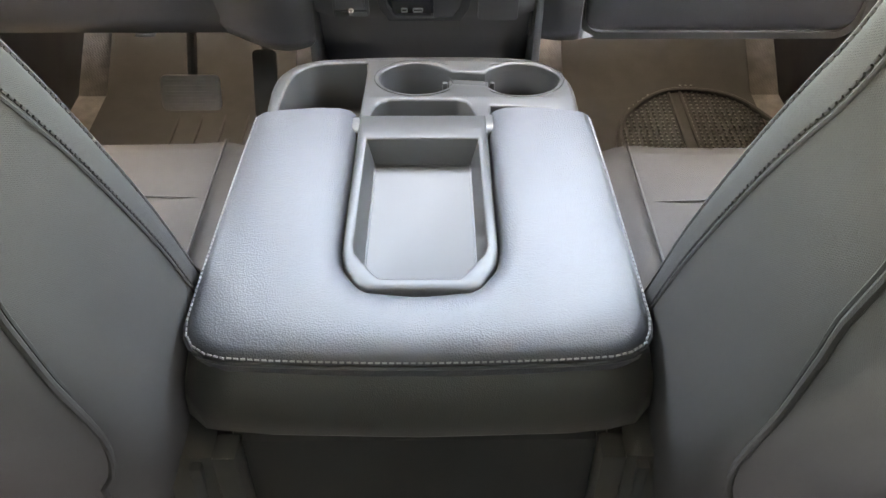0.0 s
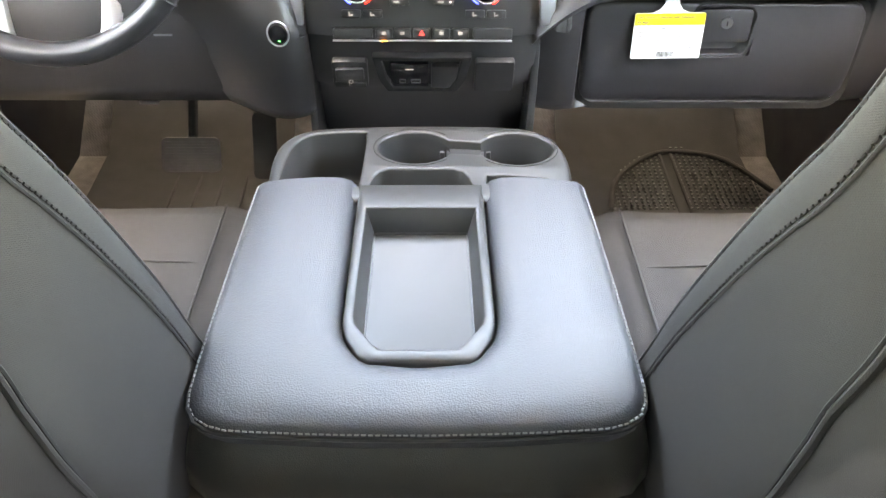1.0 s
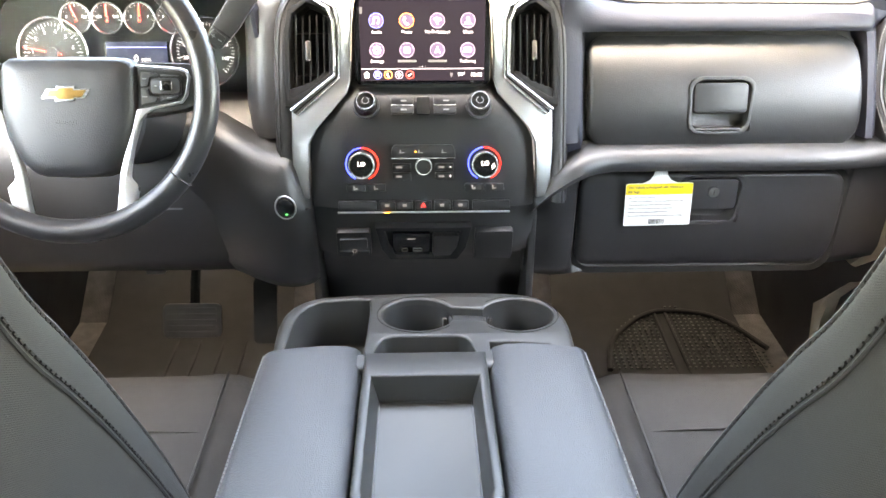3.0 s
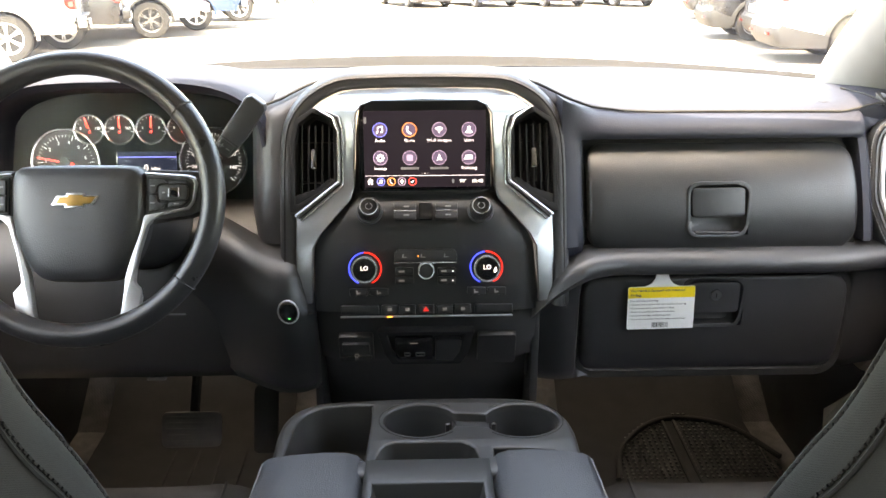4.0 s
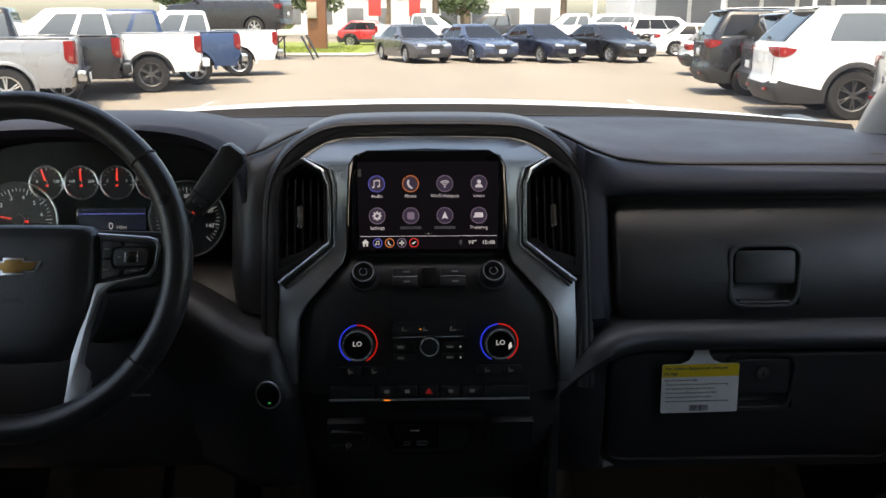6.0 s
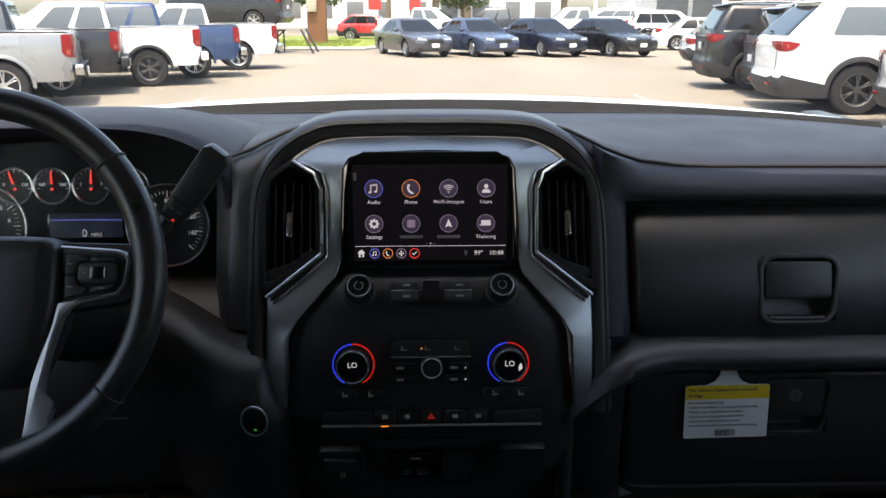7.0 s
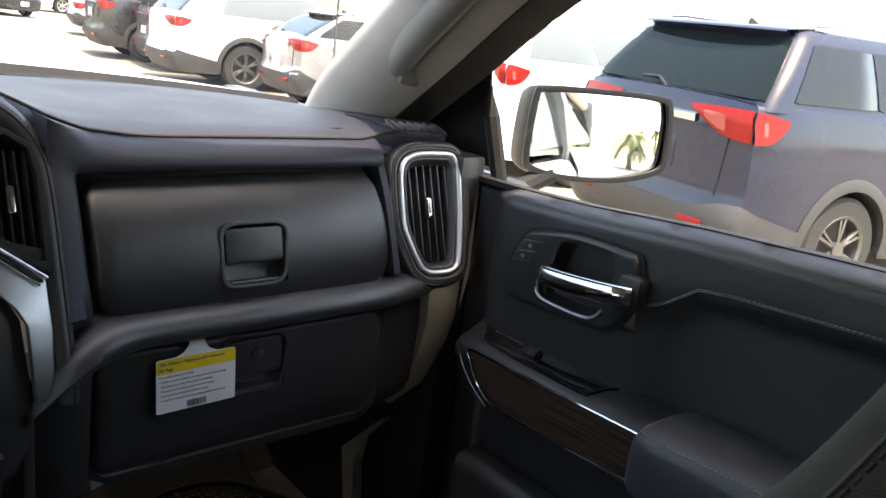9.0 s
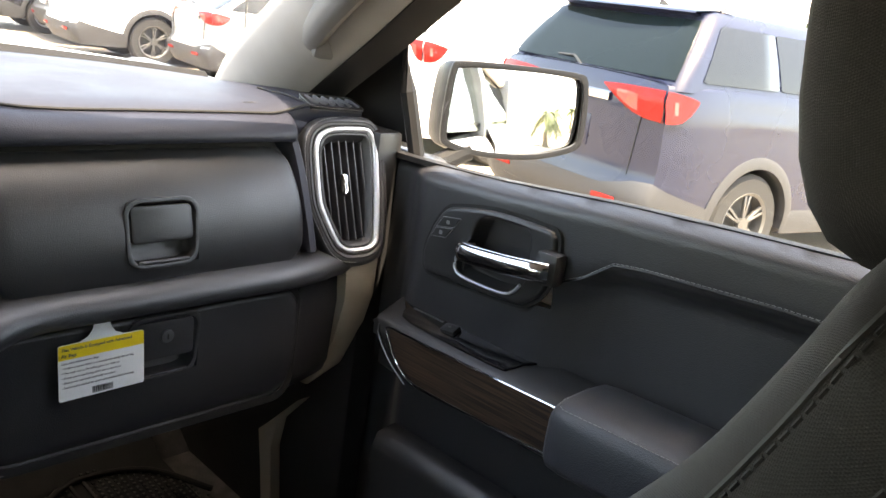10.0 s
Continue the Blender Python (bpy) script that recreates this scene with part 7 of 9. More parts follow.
# ---------------------------------------------------------------- hang tag on the glove box
def build_tag():
    t = thing("warning_tag", "white and yellow air bag warning tag hanging on the glove box", "tag")
    YEL = material("yellow_tag_print", (0.78, 0.56, 0.02), 0.6, mottle=0.05, mottle_size=0.02)
    PAPER = material("white_tag_card", (0.74, 0.75, 0.75), 0.6, mottle=0.04, mottle_size=0.03)
    INK = material("grey_print_ink", (0.08, 0.08, 0.08), 0.7)
    m = face_m((0.3530, -0.0262, 1.2425), (1, 0.01, 0.012), (0, 0.06, 1))
    poly = [(-0.0505, -0.0335), (-0.049, -0.035), (0.049, -0.035), (0.0505, -0.0335), (0.0505, 0.0305), (0.048, 0.032), (0.026, 0.0325), (0.016, 0.037), (0.0105, 0.045), (0.0085, 0.056), (0.0085, 0.068),
            (-0.0085, 0.068), (-0.0085, 0.056), (-0.0105, 0.045), (-0.016, 0.037), (-0.026, 0.0325), (-0.048, 0.032), (-0.0505, 0.0305)]
    part("card", prism(poly, 0.0009, 0, m), PAPER, t)
    up = m @ Matrix.Translation((0, 0, 0.0010))
    part("yellow_band", prism([(-0.0502, 0.0145), (0.0502, 0.0145), (0.0502, 0.0303), (0.048, 0.0316), (-0.048, 0.0316), (-0.0502, 0.0303)], 0.0002, 0, up), YEL, t, "yellow printed band")
    up2 = up @ Matrix.Translation((0, 0, 0.0003))
    writing("heading", "This Vehicle is Equipped with Advanced", 0.0051, INK, up2 @ Matrix.Translation((-0.047, 0.0262, 0)), t, "LEFT", 0.0001)
    writing("heading", "Air Bags", 0.0051, INK, up2 @ Matrix.Translation((-0.047, 0.0192, 0)), t, "LEFT", 0.0001)
    lines = ("Even with Advanced Air Bags", "• Children can be killed or seriously injured by the air bag", "• The back seat is the safest place for children", "• Never put a rear-facing child seat in the front",
             "• Always use seat belts and child restraints", "• See owner's manual for more information about air bags")
    for i, l_ in enumerate(lines):
        writing("tag_text", l_, 0.0036, INK, up2 @ Matrix.Translation((-0.047, 0.0102 - i * 0.0058, 0)), t, "LEFT")
    bm = bmesh.new()
    random.seed(5)
    x = -0.012
    while x < 0.012:
        w = random.choice((0.0004, 0.0008, 0.0012))
        bmesh.ops.create_cube(bm, size=1, matrix=up2 @ Matrix.Translation((x, -0.0285, 0)) @ Matrix.Diagonal((w, 0.008, 0.0002, 1)))
        x += w + random.choice((0.0005, 0.0008))
    tagged(part("bar_marks", bm, INK, t), kind="stuff")


# ---------------------------------------------------------------- footwells
PEDAL = material("worn_pedal_rubber", (0.13, 0.125, 0.12), 0.65, mottle=0.15, mottle_size=0.03)


def build_footwells():
    for s in (-1, 1):
        solid("kick_panel", box((s * 0.815, 0.42, 1.10), (0.05, 0.80, 0.80), 0.01), PLASTIC, "dark plastic kick panel beside the footwell", "kick panel", kind="structure")
        if s > 0:
            rows = [[(0.762, y0, z0), (0.758, (y0 + y1) / 2, (z0 + z1) / 2), (0.762, y1, z1)] for y0, z0, y1, z1 in ((0.105, 1.028, 0.109, 1.025), (0.163, 0.962, 0.185, 0.948), (0.175, 0.900, 0.214, 0.920), (0.168, 0.850, 0.200, 0.850), (0.158, 0.780, 0.188, 0.780))]
            solid("kick_trim", sheet(rows, (0.02, 0, 0)), BEIGE, "beige trim strip in the passenger footwell", "trim", kind="structure", smooth=60)
        solid("door_sill", box((s * 0.83, -0.35, 0.735), (0.08, 0.85, 0.05), 0.01), PLASTIC, "dark plastic door sill", "sill", kind="structure")
    mat = thing("floor_mat", "black rubber floor mat with dotted relief", "floor mat", group="floor mats")
    rows = [[(0.30 + 0.42 * u, y, z + 0.008) for u in np.linspace(0, 1, 9)] for y, z in ((-0.05, 0.72), (0.30, 0.722), (0.47, 0.733), (0.62, 0.845))]
    part("mat_sheet", sheet(rows, (0, 0, -0.006)), RUBBER, mat)
    bm = bmesh.new()
    for i in range(28):
        for j in range(18):
            x, y = 0.40 + i * 0.0125, 0.27 + j * 0.0125
            if (i in (11, 12)) or (x - 0.57) ** 2 / 0.030 + (y - 0.27) ** 2 / 0.046 > 1:
                continue
            z = 0.7315 + float(np.interp(y, (0.30, 0.47, 0.62), (0.0, 0.011, 0.123)))
            bmesh.ops.create_cube(bm, size=1, matrix=Matrix.Translation((x, y, z)) @ Matrix.Diagonal((0.005, 0.005, 0.003, 1)))
    tagged(part("dots", bm, material("worn_rubber_dots", (0.16, 0.17, 0.16), 0.7, mottle=0.3, mottle_size=0.02), mat, "small raised grey dots"), kind="stuff")
    for x in (0.535, 0.56):
        part("rib", box((x, 0.36, 0.735), (0.006, 0.22, 0.008), 0.002, pose(0, 0, 0, 4, 0, 0)), RUBBER, mat)
    rim = smooth_path([(0.39, 0.26, 0.734), (0.42, 0.37, 0.737), (0.50, 0.455, 0.744), (0.58, 0.475, 0.746), (0.68, 0.44, 0.744), (0.75, 0.33, 0.736)], 5)
    part("rim", tube(rim, 0.006, 8), RUBBER, mat)
    copy = thing("floor_mat", "plain black rubber floor mat under the pedals", "floor mat", group="floor mats")
    rows = [[(-0.72 + 0.42 * u, y, z + 0.008) for u in np.linspace(0, 1, 9)] for y, z in ((-0.05, 0.72), (0.30, 0.722), (0.47, 0.733), (0.62, 0.845))]
    part("mat_sheet", sheet(rows, (0, 0, -0.006)), RUBBER, copy)
    for i in range(4):
        part("rib", box((-0.54 + i * 0.05, 0.25, 0.733), (0.006, 0.36, 0.006), 0.002), RUBBER, copy)
    p = thing("brake_pedal", "wide black rubber brake pedal with ribs", "pedal")
    m = face_m((-0.472, 0.30, 0.845), (1, 0, 0), (0, 0.45, 1))
    part("pad", prism(rrect(0.118, 0.070, 0.012, 4), 0.012, 0.003, m), PEDAL, p)
    for i in range(5):
        part("rib", box((0, 0, 0), (0.100, 0.006, 0.002), 0.0009, m @ Matrix.Translation((0, -0.024 + i * 0.012, 0.0122))), PEDAL, p)
    part("arm", tube([(-0.472, 0.315, 0.855), (-0.475, 0.42, 0.98), (-0.475, 0.45, 1.15)], 0.010, 8), DARKPLASTIC, p)
    g = thing("accelerator_pedal", "narrow black accelerator pedal", "pedal")
    m = face_m((-0.335, 0.36, 0.83), (1, 0, 0), (0, 0.5, 1))
    part("pad", prism(rrect(0.05, 0.14, 0.012, 4), 0.010, 0.003, m), RUBBER, g)
    part("arm", tube([(-0.335, 0.39, 0.89), (-0.335, 0.46, 1.0), (-0.335, 0.48, 1.12)], 0.008, 8), DARKPLASTIC, g)


build_screen()
build_controls()
build_cluster()
build_tag()
build_footwells()


# ---------------------------------------------------------------- vehicles outside
TINT = material("dark_tinted_glass", (0.010, 0.011, 0.012), 0.05, spec=0.30)
DEEPTINT = material("deep_teal_tinted_glass", (0.006, 0.010, 0.011), 0.05, spec=0.13)
# tinted panes whose pale base colour stands in for the sky's reflection
SKYTINT = material("sky_reflection_tinted_glass", (0.095, 0.110, 0.120), 0.06, spec=0.4)
TYRE = material("dusty_tyre_rubber", (0.016, 0.0155, 0.015), 0.85, grain=0.4, grain_size=0.01, mottle=0.3, mottle_size=0.06)
RIM = material("cast_alloy_rim", (0.55, 0.55, 0.56), 0.3, 0.9)
DARKRIM = material("dark_alloy_rim", (0.10, 0.098, 0.095), 0.35, 0.5)
TAIL = material("red_tail_lamp", (0.20, 0.010, 0.008), 0.18, spec=0.16, coat=0.05)
TAILCLEAR = material("pale_lamp_lens", (0.26, 0.055, 0.045), 0.15, spec=0.3, coat=0.1)
HEAD = material("clear_head_lamp", (0.34, 0.36, 0.38), 0.10, coat=0.6)
CLAD = material("dark_cladding_plastic", (0.02, 0.02, 0.02), 0.6, grain=0.3, grain_size=0.01, mottle=0.15, mottle_size=0.2)
CLADGREY = material("grey_cladding_plastic", (0.026, 0.026, 0.0275), 0.6, grain=0.3, grain_size=0.01, mottle=0.15, mottle_size=0.2)
PLATE = material("pale_number_plate", (0.7, 0.7, 0.68), 0.5)


def paint(name, c, metal=0.0, coat=0.7, spec=0.5):
    return material(name, c, 0.28, metal, spec=spec, mottle=0.04, mottle_size=0.6, coat=coat, rough_var=0.03)


PAINTS = {"white": paint("white_paint", (0.80, 0.80, 0.79)), "silver": paint("silver_paint", (0.26, 0.26, 0.265), 0.4), "black": paint("black_paint", (0.010, 0.010, 0.012), 0.0, 0.3),
          "blue": paint("deep_blue_paint", (0.016, 0.042, 0.11), 0.0, 0.35), "slate": paint("slate_blue_paint", (0.0098, 0.0125, 0.0275), 0.0, 0.30, 0.30), "grey": paint("dark_grey_paint", (0.06, 0.06, 0.07), 0.2),
          "red": paint("red_paint", (0.45, 0.03, 0.03)), "steel": paint("steel_blue_paint", (0.045, 0.062, 0.11), 0.2, 0.4)}
WHEELS = {}


def wheel_meshes(r, w, dark):
    """Tyre, rim and spokes of a wheel, axle along local x; shared between all wheels of that size."""
    key = (round(r, 3), dark)
    if key in WHEELS:
        return WHEELS[key]
    prof = [(-w / 2, r * 0.66), (-w / 2, r * 0.93), (-w / 2 + 0.03, r), (w / 2 - 0.03, r), (w / 2, r * 0.93), (w / 2, r * 0.66)]
    n = 28
    tyre = loft([[(x, q * math.cos(a), q * math.sin(a)) for x, q in prof] for a in np.linspace(0, 2 * math.pi, n + 1)], closed=True, caps=False)
    bmesh.ops.remove_doubles(tyre, verts=tyre.verts, dist=1e-5)
    prof = [(-w / 2 + 0.005, r * 0.67), (-w / 2 - 0.004, r * 0.66), (-w / 2 + 0.01, r * 0.60), (0.02, r * 0.58), (w / 2 - 0.01, r * 0.60), (w / 2 + 0.004, r * 0.66), (w / 2 - 0.005, r * 0.67)]
    rim = loft([[(x, q * math.cos(a), q * math.sin(a)) for x, q in prof] for a in np.linspace(0, 2 * math.pi, n + 1)], closed=False)
    spokes = []
    for sx in (-1, 1):
        for i in range(6):
            for o in (-0.11, 0.11):
                a = 2 * math.pi * i / 6
                b = box((0, 0, 0), (0.030, r * 0.055, r * 0.52), 0.004, Matrix.Translation((sx * (w / 2 - 0.025), 0, 0)) @ Matrix.Rotation(a + o, 4, "X") @ Matrix.Translation((0, 0, r * 0.36)), seg=1)
                spokes.append(b)
        spokes.append(cyl(r * 0.15, 0.04, Matrix.Translation((sx * (w / 2 - 0.02), 0, 0)) @ Matrix.Rotation(math.pi / 2, 4, "Y"), n=16))
    disc = cyl(r * 0.57, 0.05, Matrix.Rotation(math.pi / 2, 4, "Y"), n=24)
    mt = DARKRIM if dark else RIM
    WHEELS[key] = (mesh_of("tyre", tyre, TYRE, 40), mesh_of("rim", rim, mt, 40), mesh_of("spokes", merge(spokes), mt, 40), mesh_of("brake_disc", disc, CLAD, 40))
    return WHEELS[key]


def vehicle(name, label, category, color, at, heading, spec, lamp="rear", dark_rim=False, group=""):
    """A parked road vehicle. Local y runs forward from the rear bumper at y=0; at: the near rear wheel's foot."""
    L, W, H, R = spec["L"], spec["W"], spec["H"], spec["R"]
    ar, af = spec["ar"], spec["af"]
    hw = W / 2
    body_mat = PAINTS[color]
    v = thing(name, label, category, group=group)
    kind = spec["kind"]
    low, belt = spec["low"], spec["belt"]
    ra = R + 0.07
    if kind == "pickup":
        ty, tz_ = (0, 1.9, 2.02, L - 1.95, L - 1.75, L - 0.6, L - 0.15, L), (1.345, 1.355, belt, belt, 1.27, 1.23, 1.17, 1.08)
        rz, ry = (low, 0.62, 0.66, 0.75, 1.28, 1.345), (0.12, 0.10, 0.05, 0.03, 0.03, 0.07)
    elif kind == "suv":
        ty, tz_ = (0, 0.4, L - 1.8, L - 1.55, L - 0.5, L - 0.15, L), (belt, belt + 0.02, belt, belt - 0.03, belt - 0.10, belt - 0.19, belt - 0.28)
        rz, ry = (low, low + 0.10, low + 0.24, low + 0.33, low + 0.38, belt - 0.10, belt), (0.13, 0.03, -0.01, 0.0, 0.05, 0.045, 0.09)
    else:
        ty, tz_ = (0, 0.25, 0.8, L - 1.65, L - 1.3, L - 0.5, L - 0.15, L), (0.90, belt + 0.02, belt, belt - 0.02, belt - 0.06, belt - 0.16, belt - 0.23, belt - 0.32)
        rz, ry = (low, 0.36, 0.55, 0.72, 0.90), (0.12, 0.02, 0.0, 0.02, 0.09)
    fz, fy = (low, low + 0.12, 0.55, 0.75, 1.2), (0.14, 0.02, 0.0, 0.05, 0.16)

    def top_of(y):
        return float(np.interp(y, ty, tz_))

    def foot_of(y):
        z = low
        for a in (ar, af):
            if abs(y - a) < ra:
                z = max(z, R + math.sqrt(ra * ra - (y - a) ** 2) * 0.98)
        return z

    def side_x(y, z):
        """Half the width of the body at that place: fullest at the hip, drawn in to sill and shoulder and towards the ends."""
        t = top_of(y)
        hi, lo = max(0.0, (z - 0.78) / max(0.2, t - 0.78)), max(0.0, (0.60 - z) / 0.40)
        ends = 0.07 * max(0.0, 1 - y / 0.55) ** 2 + 0.16 * max(0.0, 1 - (L - y) / 1.0) ** 2
        crease = 0.010 * math.exp(-((z - (0.62 * t + 0.30)) / 0.035) ** 2)
        return hw * (1 - 0.06 * hi ** 2.2 - 0.045 * lo ** 1.5) - ends + crease

    def end_y(y, x, z):
        """Shift along the car near its ends: the bow and profile of tail and nose."""
        b = max(0.0, 1 - y / 0.5) ** 2
        f = max(0.0, 1 - (L - y) / 0.6) ** 2
        q = min(1.0, abs(x) / hw)
        return b * (float(np.interp(z, rz, ry)) + 0.11 * q ** 4 - 0.03) - f * (float(np.interp(z, fz, fy)) + 0.20 * q ** 3 - 0.03)
    ys = set(np.linspace(0, L, 34))
    for a in (ar, af):
        ys |= {a + ra * math.cos(t) for t in np.linspace(0, math.pi, 17)} | {a - ra - 0.002, a + ra + 0.002}
    ys = sorted(y for y in ys if 0 <= y <= L)
    nz = 12

    def section(y):
        t, b = top_of(y), foot_of(y)
        half = []
        for k in range(nz):
            q = k / (nz - 1)
            z = b + (t - 0.045 - b) * q
            half.append((side_x(y, z), z))
        sx_ = half[-1][0]
        half += [(sx_ - 0.012, t - 0.018), (sx_ - 0.045, t - 0.002), (sx_ - 0.12, t + 0.006), (sx_ * 0.55, t + 0.018), (0.0, t + 0.022)]
        pts = [(-x, z) for x, z in half] + [(x, z) for x, z in half[-2::-1]]
        return [(x, y + end_y(y, x, z), z) for x, z in pts]
    secs = [section(y) for y in ys]
    bm = loft(secs, closed=False)

    def cap(y):
        """The tail or nose: rows of points between the two sides of the end section."""
        t, b = top_of(y), foot_of(y)
        rows = []
        for k in range(nz):
            z = b + (t - 0.045 - b) * k / (nz - 1)
            w = side_x(y, z)
            rows.append([(w * u, y + end_y(y, w * u, z), z) for u in np.linspace(-1, 1, 15)])
        w = side_x(y, t - 0.045)
        rows.append([(u * (w - 0.03), y + end_y(y, w * u, t), t - 0.004 + 0.02 * (1 - u * u)) for u in np.linspace(-1, 1, 15)])
        return loft(rows, closed=False)
    part("body", merge([bm, cap(0.0), cap(L)]), body_mat, v, smooth=40)
    part("underbody", box((0, L / 2, low + 0.15), (W - 0.34, L - 0.5, 0.30), 0.02), CLAD, v)
    for a in (ar, af):
        for sx in (-1, 1):
            arc = [(a + (ra - 0.004) * math.cos(t), R + (ra - 0.004) * math.sin(t)) for t in np.linspace(0, math.pi, 15)]
            part("wheel_well", loft([[(sx * (hw - 0.03), *p) for p in arc], [(sx * (hw - 0.36), *p) for p in arc]], closed=False), CLAD, v)
    # cabin: rings with rounded corners, drawn in towards the roof
    g0, g1, r0, r1 = spec["cab"]          # rear and front foot, rear and front of the roof
    wb, tumble = hw - 0.065, spec.get("tumble", 0.20)
    zb = belt - 0.04

    def cab_w(t):
        return wb - tumble * 0.9 * t ** 1.5

    def cab_y(t):
        return g0 + (r0 - g0) * t ** 1.15, g1 + (r1 - g1) * t ** 0.95

    def cab_z(t):
        return zb + (H - 0.055 - zb) * t

    def plan(w, ya, yb, z, rc):
        out_ = []
        for sx, yc, a0 in ((1, yb, 0), (-1, yb, 90), (-1, ya, 180), (1, ya, 270)):
            for k in range(6):
                a = radians(a0 + 18 * k)
                yy = (yc - rc if yc == yb else yc + rc) + rc * math.sin(a)
                out_.append((sx * (w - rc) + rc * math.cos(a), yy, z))
        return out_
    rings = [plan(cab_w(t), *cab_y(t), cab_z(t), 0.13) for t in (0, 0.25, 0.5, 0.75, 0.92)]
    ya, yb = cab_y(1.0)
    for ins, dz, rc in ((0.012, -0.040, 0.13), (0.045, -0.018, 0.13), (0.11, -0.004, 0.12), (0.30, 0.006, 0.10), (0.50, 0.010, 0.06)):
        rings.append(plan(cab_w(1.0) - ins, ya + ins * 0.9, yb - ins * 1.3, H + dz, rc))
    part("cabin", loft(rings), body_mat, v, smooth=50)

    def pane(nm, rows, mat):
        bm_ = loft(rows, closed=False)
        made = bmesh.ops.extrude_face_region(bm_, geom=list(bm_.faces))
        mid = Vector((0, (g0 + g1) / 2, zb))
        for q in made["geom"]:
            if isinstance(q, bmesh.types.BMVert):
                q.co += (mid - q.co).normalized() * 0.03
        p_ = part(nm, bm_, mat, v, smooth=60)
        return p_
    gm = spec.get("glass", TINT)
    ts = (0.13, 0.35, 0.6, 0.80, 0.93)
    def corner(x, w):
        """How far the cabin's plan falls back at x, near its rounded corners."""
        o = max(0.0, abs(x) - (w - 0.13))
        return 0.13 - math.sqrt(max(0.0, 0.0169 - o * o))
    us = [math.copysign(abs(q) ** 0.8, q) for q in np.linspace(-1, 1, 17)]
    pane("rear_window", [[(u * (cab_w(t) - 0.060), cab_y(t)[0] - 0.014 + corner(u * (cab_w(t) - 0.060), cab_w(t)), cab_z(t)) for u in us] for t in ts], spec.get("rear_glass", gm))
    pane("windshield", [[(u * (cab_w(t) - 0.05), cab_y(t)[1] + 0.008 - corner(u * (cab_w(t) - 0.05), cab_w(t)), cab_z(t)) for u in us] for t in (0.08, 0.35, 0.6, 0.80, 0.94)], TINT)
    for sx in (-1, 1):
        for n_, (u0, u1) in enumerate(spec["panes"]):
            rows = []
            for t in (0.14, 0.16, 0.35, 0.6, 0.80, 0.885, 0.90):
                ya, yb = cab_y(t)
                pinch = 0.012 if t in (0.14, 0.90) else 0.0
                rows.append([(sx * (cab_w(t) + 0.006), ya + (yb - ya) * (u0 + pinch + (u1 - u0 - 2 * pinch) * q), cab_z(t)) for q in np.linspace(0, 1, 5)])
            pane("side_window", rows, gm)
    # wheels
    ms = wheel_meshes(R, 0.25 if kind != "sedan" else 0.21, dark_rim)
    for ay in (ar, af):
        for sx in (-1, 1):
            w = part_mesh("wheel", ms[0], v, (sx * (hw - 0.145), ay, R), "tyre on an alloy wheel")
            for nm, me in zip(("rim", "spokes", "brake_disc"), ms[1:]):
                part_mesh(nm, me, w, (0, 0, 0))

    def skin(pts, zs, lift):
        """Rows of points over the body's skin: pts in plan as ('r', x) on the tail or ('s', y) on the side; zs: low and high for each."""
        rows = []
        for q in np.linspace(0, 1, 5):
            row = []
            for (k_, a), (z0, z1) in zip(pts, zs):
                z = z0 + (z1 - z0) * q
                if k_ == "r":
                    x = a * side_x(0.0, z) / side_x(0.0, (z0 + z1) / 2)
                    row.append((x, end_y(0.0, x, z) - lift, z))
                else:
                    row.append((math.copysign(side_x(abs(a), z) + lift, a), abs(a) + end_y(abs(a), side_x(abs(a), z), z) - lift * max(0.0, 1 - abs(a) / 0.05), z))
            rows.append(row)
        return rows
    # cladding round the arches, along the sill and under the tail
    cm = CLADGREY if spec.get("clad") == "grey" else CLAD
    trim = cm if spec.get("clad") else CLAD if dark_rim else body_mat
    if spec.get("clad") or kind == "pickup":
        wide = 0.075 if spec.get("clad") else 0.05
        for ay in (ar, af):
            for sx in (-1, 1):
                th = np.linspace(-0.08, math.pi + 0.08, 19)
                bm = loft([[(sx * (side_x(ay + rr * math.cos(t), max(low, R + rr * math.sin(t))) + o), ay + rr * math.cos(t), R + rr * math.sin(t)) for t in th] for rr, o in ((ra - 0.012, -0.05), (ra - 0.012, 0.014), (ra + wide * 0.6, 0.016), (ra + wide, 0.008), (ra + wide + 0.004, -0.02))], closed=False)
                part("arch_trim", bm, trim, v, smooth=60)
    if spec.get("clad"):
        for sx in (-1, 1):
            part("sill_trim", loft([[(sx * (side_x(y, z) + o), y, z) for y in np.linspace(ar + ra, af - ra, 9)] for z, o in ((low - 0.02, -0.06), (low - 0.01, 0.012), (low + 0.15, 0.014), (low + 0.19, 0.002))], closed=False), cm, v, smooth=60)
        half = [("r", u * (hw - 0.08)) for u in np.linspace(0, 1, 8)]
        for sx in (-1, 1):
            pts = [(k_, a * sx) for k_, a in half] + [("s", sx * y) for y in np.linspace(0.05, ar - ra, 6)]
            hi = [low + 0.30] * 5 + [low + 0.33, low + 0.37, low + 0.38] + list(np.linspace(low + 0.36, low + 0.20, 6))
            part("bumper", loft(skin(pts, [(low - 0.02, h_) for h_ in hi], 0.012), closed=False), cm, v, "dark plastic rear bumper", smooth=60)
    elif kind == "pickup":
        part("bumper", box((0, -0.03, low + 0.20), (W - 0.12, 0.17, 0.20), 0.04, seg=3), CHROME if spec.get("chrome", True) else body_mat, v, "rear step bumper")
        part("bumper_step", box((0, -0.05, low + 0.295), (W * 0.55, 0.13, 0.02), 0.006), CLAD, v)
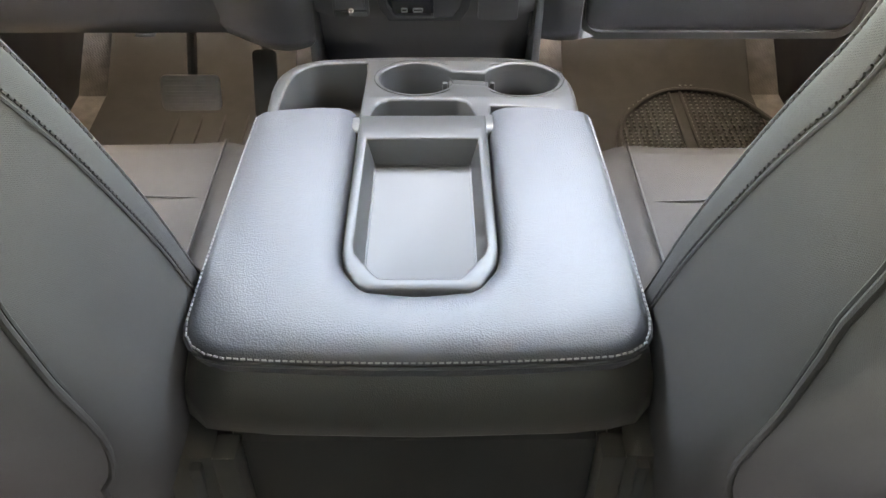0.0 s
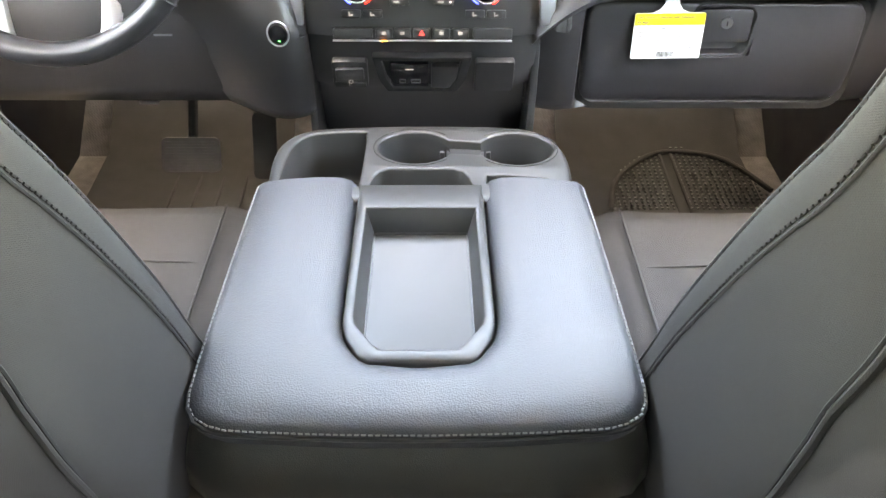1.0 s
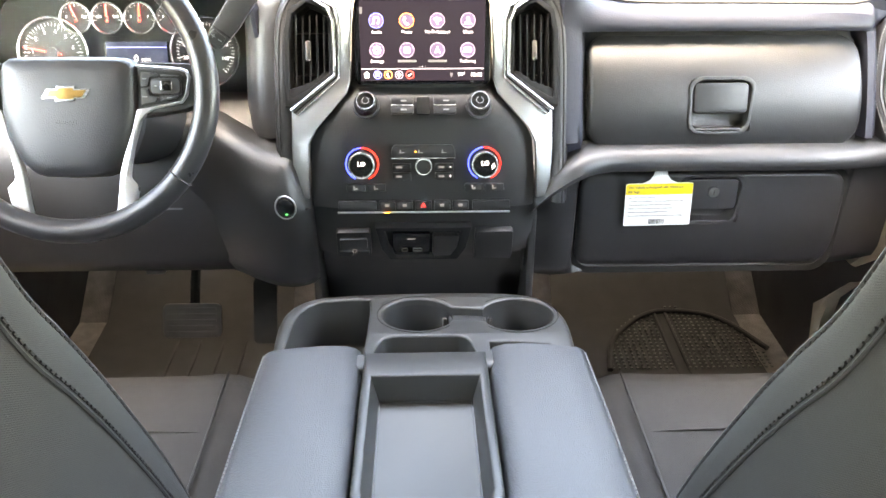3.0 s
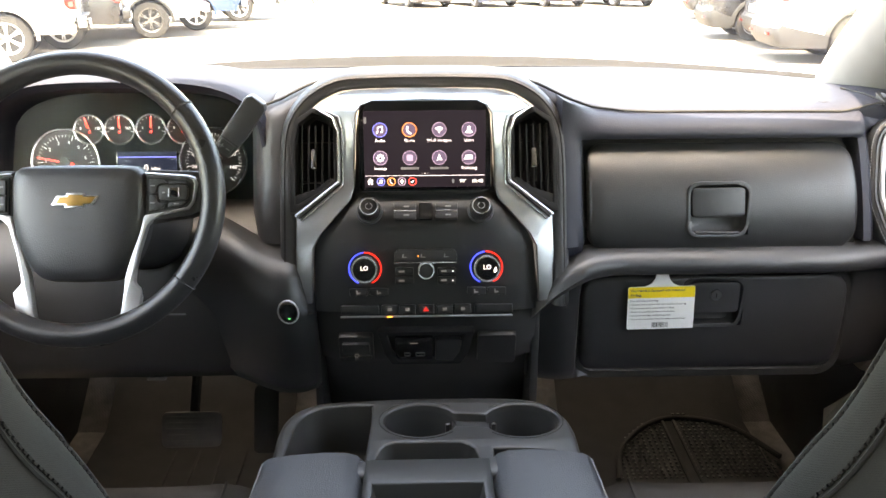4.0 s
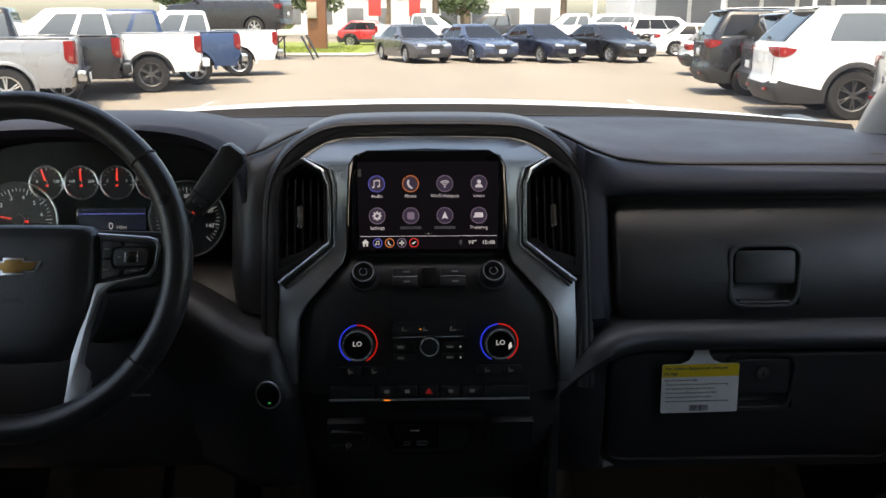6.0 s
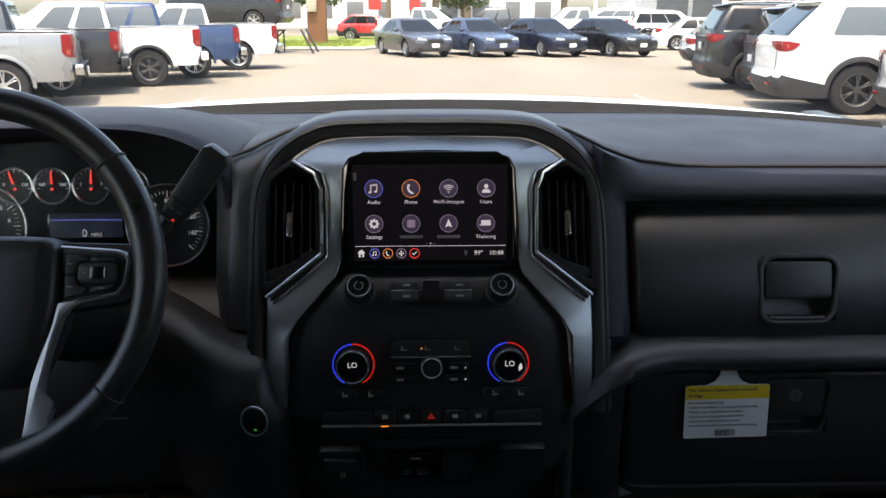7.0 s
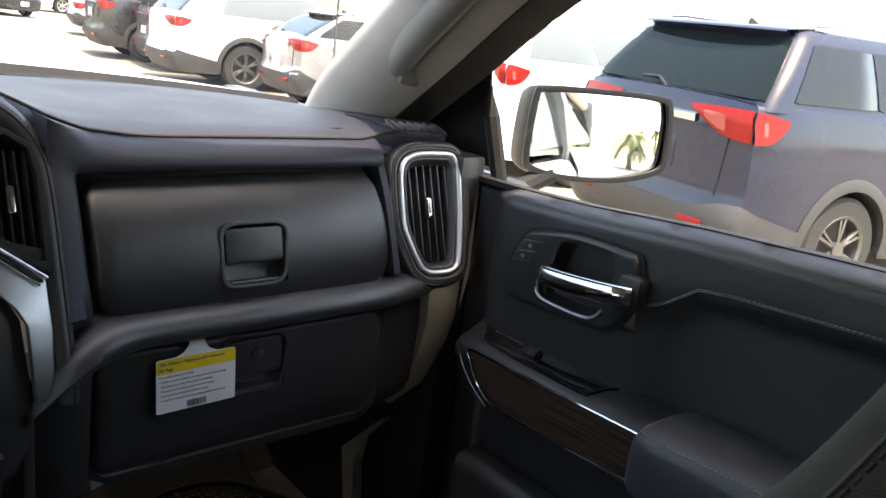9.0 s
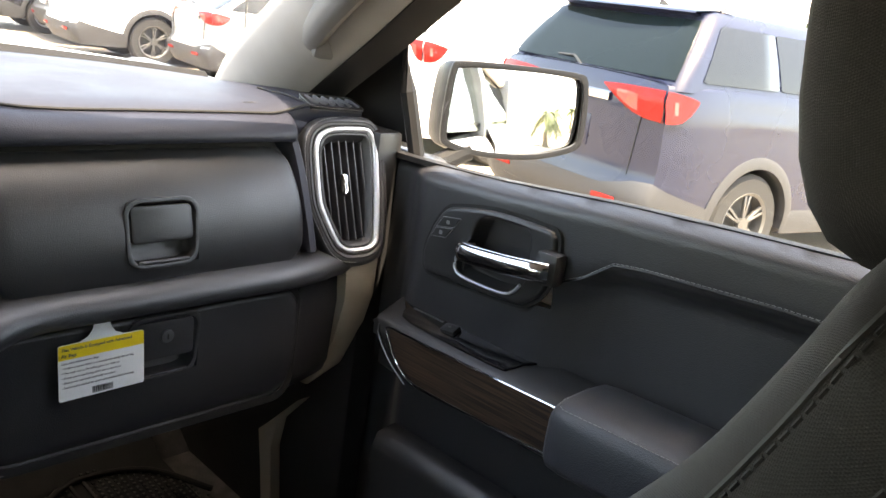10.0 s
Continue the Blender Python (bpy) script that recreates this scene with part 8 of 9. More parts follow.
        part("hitch", box((0, 0.05, low + 0.04), (0.30, 0.20, 0.10), 0.01), CLAD, v)
    if lamp in ("rear", "both"):
        tz = spec["tail_z"]
        tw, th = spec["tail"]
        for sx in (-1, 1):
            xe = side_x(0.0, tz)
            if kind == "pickup":
                t = part("tail_lamp", merge([loft(skin([("r", sx * (xe - tw)), ("r", sx * (xe - tw * 0.5)), ("r", sx * xe)], [(tz - th / 2, tz + th / 2), (tz - th / 2, tz + th / 2), (tz - th * 0.46, tz + th / 2)], 0.014), closed=False),
                                           loft(skin([("s", sx * 0.001), ("s", sx * 0.10), ("s", sx * 0.19)], [(tz - th * 0.46, tz + th / 2), (tz - th * 0.44, tz + th / 2), (tz - th * 0.25, tz + th * 0.48)], 0.014), closed=False)]), TAIL, v, "red tail lamp")
                part("lamp_window", loft(skin([("r", sx * (xe - tw * 0.8)), ("r", sx * (xe - tw * 0.2))], [(tz - th * 0.34, tz - th * 0.12)] * 2, 0.018), closed=False), TAILCLEAR, t)
                part("lamp_window", loft(skin([("s", sx * 0.02), ("s", sx * 0.10)], [(tz - th * 0.34, tz - th * 0.14)] * 2, 0.018), closed=False), TAILCLEAR, t)
            else:
                t = part("tail_lamp", merge([loft(skin([("r", sx * (xe - tw * q)) for q in (1.0, 0.85, 0.65, 0.45, 0.25, 0.0)], [(tz + th * 0.38, tz + th * 0.42), (tz + th * 0.18, tz + th * 0.45), (tz - th * 0.10, tz + th * 0.48), (tz - th * 0.34, tz + th * 0.49), (tz - th * 0.46, tz + th * 0.5), (tz - th * 0.5, tz + th * 0.5)], 0.021), closed=False),
                                           loft(skin([("s", sx * y) for y in (0.001, 0.08, 0.16, 0.24, 0.30, 0.335)], [(tz - th * 0.5, tz + th * 0.5), (tz - th * 0.49, tz + th * 0.47), (tz - th * 0.40, tz + th * 0.43), (tz - th * 0.20, tz + th * 0.38), (tz + th * 0.04, tz + th * 0.33), (tz + th * 0.22, tz + th * 0.28)], 0.021), closed=False)]), TAIL, v, "red wrap-around tail lamp", smooth=60)
                part("lamp_window", loft(skin([("r", sx * (xe - tw * q)) for q in (0.72, 0.6, 0.48, 0.36)], [(tz + th * 0.10, tz + th * 0.30), (tz - th * 0.06, tz + th * 0.30), (tz - th * 0.20, tz + th * 0.28), (tz - th * 0.26, tz + th * 0.24)], 0.025), closed=False), TAILCLEAR, t, smooth=60)
                part("lamp_window", loft(skin([("s", sx * y) for y in (0.07, 0.11)], [(tz - th * 0.20, tz + th * 0.20)] * 2, 0.025), closed=False), TAILCLEAR, t)
                part("lamp_seam", tube([(sx * (xe + 0.012), end_y(0.0, xe, z) - 0.019, z) for z in np.linspace(tz - th * 0.48, tz + th * 0.48, 6)], 0.004, 5), SEALGAP, t)
        pz = spec["plate_z"]
        if spec.get("plate", True):
            part("number_plate", box((0, (end_y(0, 0, pz) if kind != "pickup" else -0.115) - 0.012, pz), (0.31, 0.012, 0.15), 0.004), PLATE, v, "blank pale number plate")
        for sx in (-1, 1):
            part("door_seam", tube([(sx * (side_x(y, z) + 0.001), y, z) for y, z in (((ar + af) / 2 - 0.12, low + 0.22), ((ar + af) / 2 - 0.12, 0.8), ((ar + af) / 2 - 0.12, belt - 0.06))], 0.005, 5), SEALGAP, v)
        if kind == "suv":
            part("tailgate_bar", loft([[(u * (hw - tw - 0.02), end_y(0, u * (hw - tw), tz + dz) - o, tz + dz) for u in np.linspace(-1, 1, 13)] for dz, o in ((-0.035, 0.0), (-0.03, 0.022), (0.02, 0.026), (0.035, 0.0))], closed=False), CHROME if spec.get("bar") else body_mat, v, smooth=60)
            part("roof_spoiler", loft([[(u * (cab_w(1.0) - 0.06), r0 + y + 0.05 * u * u, H + z) for u in np.linspace(-1, 1, 11)] for y, z in ((0.30, 0.004), (0.10, -0.002), (-0.13, -0.032), (-0.14, -0.045), (0.02, -0.075))], closed=False), body_mat, v, smooth=60)
            for sx in (-1, 1):
                part("tailgate_seam", tube([(sx * (hw - 0.30), end_y(0, hw - 0.30, low + 0.40) - 0.002, low + 0.40), (sx * (hw - 0.27), end_y(0, hw - 0.27, tz) - 0.002, tz - th * 0.4)], 0.005, 5), SEALGAP, v)
                part("bumper_reflector", box((sx * (hw - 0.42), end_y(0, hw - 0.42, low + 0.20) - 0.016, low + 0.20), (0.24, 0.02, 0.045), 0.008), TAIL, v, "slim red bumper reflector")
            part("plate_recess", box((0, end_y(0, 0, pz) + 0.008, pz), (0.62, 0.03, 0.24), 0.012), body_mat, v)
            t0 = cab_y(0.2)[0]
            part("rear_wiper", tube([(0.0, g0 - 0.01, cab_z(0.10)), (-0.16, t0 - 0.02, cab_z(0.22)), (-0.36, t0 - 0.01, cab_z(0.20))], 0.011, 6), CLAD, v)
            part("shark_fin", prism([(0, 0), (0.16, 0), (0.02, 0.06)], 0.03, 0.008, Matrix(((0, 0, 1, -0.015), (1, 0, 0, r0 + 0.32), (0, 1, 0, H), (0, 0, 0, 1)))), CLAD, v)
        elif kind == "pickup":
            part("tailgate_handle", box((0, end_y(0, 0, 1.22) - 0.004, 1.22), (0.26, 0.02, 0.07), 0.008), CLAD, v)
            for sx in (-1, 1):
                part("tailgate_seam", tube([(sx * (hw - 0.24), end_y(0, hw - 0.24, z) - 0.001, z) for z in (0.72, 1.0, 1.33)], 0.006, 5), SEALGAP, v)
                part("bed_rail_cap", tube([(sx * (side_x(y, 1.30) - 0.05), y, top_of(y) + 0.004) for y in np.linspace(0.12, 1.9, 8)], 0.03, 6, flat=0.4), CLAD, v, "black bed rail cap")
    if lamp in ("front", "both"):
        hz = spec["head_z"]
        for sx in (-1, 1):
            rows = []
            for q in (0, 0.33, 0.66, 1.0):
                row = []
                for k_, a in (("f", 0.44), ("f", 0.58), ("f", 0.74), ("f", 0.86)):
                    x = sx * a * (hw - 0.10)
                    z = hz - 0.05 + 0.02 * (a - 0.44) + q * (0.05 + 0.10 * (a - 0.3))
                    row.append((x, L + end_y(L, x, z) + 0.014, z))
                rows.append(row)
            part("head_lamp", loft(rows, closed=False), HEAD, v, "clear head lamp", smooth=60)
            part("fog_lamp", box((sx * (hw - 0.34), L + end_y(L, hw - 0.34, 0.36) + 0.0, 0.36), (0.18, 0.06, 0.09), 0.02), CLAD, v)
        part("grille", box((0, L + end_y(L, 0, hz - 0.08) + 0.004, hz - 0.08), (0.70, 0.04, 0.15), 0.02), CLAD, v, "dark grille")
        part("grille_bar", box((0, L + end_y(L, 0, hz - 0.04) + 0.026, hz - 0.04), (0.55, 0.012, 0.025), 0.005), CHROME, v)
        part("number_plate", box((0, L + end_y(L, 0, 0.46) + 0.012, 0.46), (0.31, 0.012, 0.15), 0.004), PLATE, v, "blank pale number plate")
        part("lower_intake", box((0, L + end_y(L, 0, 0.31) + 0.0, 0.31), (1.1, 0.05, 0.12), 0.02), CLAD, v)
    if spec.get("rails"):
        for sx in (-1, 1):
            part("roof_rail", tube(smooth_path([(sx * (cab_w(1.0) - 0.06), r0 + 0.2, H - 0.01), (sx * (cab_w(1.0) - 0.06), r0 + 0.35, H + 0.035), (sx * (cab_w(1.0) - 0.06), r1 - 0.5, H + 0.035), (sx * (cab_w(1.0) - 0.06), r1 - 0.3, H - 0.02)], 3), 0.016, 6), CHROME, v)
    for sx in (-1, 1):
        part("wing_mirror", loft([[(sx * (hw + x), g1 - 0.42 + dy * math.sin(a), belt + 0.08 + dz * math.cos(a)) for a in np.linspace(0, 2 * math.pi, 12, endpoint=False)] for x, dy, dz in ((-0.06, 0.02, 0.03), (0.02, 0.05, 0.06), (0.06, 0.07, 0.085), (0.14, 0.07, 0.08), (0.165, 0.04, 0.05))]), body_mat, v, smooth=60)
        for dy in (0.15, -0.75):
            y_ = (ar + af) / 2 + dy
            part("door_handle", box((sx * (side_x(y_, belt - 0.12) + 0.004), y_, belt - 0.12), (0.03, 0.20, 0.035), 0.012), body_mat, v)
    h = radians(heading)
    turn = Matrix.Rotation(-h, 4, "Z")
    off = turn @ Vector((hw - 0.05 if spec.get("side", 1) > 0 else -(hw - 0.05), ar, 0))
    v.matrix_basis = Matrix.Translation((at[0] - off.x, at[1] - off.y, 0)) @ turn
    return v


def part_mesh(name, me, parent, loc, label=""):
    ob = new(name, me)
    ob.parent = parent
    ob.location = loc
    if label:
        ob["label"] = label
    return ob


SUV = dict(kind="suv", L=4.9, W=1.92, H=1.74, R=0.37, ar=1.02, af=3.88, low=0.30, belt=1.06, cab=(0.10, 3.75, 0.42, 2.75), panes=((0.06, 0.30), (0.308, 0.575), (0.583, 0.86)), tail=(0.34, 0.18), tail_z=0.92, plate_z=0.78, head_z=0.82, clad="dark", rails=True)
BIGSUV = dict(SUV, L=5.3, W=2.02, H=1.90, R=0.40, ar=1.2, af=4.2, belt=1.40, cab=(0.08, 4.1, 0.25, 3.1), tail=(0.24, 0.22), tail_z=1.235, plate_z=0.95, clad=None, glass=SKYTINT)
CROSS = dict(SUV, L=4.4, W=1.80, H=1.57, R=0.35, ar=0.86, af=3.5, belt=1.0, cab=(0.18, 3.4, 0.85, 2.4), tail=(0.46, 0.18), tail_z=0.86, plate_z=0.74, rails=False)
SEDAN = dict(kind="sedan", L=4.8, W=1.82, H=1.46, R=0.33, ar=1.02, af=3.83, low=0.22, belt=0.94, cab=(0.62, 3.55, 1.30, 2.55), tumble=0.26, panes=((0.16, 0.46), (0.49, 0.78)), tail=(0.4, 0.18), tail_z=0.90, plate_z=0.7, head_z=0.70)
PICKUP = dict(kind="pickup", L=5.85, W=2.02, H=1.93, R=0.425, ar=1.25, af=4.9, low=0.48, belt=1.28, cab=(1.98, 4.35, 2.12, 3.45), tumble=0.22, panes=((0.06, 0.36), (0.42, 0.74)), tail=(0.16, 0.42), tail_z=1.10, plate_z=0.62, head_z=1.0, glass=SKYTINT, side=-1)


def build_lot():
    # right hand row, tails to the aisle
    vehicle("parked_suv", "dark slate blue suv with red wrap-around tail lamps", "suv", "slate", (6.28, 1.60), 104, dict(SUV, L=5.2, W=2.10, plate=False, rear_glass=DEEPTINT, H=1.97, R=0.405, ar=1.16, af=4.15, low=0.34, belt=1.42, cab=(0.12, 4.0, 0.50, 2.95), tail=(0.56, 0.22), tail_z=1.262, plate_z=0.98, bar=True, clad="grey"), "rear", True)
    vehicle("parked_suv", "large white suv with sky-reflecting glass parked in the row", "suv", "white", (7.53, 5.17), 104, BIGSUV, "rear")
    vehicle("parked_crossover", "white crossover with dark rear glass parked tail out", "crossover", "white", (7.75, 7.75), 100, dict(CROSS, H=1.74, belt=1.18, ar=1.0, cab=(0.16, 3.4, 0.60, 2.4), tail_z=1.03, tail=(0.30, 0.20), plate_z=0.92, clad=None), "rear")
    vehicle("parked_crossover", "silver crossover with sloping tail and red lamps", "crossover", "silver", (7.75, 10.38), 98, dict(CROSS, H=1.62, belt=1.20, tail_z=1.06, tail=(0.40, 0.18), cab=(0.10, 3.4, 0.80, 2.3), clad="grey"), "rear", True)
    vehicle("parked_suv", "white suv with dark wheels parked tail out", "suv", "white", (7.40, 13.05), 97, dict(SUV, R=0.42, ar=1.36, H=1.90, belt=1.28, tail_z=1.14, tail=(0.46, 0.17), plate_z=1.02, clad="grey", rails=False, glass=SKYTINT, rear_glass=TINT, cab=(0.10, 3.9, 0.70, 2.7), panes=((0.20, 0.88),)), "rear", True)
    vehicle("parked_suv", "black suv with dark bumper parked tail out", "suv", "black", (7.40, 17.6), 97, dict(SUV, R=0.39, H=1.88, belt=1.30, tail_z=1.15, plate_z=0.96), "rear")
    vehicle("parked_suv", "grey suv parked between two others", "suv", "grey", (7.75, 15.45), 97, dict(SUV, H=1.80, belt=1.22, tail_z=1.07), "rear")
    vehicle("parked_crossover", "white crossover at the end of the row", "crossover", "white", (8.8, 24.0), 100, CROSS, "rear")
    # left hand row of pickups
    for col, at, dark, txt, chrome in (("silver", (-7.45, 14.2), False, "silver pickup truck parked with its tail to the aisle", True), ("black", (-7.45, 16.6), False, "black pickup truck with red tail lamps", False), ("white", (-6.37, 19.0), True, "white pickup truck with dark off-road wheels", False),
                         ("blue", (-5.94, 21.4), False, "blue pickup truck with chrome bumper", True), ("white", (-5.5, 24.7), False, "white pickup truck with chrome wheels", True)):
        vehicle("parked_pickup", txt, "pickup truck", col, at, -108, dict(PICKUP, chrome=chrome), "rear", dark, group="row of pickup trucks")
    # sedans across the end of the lot
    for col, x, txt in (("grey", -0.32, "dark grey sedan facing the aisle"), ("steel", 2.28, "steel blue sedan facing the aisle"), ("slate", 4.96, "slate grey sedan facing the aisle"), ("black", 7.70, "black sedan facing the aisle")):
        v = vehicle("parked_sedan", txt, "sedan", col, (0, 0), 158, SEDAN, "front", group="row of sedans")
        t = Matrix.Rotation(-radians(158), 4, "Z")
        c = t @ Vector((0, 2.4, 0))
        v.matrix_basis = Matrix.Translation((x - c.x, 33.7 - c.y, 0)) @ t
    for col, x, y, hd, sp, lm, nm in (("white", 13.2, 38.0, 100, SEDAN, "rear", "sedan"), ("white", 0.0, 46, 100, PICKUP, "rear", "pickup"), ("red", -2.6, 51, 95, CROSS, "front", "crossover"), ("black", 4.5, 45, 275, PICKUP, "rear", "pickup"),
                                  ("white", 9.0, 46, 275, PICKUP, "rear", "pickup"), ("white", 14.0, 46, 100, SUV, "rear", "suv"), ("silver", 19.0, 47, 100, SEDAN, "front", "sedan"), ("white", 17.5, 41.5, 105, CROSS, "rear", "crossover"), ("white", 11.5, 51, 275, BIGSUV, "rear", "suv")):
        v = vehicle("far_" + nm, col + " " + nm + " parked farther back in the lot", nm, col, (0, 0), hd, sp, lm)
        t = Matrix.Rotation(-radians(hd), 4, "Z")
        c = t @ Vector((0, 2.4, 0))
        v.matrix_basis = Matrix.Translation((x - c.x, y - c.y, 0)) @ t
    # dark suv shown on a display ramp
    v = vehicle("displayed_suv", "black suv raised on a metal display ramp", "suv", "black", (0, 0), -82, BIGSUV, "rear")
    t = Matrix.Rotation(radians(82), 4, "Z")
    v.matrix_basis = Matrix.Translation((-5.6, 35.6, 0.95)) @ t
    r = thing("display_ramp", "black metal display ramp standing on the asphalt", "ramp")
    for y in (35.0, 36.6):
        part("runway", box((-8.2, y, 0.93), (4.6, 0.35, 0.05), 0.01), CLAD, r)
        part("slope", box((-4.75, y, 0.46), (0.05, 0.35, 1.18), 0.01, pose(0, 0, 0, 0, -62 + 35, 0)), CLAD, r)
        for x in (-10.3, -8.2, -6.0):
            part("leg", box((x, y, 0.46), (0.06, 0.06, 0.92), 0.005), CLAD, r)
        part("brace", tube([(-6.0, y, 0.9), (-6.9, y, 0.02)], 0.03, 6), CLAD, r)


# ---------------------------------------------------------------- ground, grass, poles, plants, buildings
def asphalt():
    m = bpy.data.materials.new("pale_sunlit_asphalt")
    m.use_nodes = True
    n, l = m.node_tree.nodes, m.node_tree.links
    p = n["Principled BSDF"]
    p.inputs["Roughness"].default_value = 0.9
    tc = n.new("ShaderNodeTexCoord")
    mp_ = n.new("ShaderNodeMapping")
    mp_.inputs["Scale"].default_value = (1.0, 0.35, 1.0)
    l.new(tc.outputs["Object"], mp_.inputs["Vector"])
    a, b, c = (n.new("ShaderNodeTexNoise") for _ in range(3))
    for t, s_, d in ((a, 0.35, 4), (b, 6.0, 5), (c, 90.0, 3)):
        t.inputs["Scale"].default_value, t.inputs["Detail"].default_value = s_, d
        l.new(mp_.outputs[0], t.inputs["Vector"])
    mix = n.new("ShaderNodeMath")
    mix.operation = "MULTIPLY_ADD"
    mix.inputs[1].default_value = 0.5
    l.new(a.outputs[0], mix.inputs[0])
    m2 = n.new("ShaderNodeMath")
    m2.operation = "MULTIPLY_ADD"
    m2.inputs[1].default_value = 0.5
    l.new(b.outputs[0], m2.inputs[0])
    l.new(c.outputs[0], m2.inputs[2])
    sc_ = n.new("ShaderNodeMath")
    sc_.operation = "MULTIPLY"
    sc_.inputs[1].default_value = 0.45
    l.new(m2.outputs[0], sc_.inputs[0])
    l.new(sc_.outputs[0], mix.inputs[2])
    r = n.new("ShaderNodeValToRGB")
    r.color_ramp.elements[0].position, r.color_ramp.elements[1].position = 0.40, 0.75
    r.color_ramp.elements[0].color, r.color_ramp.elements[1].color = (0.180, 0.150, 0.115, 1), (0.265, 0.228, 0.182, 1)
    l.new(mix.outputs[0], r.inputs[0])
    l.new(r.outputs[0], p.inputs["Base Color"])
    bp = n.new("ShaderNodeBump")
    bp.inputs["Strength"].default_value, bp.inputs["Distance"].default_value = 0.4, 0.01
    l.new(c.outputs[0], bp.inputs["Height"])
    l.new(bp.outputs[0], p.inputs["Normal"])
    return m


def build_site():
    bm = bmesh.new()
    bmesh.ops.create_grid(bm, x_segments=8, y_segments=8, size=900)
    solid("ground", bm, asphalt(), "pale dusty asphalt of a car lot", "ground", kind="structure")
    GRASS = material("dry_green_grass", (0.16, 0.20, 0.03), 0.9, mottle=0.3, mottle_size=0.6)
    g = prism([(-22, 38.6), (-2.6, 38.0), (-2.2, 39.5), (-3.0, 56), (-24, 58)], 0.14, 0.03)
    solid("grass_island", g, GRASS, "kerbed island of yellow-green grass", "grass", kind="structure")
    kerb = [(-22, 38.5, 0.08), (-2.6, 37.9, 0.08), (-2.05, 39.5, 0.08), (-2.85, 56, 0.08)]
    solid("kerb", tube(kerb, 0.10, 6), material("pale_concrete", (0.45, 0.43, 0.40), 0.85, mottle=0.15, mottle_size=0.3), "pale concrete kerb round the grass", "kerb", kind="structure")
    random.seed(11)
    vs, fs = [], []
    for i in range(5200):
        x, y = random.uniform(-15, -3.2), random.uniform(38.4, 47)
        h, a, w = random.uniform(0.05, 0.16), random.uniform(0, math.pi), 0.018
        k = len(vs)
        dx, dy = math.cos(a) * w, math.sin(a) * w
        vs += [(x - dx, y - dy, 0.13), (x + dx, y + dy, 0.13), (x + random.uniform(-0.05, 0.05), y + random.uniform(-0.05, 0.05), 0.13 + h)]
        fs.append((k, k + 1, k + 2))
    me = bpy.data.meshes.new("grass")
    me.from_pydata(vs, [], fs)
    me.materials.append(GRASS)
    tagged(new("grass", me), "short yellow-green grass blades on the island", "grass", kind="stuff")
    # thick brown sign post with its meter box
    s = thing("sign_post", "thick brown sign post with a small beige box", "post")
    part("post", box((-5.4, 44, 4), (0.95, 0.8, 8), 0.03), material("brown_painted_post", (0.22, 0.09, 0.045), 0.7, mottle=0.15, mottle_size=0.4), s)
    part("meter_box", box((-5.6, 43.5, 2.1), (0.5, 0.25, 0.8), 0.03), BEIGE, s)
    # slim light poles and flag posts
    GREYPOLE = material("pale_painted_pole", (0.62, 0.62, 0.62), 0.5, mottle=0.1, mottle_size=0.3)
    pole = thing("light_pole", "slim pale light pole on a concrete foot", "light pole", group="light poles")
    part("shaft", loft([[(r_ * math.cos(a), r_ * math.sin(a), z) for a in np.linspace(0, 2 * math.pi, 10, endpoint=False)] for z, r_ in ((0, 0.13), (4, 0.11), (9, 0.08))]), GREYPOLE, pole)
    part("foot", cyl(0.28, 0.7, Matrix.Translation((0, 0, 0.35)), n=16, w=0.02), material("grey_concrete", (0.4, 0.39, 0.37), 0.9, mottle=0.15), pole)
    part("lamp_head", box((0, -0.5, 8.95), (0.35, 1.0, 0.14), 0.03), GREYPOLE, pole)
    pole.matrix_basis = Matrix.Translation((-1.6, 50, 0))
    for x, y in ((5.2, 52), (10.5, 50), (13.5, 53), (17.5, 48), (21, 44), (-11, 54), (44, 13)):
        copy_thing(pole, Matrix.Translation((x, y, 0)))
    # palms: a ringed trunk and a head of fronds
    BARK = material("grey_brown_bark", (0.16, 0.12, 0.08), 0.9, grain=0.5, grain_size=0.05, mottle=0.3, mottle_size=0.2)
    FROND = material("palm_frond_green", (0.07, 0.10, 0.03), 0.6, mottle=0.3, mottle_size=0.3)

    def palm(h, seed):
        random.seed(seed)
        p = thing("palm_tree", "palm tree with a rough trunk and drooping fronds", "tree", group="palm trees")
        part("trunk", loft([[(r_ * (1 + 0.06 * (i % 2)) * math.cos(a) + 0.05 * math.sin(i), r_ * (1 + 0.06 * (i % 2)) * math.sin(a), h * i / 14) for a in np.linspace(0, 2 * math.pi, 9, endpoint=False)] for i, r_ in enumerate(np.linspace(0.24, 0.15, 15))]), BARK, p)
        vs_, fs_ = [], []
        for k in range(34):
            az, el = random.uniform(0, 2 * math.pi), random.uniform(-0.5, 1.1)
            L_ = random.uniform(1.5, 2.3)
            d = Vector((math.cos(az), math.sin(az), 0))
            side = Vector((-d.y, d.x, 0))
            spine = []
            for j in range(8):
                t = j / 7
                q = Vector((0, 0, h)) + d * (L_ * t * math.cos(el * (1 - 0.3 * t))) + Vector((0, 0, L_ * t * math.sin(el) - 1.1 * t * t))
                spine.append(q)
            for j in range(1, 8):
                for sd in (-1, 1):
                    for o in (0.0, 0.5):
                        a0 = spine[j - 1].lerp(spine[j], o)
                        lf = 0.55 * (1 - 0.55 * abs(j / 7 - 0.4))
                        tip = a0 + side * sd * lf + (spine[j] - spine[j - 1]) * 1.3 + Vector((0, 0, -0.22))
                        b0 = a0 + (spine[j] - spine[j - 1]) * 0.35
                        i0 = len(vs_)
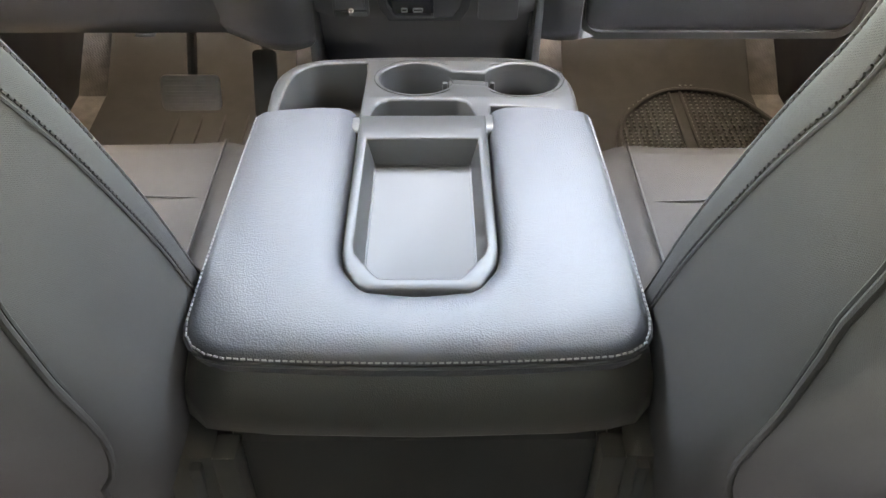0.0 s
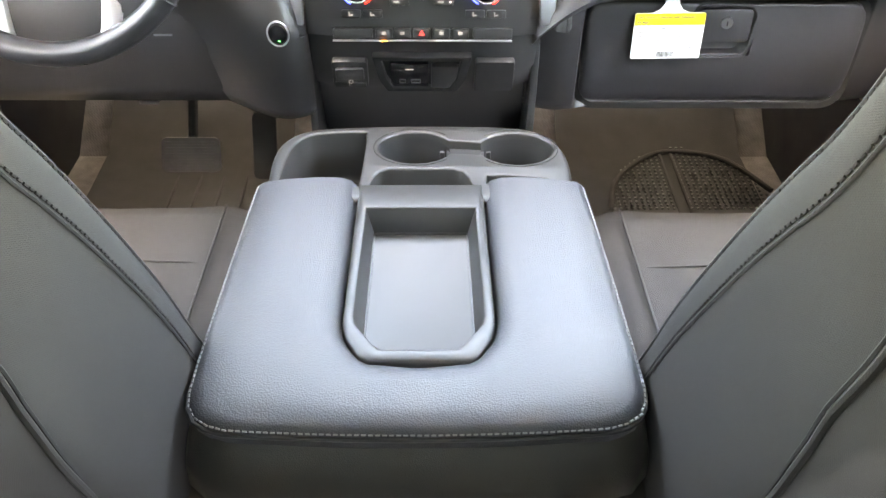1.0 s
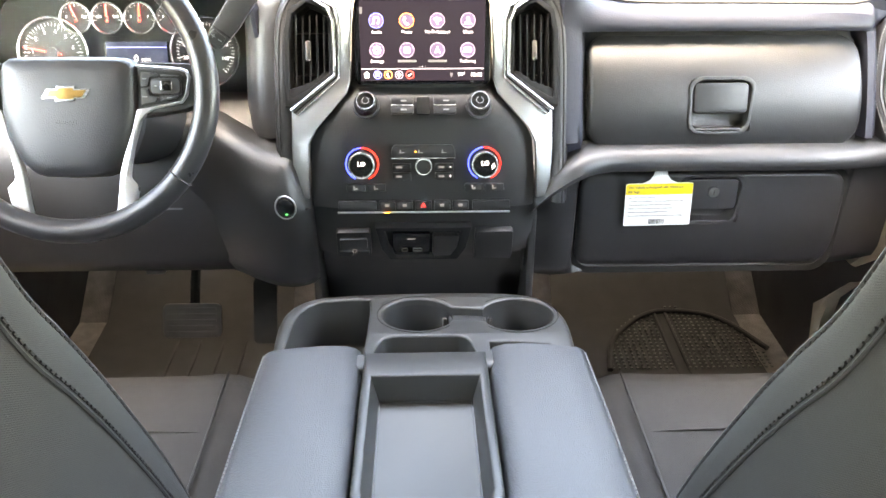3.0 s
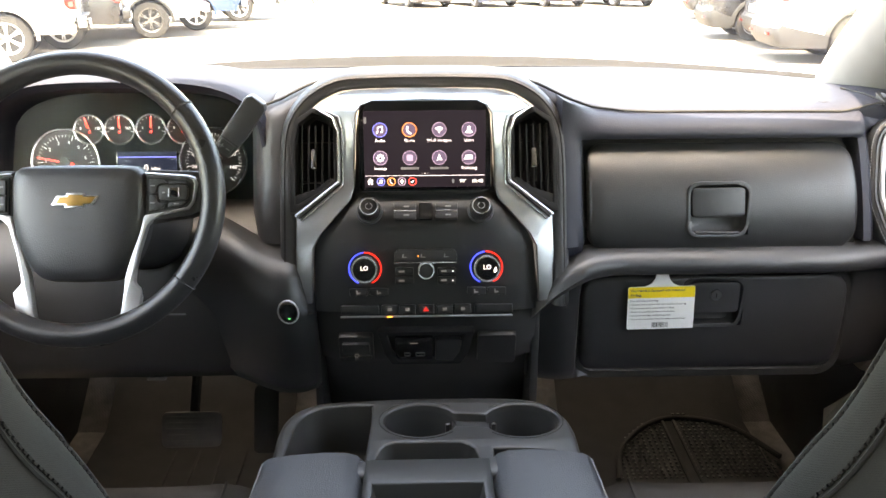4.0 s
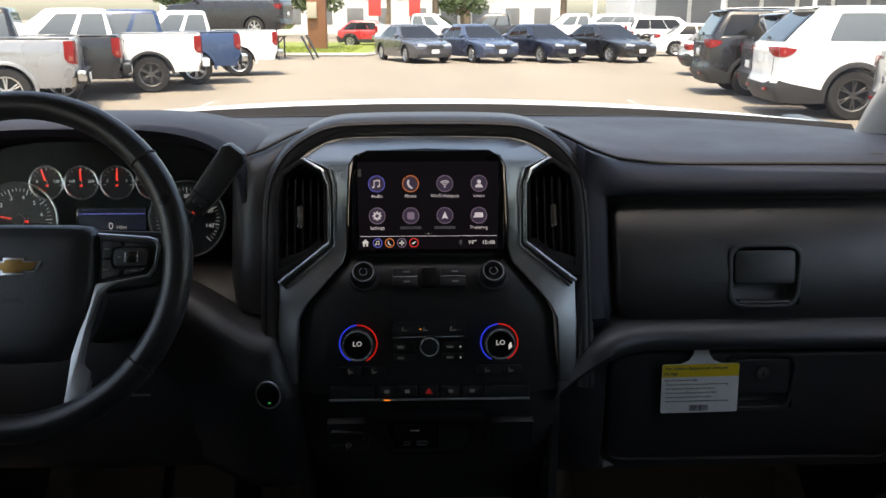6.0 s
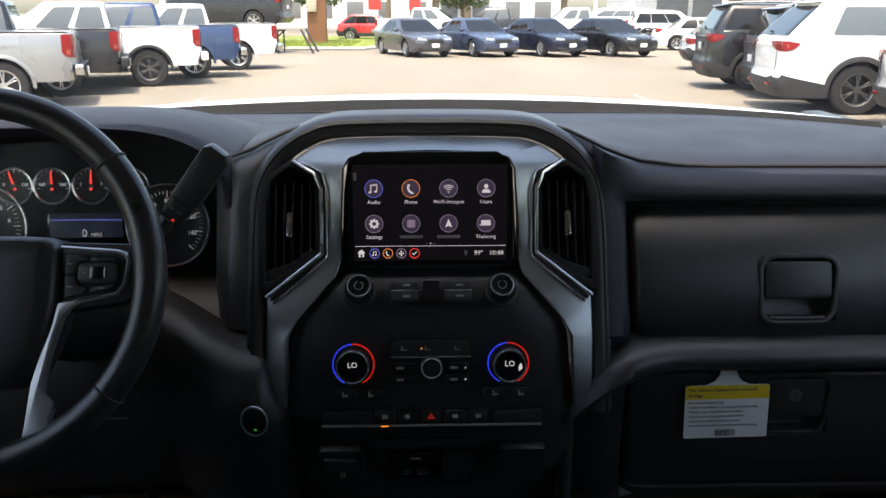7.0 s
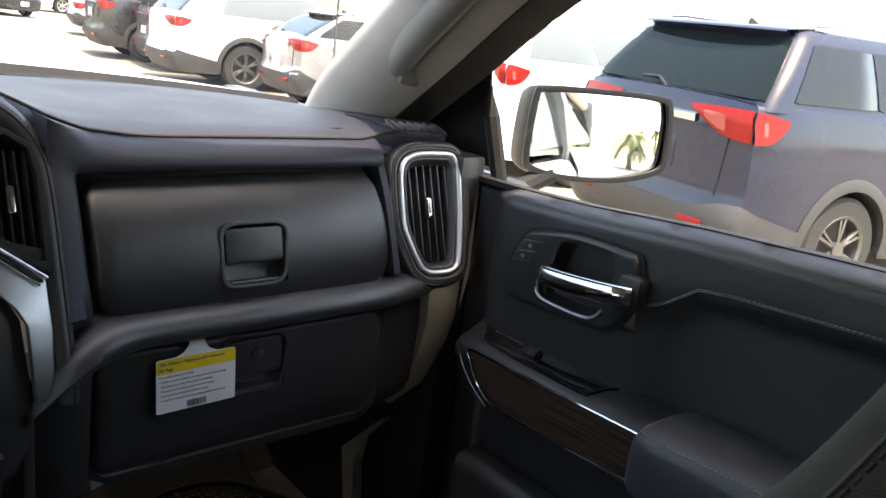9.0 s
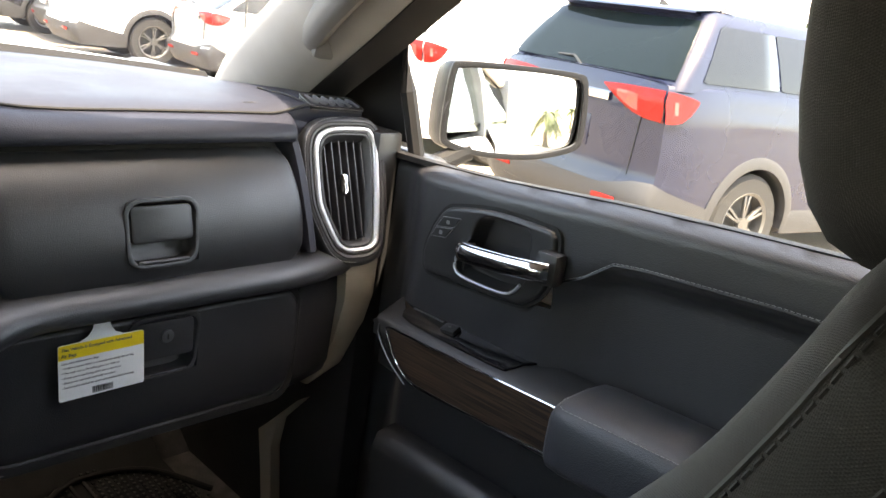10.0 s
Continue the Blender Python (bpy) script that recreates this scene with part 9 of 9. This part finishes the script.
                        vs_ += [a0, b0, tip]
                        fs_.append((i0, i0 + 1, i0 + 2))
        me_ = bpy.data.meshes.new("crown")
        me_.from_pydata(vs_, [], fs_)
        me_.materials.append(FROND)
        c = new("crown", me_)
        c.parent = p
        return p

    def tree(h, w, seed, dens=2600):
        random.seed(seed)
        t = thing("tree", "leafy green tree with an uneven crown", "tree", group="far trees")
        part("trunk", tube(smooth_path([(0, 0, 0), (0.05, 0.02, h * 0.25), (-0.05, 0, h * 0.5), (0.08, 0.04, h * 0.75)], 4), [0.20 - 0.012 * i for i in range(13)], 8), BARK, t)
        for k in range(6):
            a = k * 1.05
            part("limb", tube([(0, 0, h * 0.35), (0.3 * w * math.cos(a), 0.3 * w * math.sin(a), h * 0.55), (0.42 * w * math.cos(a), 0.42 * w * math.sin(a), h * 0.75)], [0.09, 0.05, 0.02], 6), BARK, t)
        blobs = [(random.uniform(-0.4, 0.4) * w, random.uniform(-0.4, 0.4) * w, h * random.uniform(0.45, 0.95), random.uniform(0.14, 0.26) * w) for _ in range(18)]
        vs_, fs_ = [], []
        for _ in range(dens):
            bx, by, bz, br = random.choice(blobs)
            q = Vector((random.gauss(0, 1), random.gauss(0, 1), random.gauss(0, 1))).normalized() * br * random.uniform(0.55, 1.08)
            c = Vector((bx, by, bz)) + Vector((q.x, q.y, q.z * 0.75))
            u = Vector((random.gauss(0, 1), random.gauss(0, 1), random.gauss(0, 1))).normalized() * 0.16
            w_ = u.cross(Vector((random.gauss(0, 1), random.gauss(0, 1), 1))).normalized() * 0.10
            i0 = len(vs_)
            vs_ += [c - u, c + w_, c + u, c - w_]
            fs_.append((i0, i0 + 1, i0 + 2, i0 + 3))
        me_ = bpy.data.meshes.new("crown")
        me_.from_pydata(vs_, [], fs_)
        me_.materials.append(LEAF)
        c = new("crown", me_)
        c.parent = t
        return t
    LEAF = material("tree_leaf_green", (0.055, 0.085, 0.025), 0.7, mottle=0.3, mottle_size=0.3)
    pa = palm(5.2, 3)
    pa.matrix_basis = Matrix.Translation((7.5, -72, 0))
    palm(2.5, 9).matrix_basis = Matrix.Translation((2.3, -22, 0))
    for x, y, s_ in ((-14, 78, 1.6), (-3, 84, 1.7), (1.5, 80, 1.5), (5, 90, 1.8), (14, 82, 1.5), (24, 75, 1.6), (13, -84, 1.2)):
        copy_thing(pa, Matrix.Translation((x, y, 0)) @ Matrix.Rotation(x, 4, "Z") @ Matrix.Scale(s_, 4))
    tr = tree(5.5, 5.0, 7)
    tr.matrix_basis = Matrix.Translation((17.5, 62, 0))
    for x, y, s_ in ((22, 66, 1.1), (3.5, 70, 1.0), (-18, 66, 1.2), (-9, 74, 1.1), (50, 17.5, 0.95), (60, 13, 1.2), (70, 6, 1.2), (-16, -70, 0.9), (-26, -75, 1.2)):
        copy_thing(tr, Matrix.Translation((x, y, 0)) @ Matrix.Rotation(x * 2, 4, "Z") @ Matrix.Scale(s_, 4))
    # pale service building behind the right hand row
    WALLW = material("pale_render_wall", (0.70, 0.69, 0.66), 0.85, mottle=0.06, mottle_size=1.5)
    b = thing("service_building", "long pale service building with roller doors", "building")
    part("wall", box((36, 29, 3.6), (8, 30, 7.2), 0.05), WALLW, b)
    part("roof", box((36, 29, 7.3), (8.6, 30.6, 0.25), 0.04), CLADGREY, b)
    DOORM = material("pale_roller_door", (0.58, 0.60, 0.60), 0.6, mottle=0.08, mottle_size=0.5)
    for i in range(5):
        y = 18 + i * 5.2
        dd = part("roller_door", box((31.97, y, 2.0), (0.10, 3.6, 4.0), 0.02), DOORM, b, "pale roller door")
        for k in range(7):
            part("door_rib", box((31.90, y, 0.4 + k * 0.55), (0.05, 3.5, 0.05), 0.01), DOORM, dd)
    HAZY = material("grey_shop_glass", (0.17, 0.175, 0.18), 0.2, mottle=0.1, mottle_size=0.8)
    w2 = thing("showroom", "low showroom building with grey glass front", "building")
    part("wall", box((23, 58, 3.0), (18, 10, 6), 0.05), WALLW, w2)
    for i in range(7):
        part("window", box((16.0 + i * 2.3, 52.97, 2.3), (2.0, 0.1, 3.0), 0.02), HAZY, w2, "grey glass pane")
    part("canopy", box((23, 52.0, 4.4), (18.4, 2.4, 0.5), 0.04), WALLW, w2)
    w3 = thing("roadside_building", "pale low roadside building far behind", "building")
    part("wall", box((-6, 96, 2.4), (44, 8, 4.8), 0.05), WALLW, w3)
    part("roof", box((-6, 96, 4.9), (45, 9, 0.3), 0.04), CLADGREY, w3)
    for i in range(12):
        part("window", box((-24 + i * 3.4, 91.97, 1.9), (1.8, 0.1, 1.7), 0.02), HAZY, w3, "grey window pane")
    # red banner boards
    for x, y in ((-3.2, 60), (-0.4, 66)):
        bd = thing("banner_sign", "small red banner sign on a white post", "sign", group="banner signs")
        part("post", cyl(0.06, 3.4, Matrix.Translation((x, y, 1.7)), n=8), GREYPOLE, bd)
        part("board", box((x, y - 0.08, 2.6), (0.9, 0.06, 1.5), 0.01), material("red_banner_print", (0.55, 0.05, 0.04), 0.6), bd)


build_lot()
build_site()
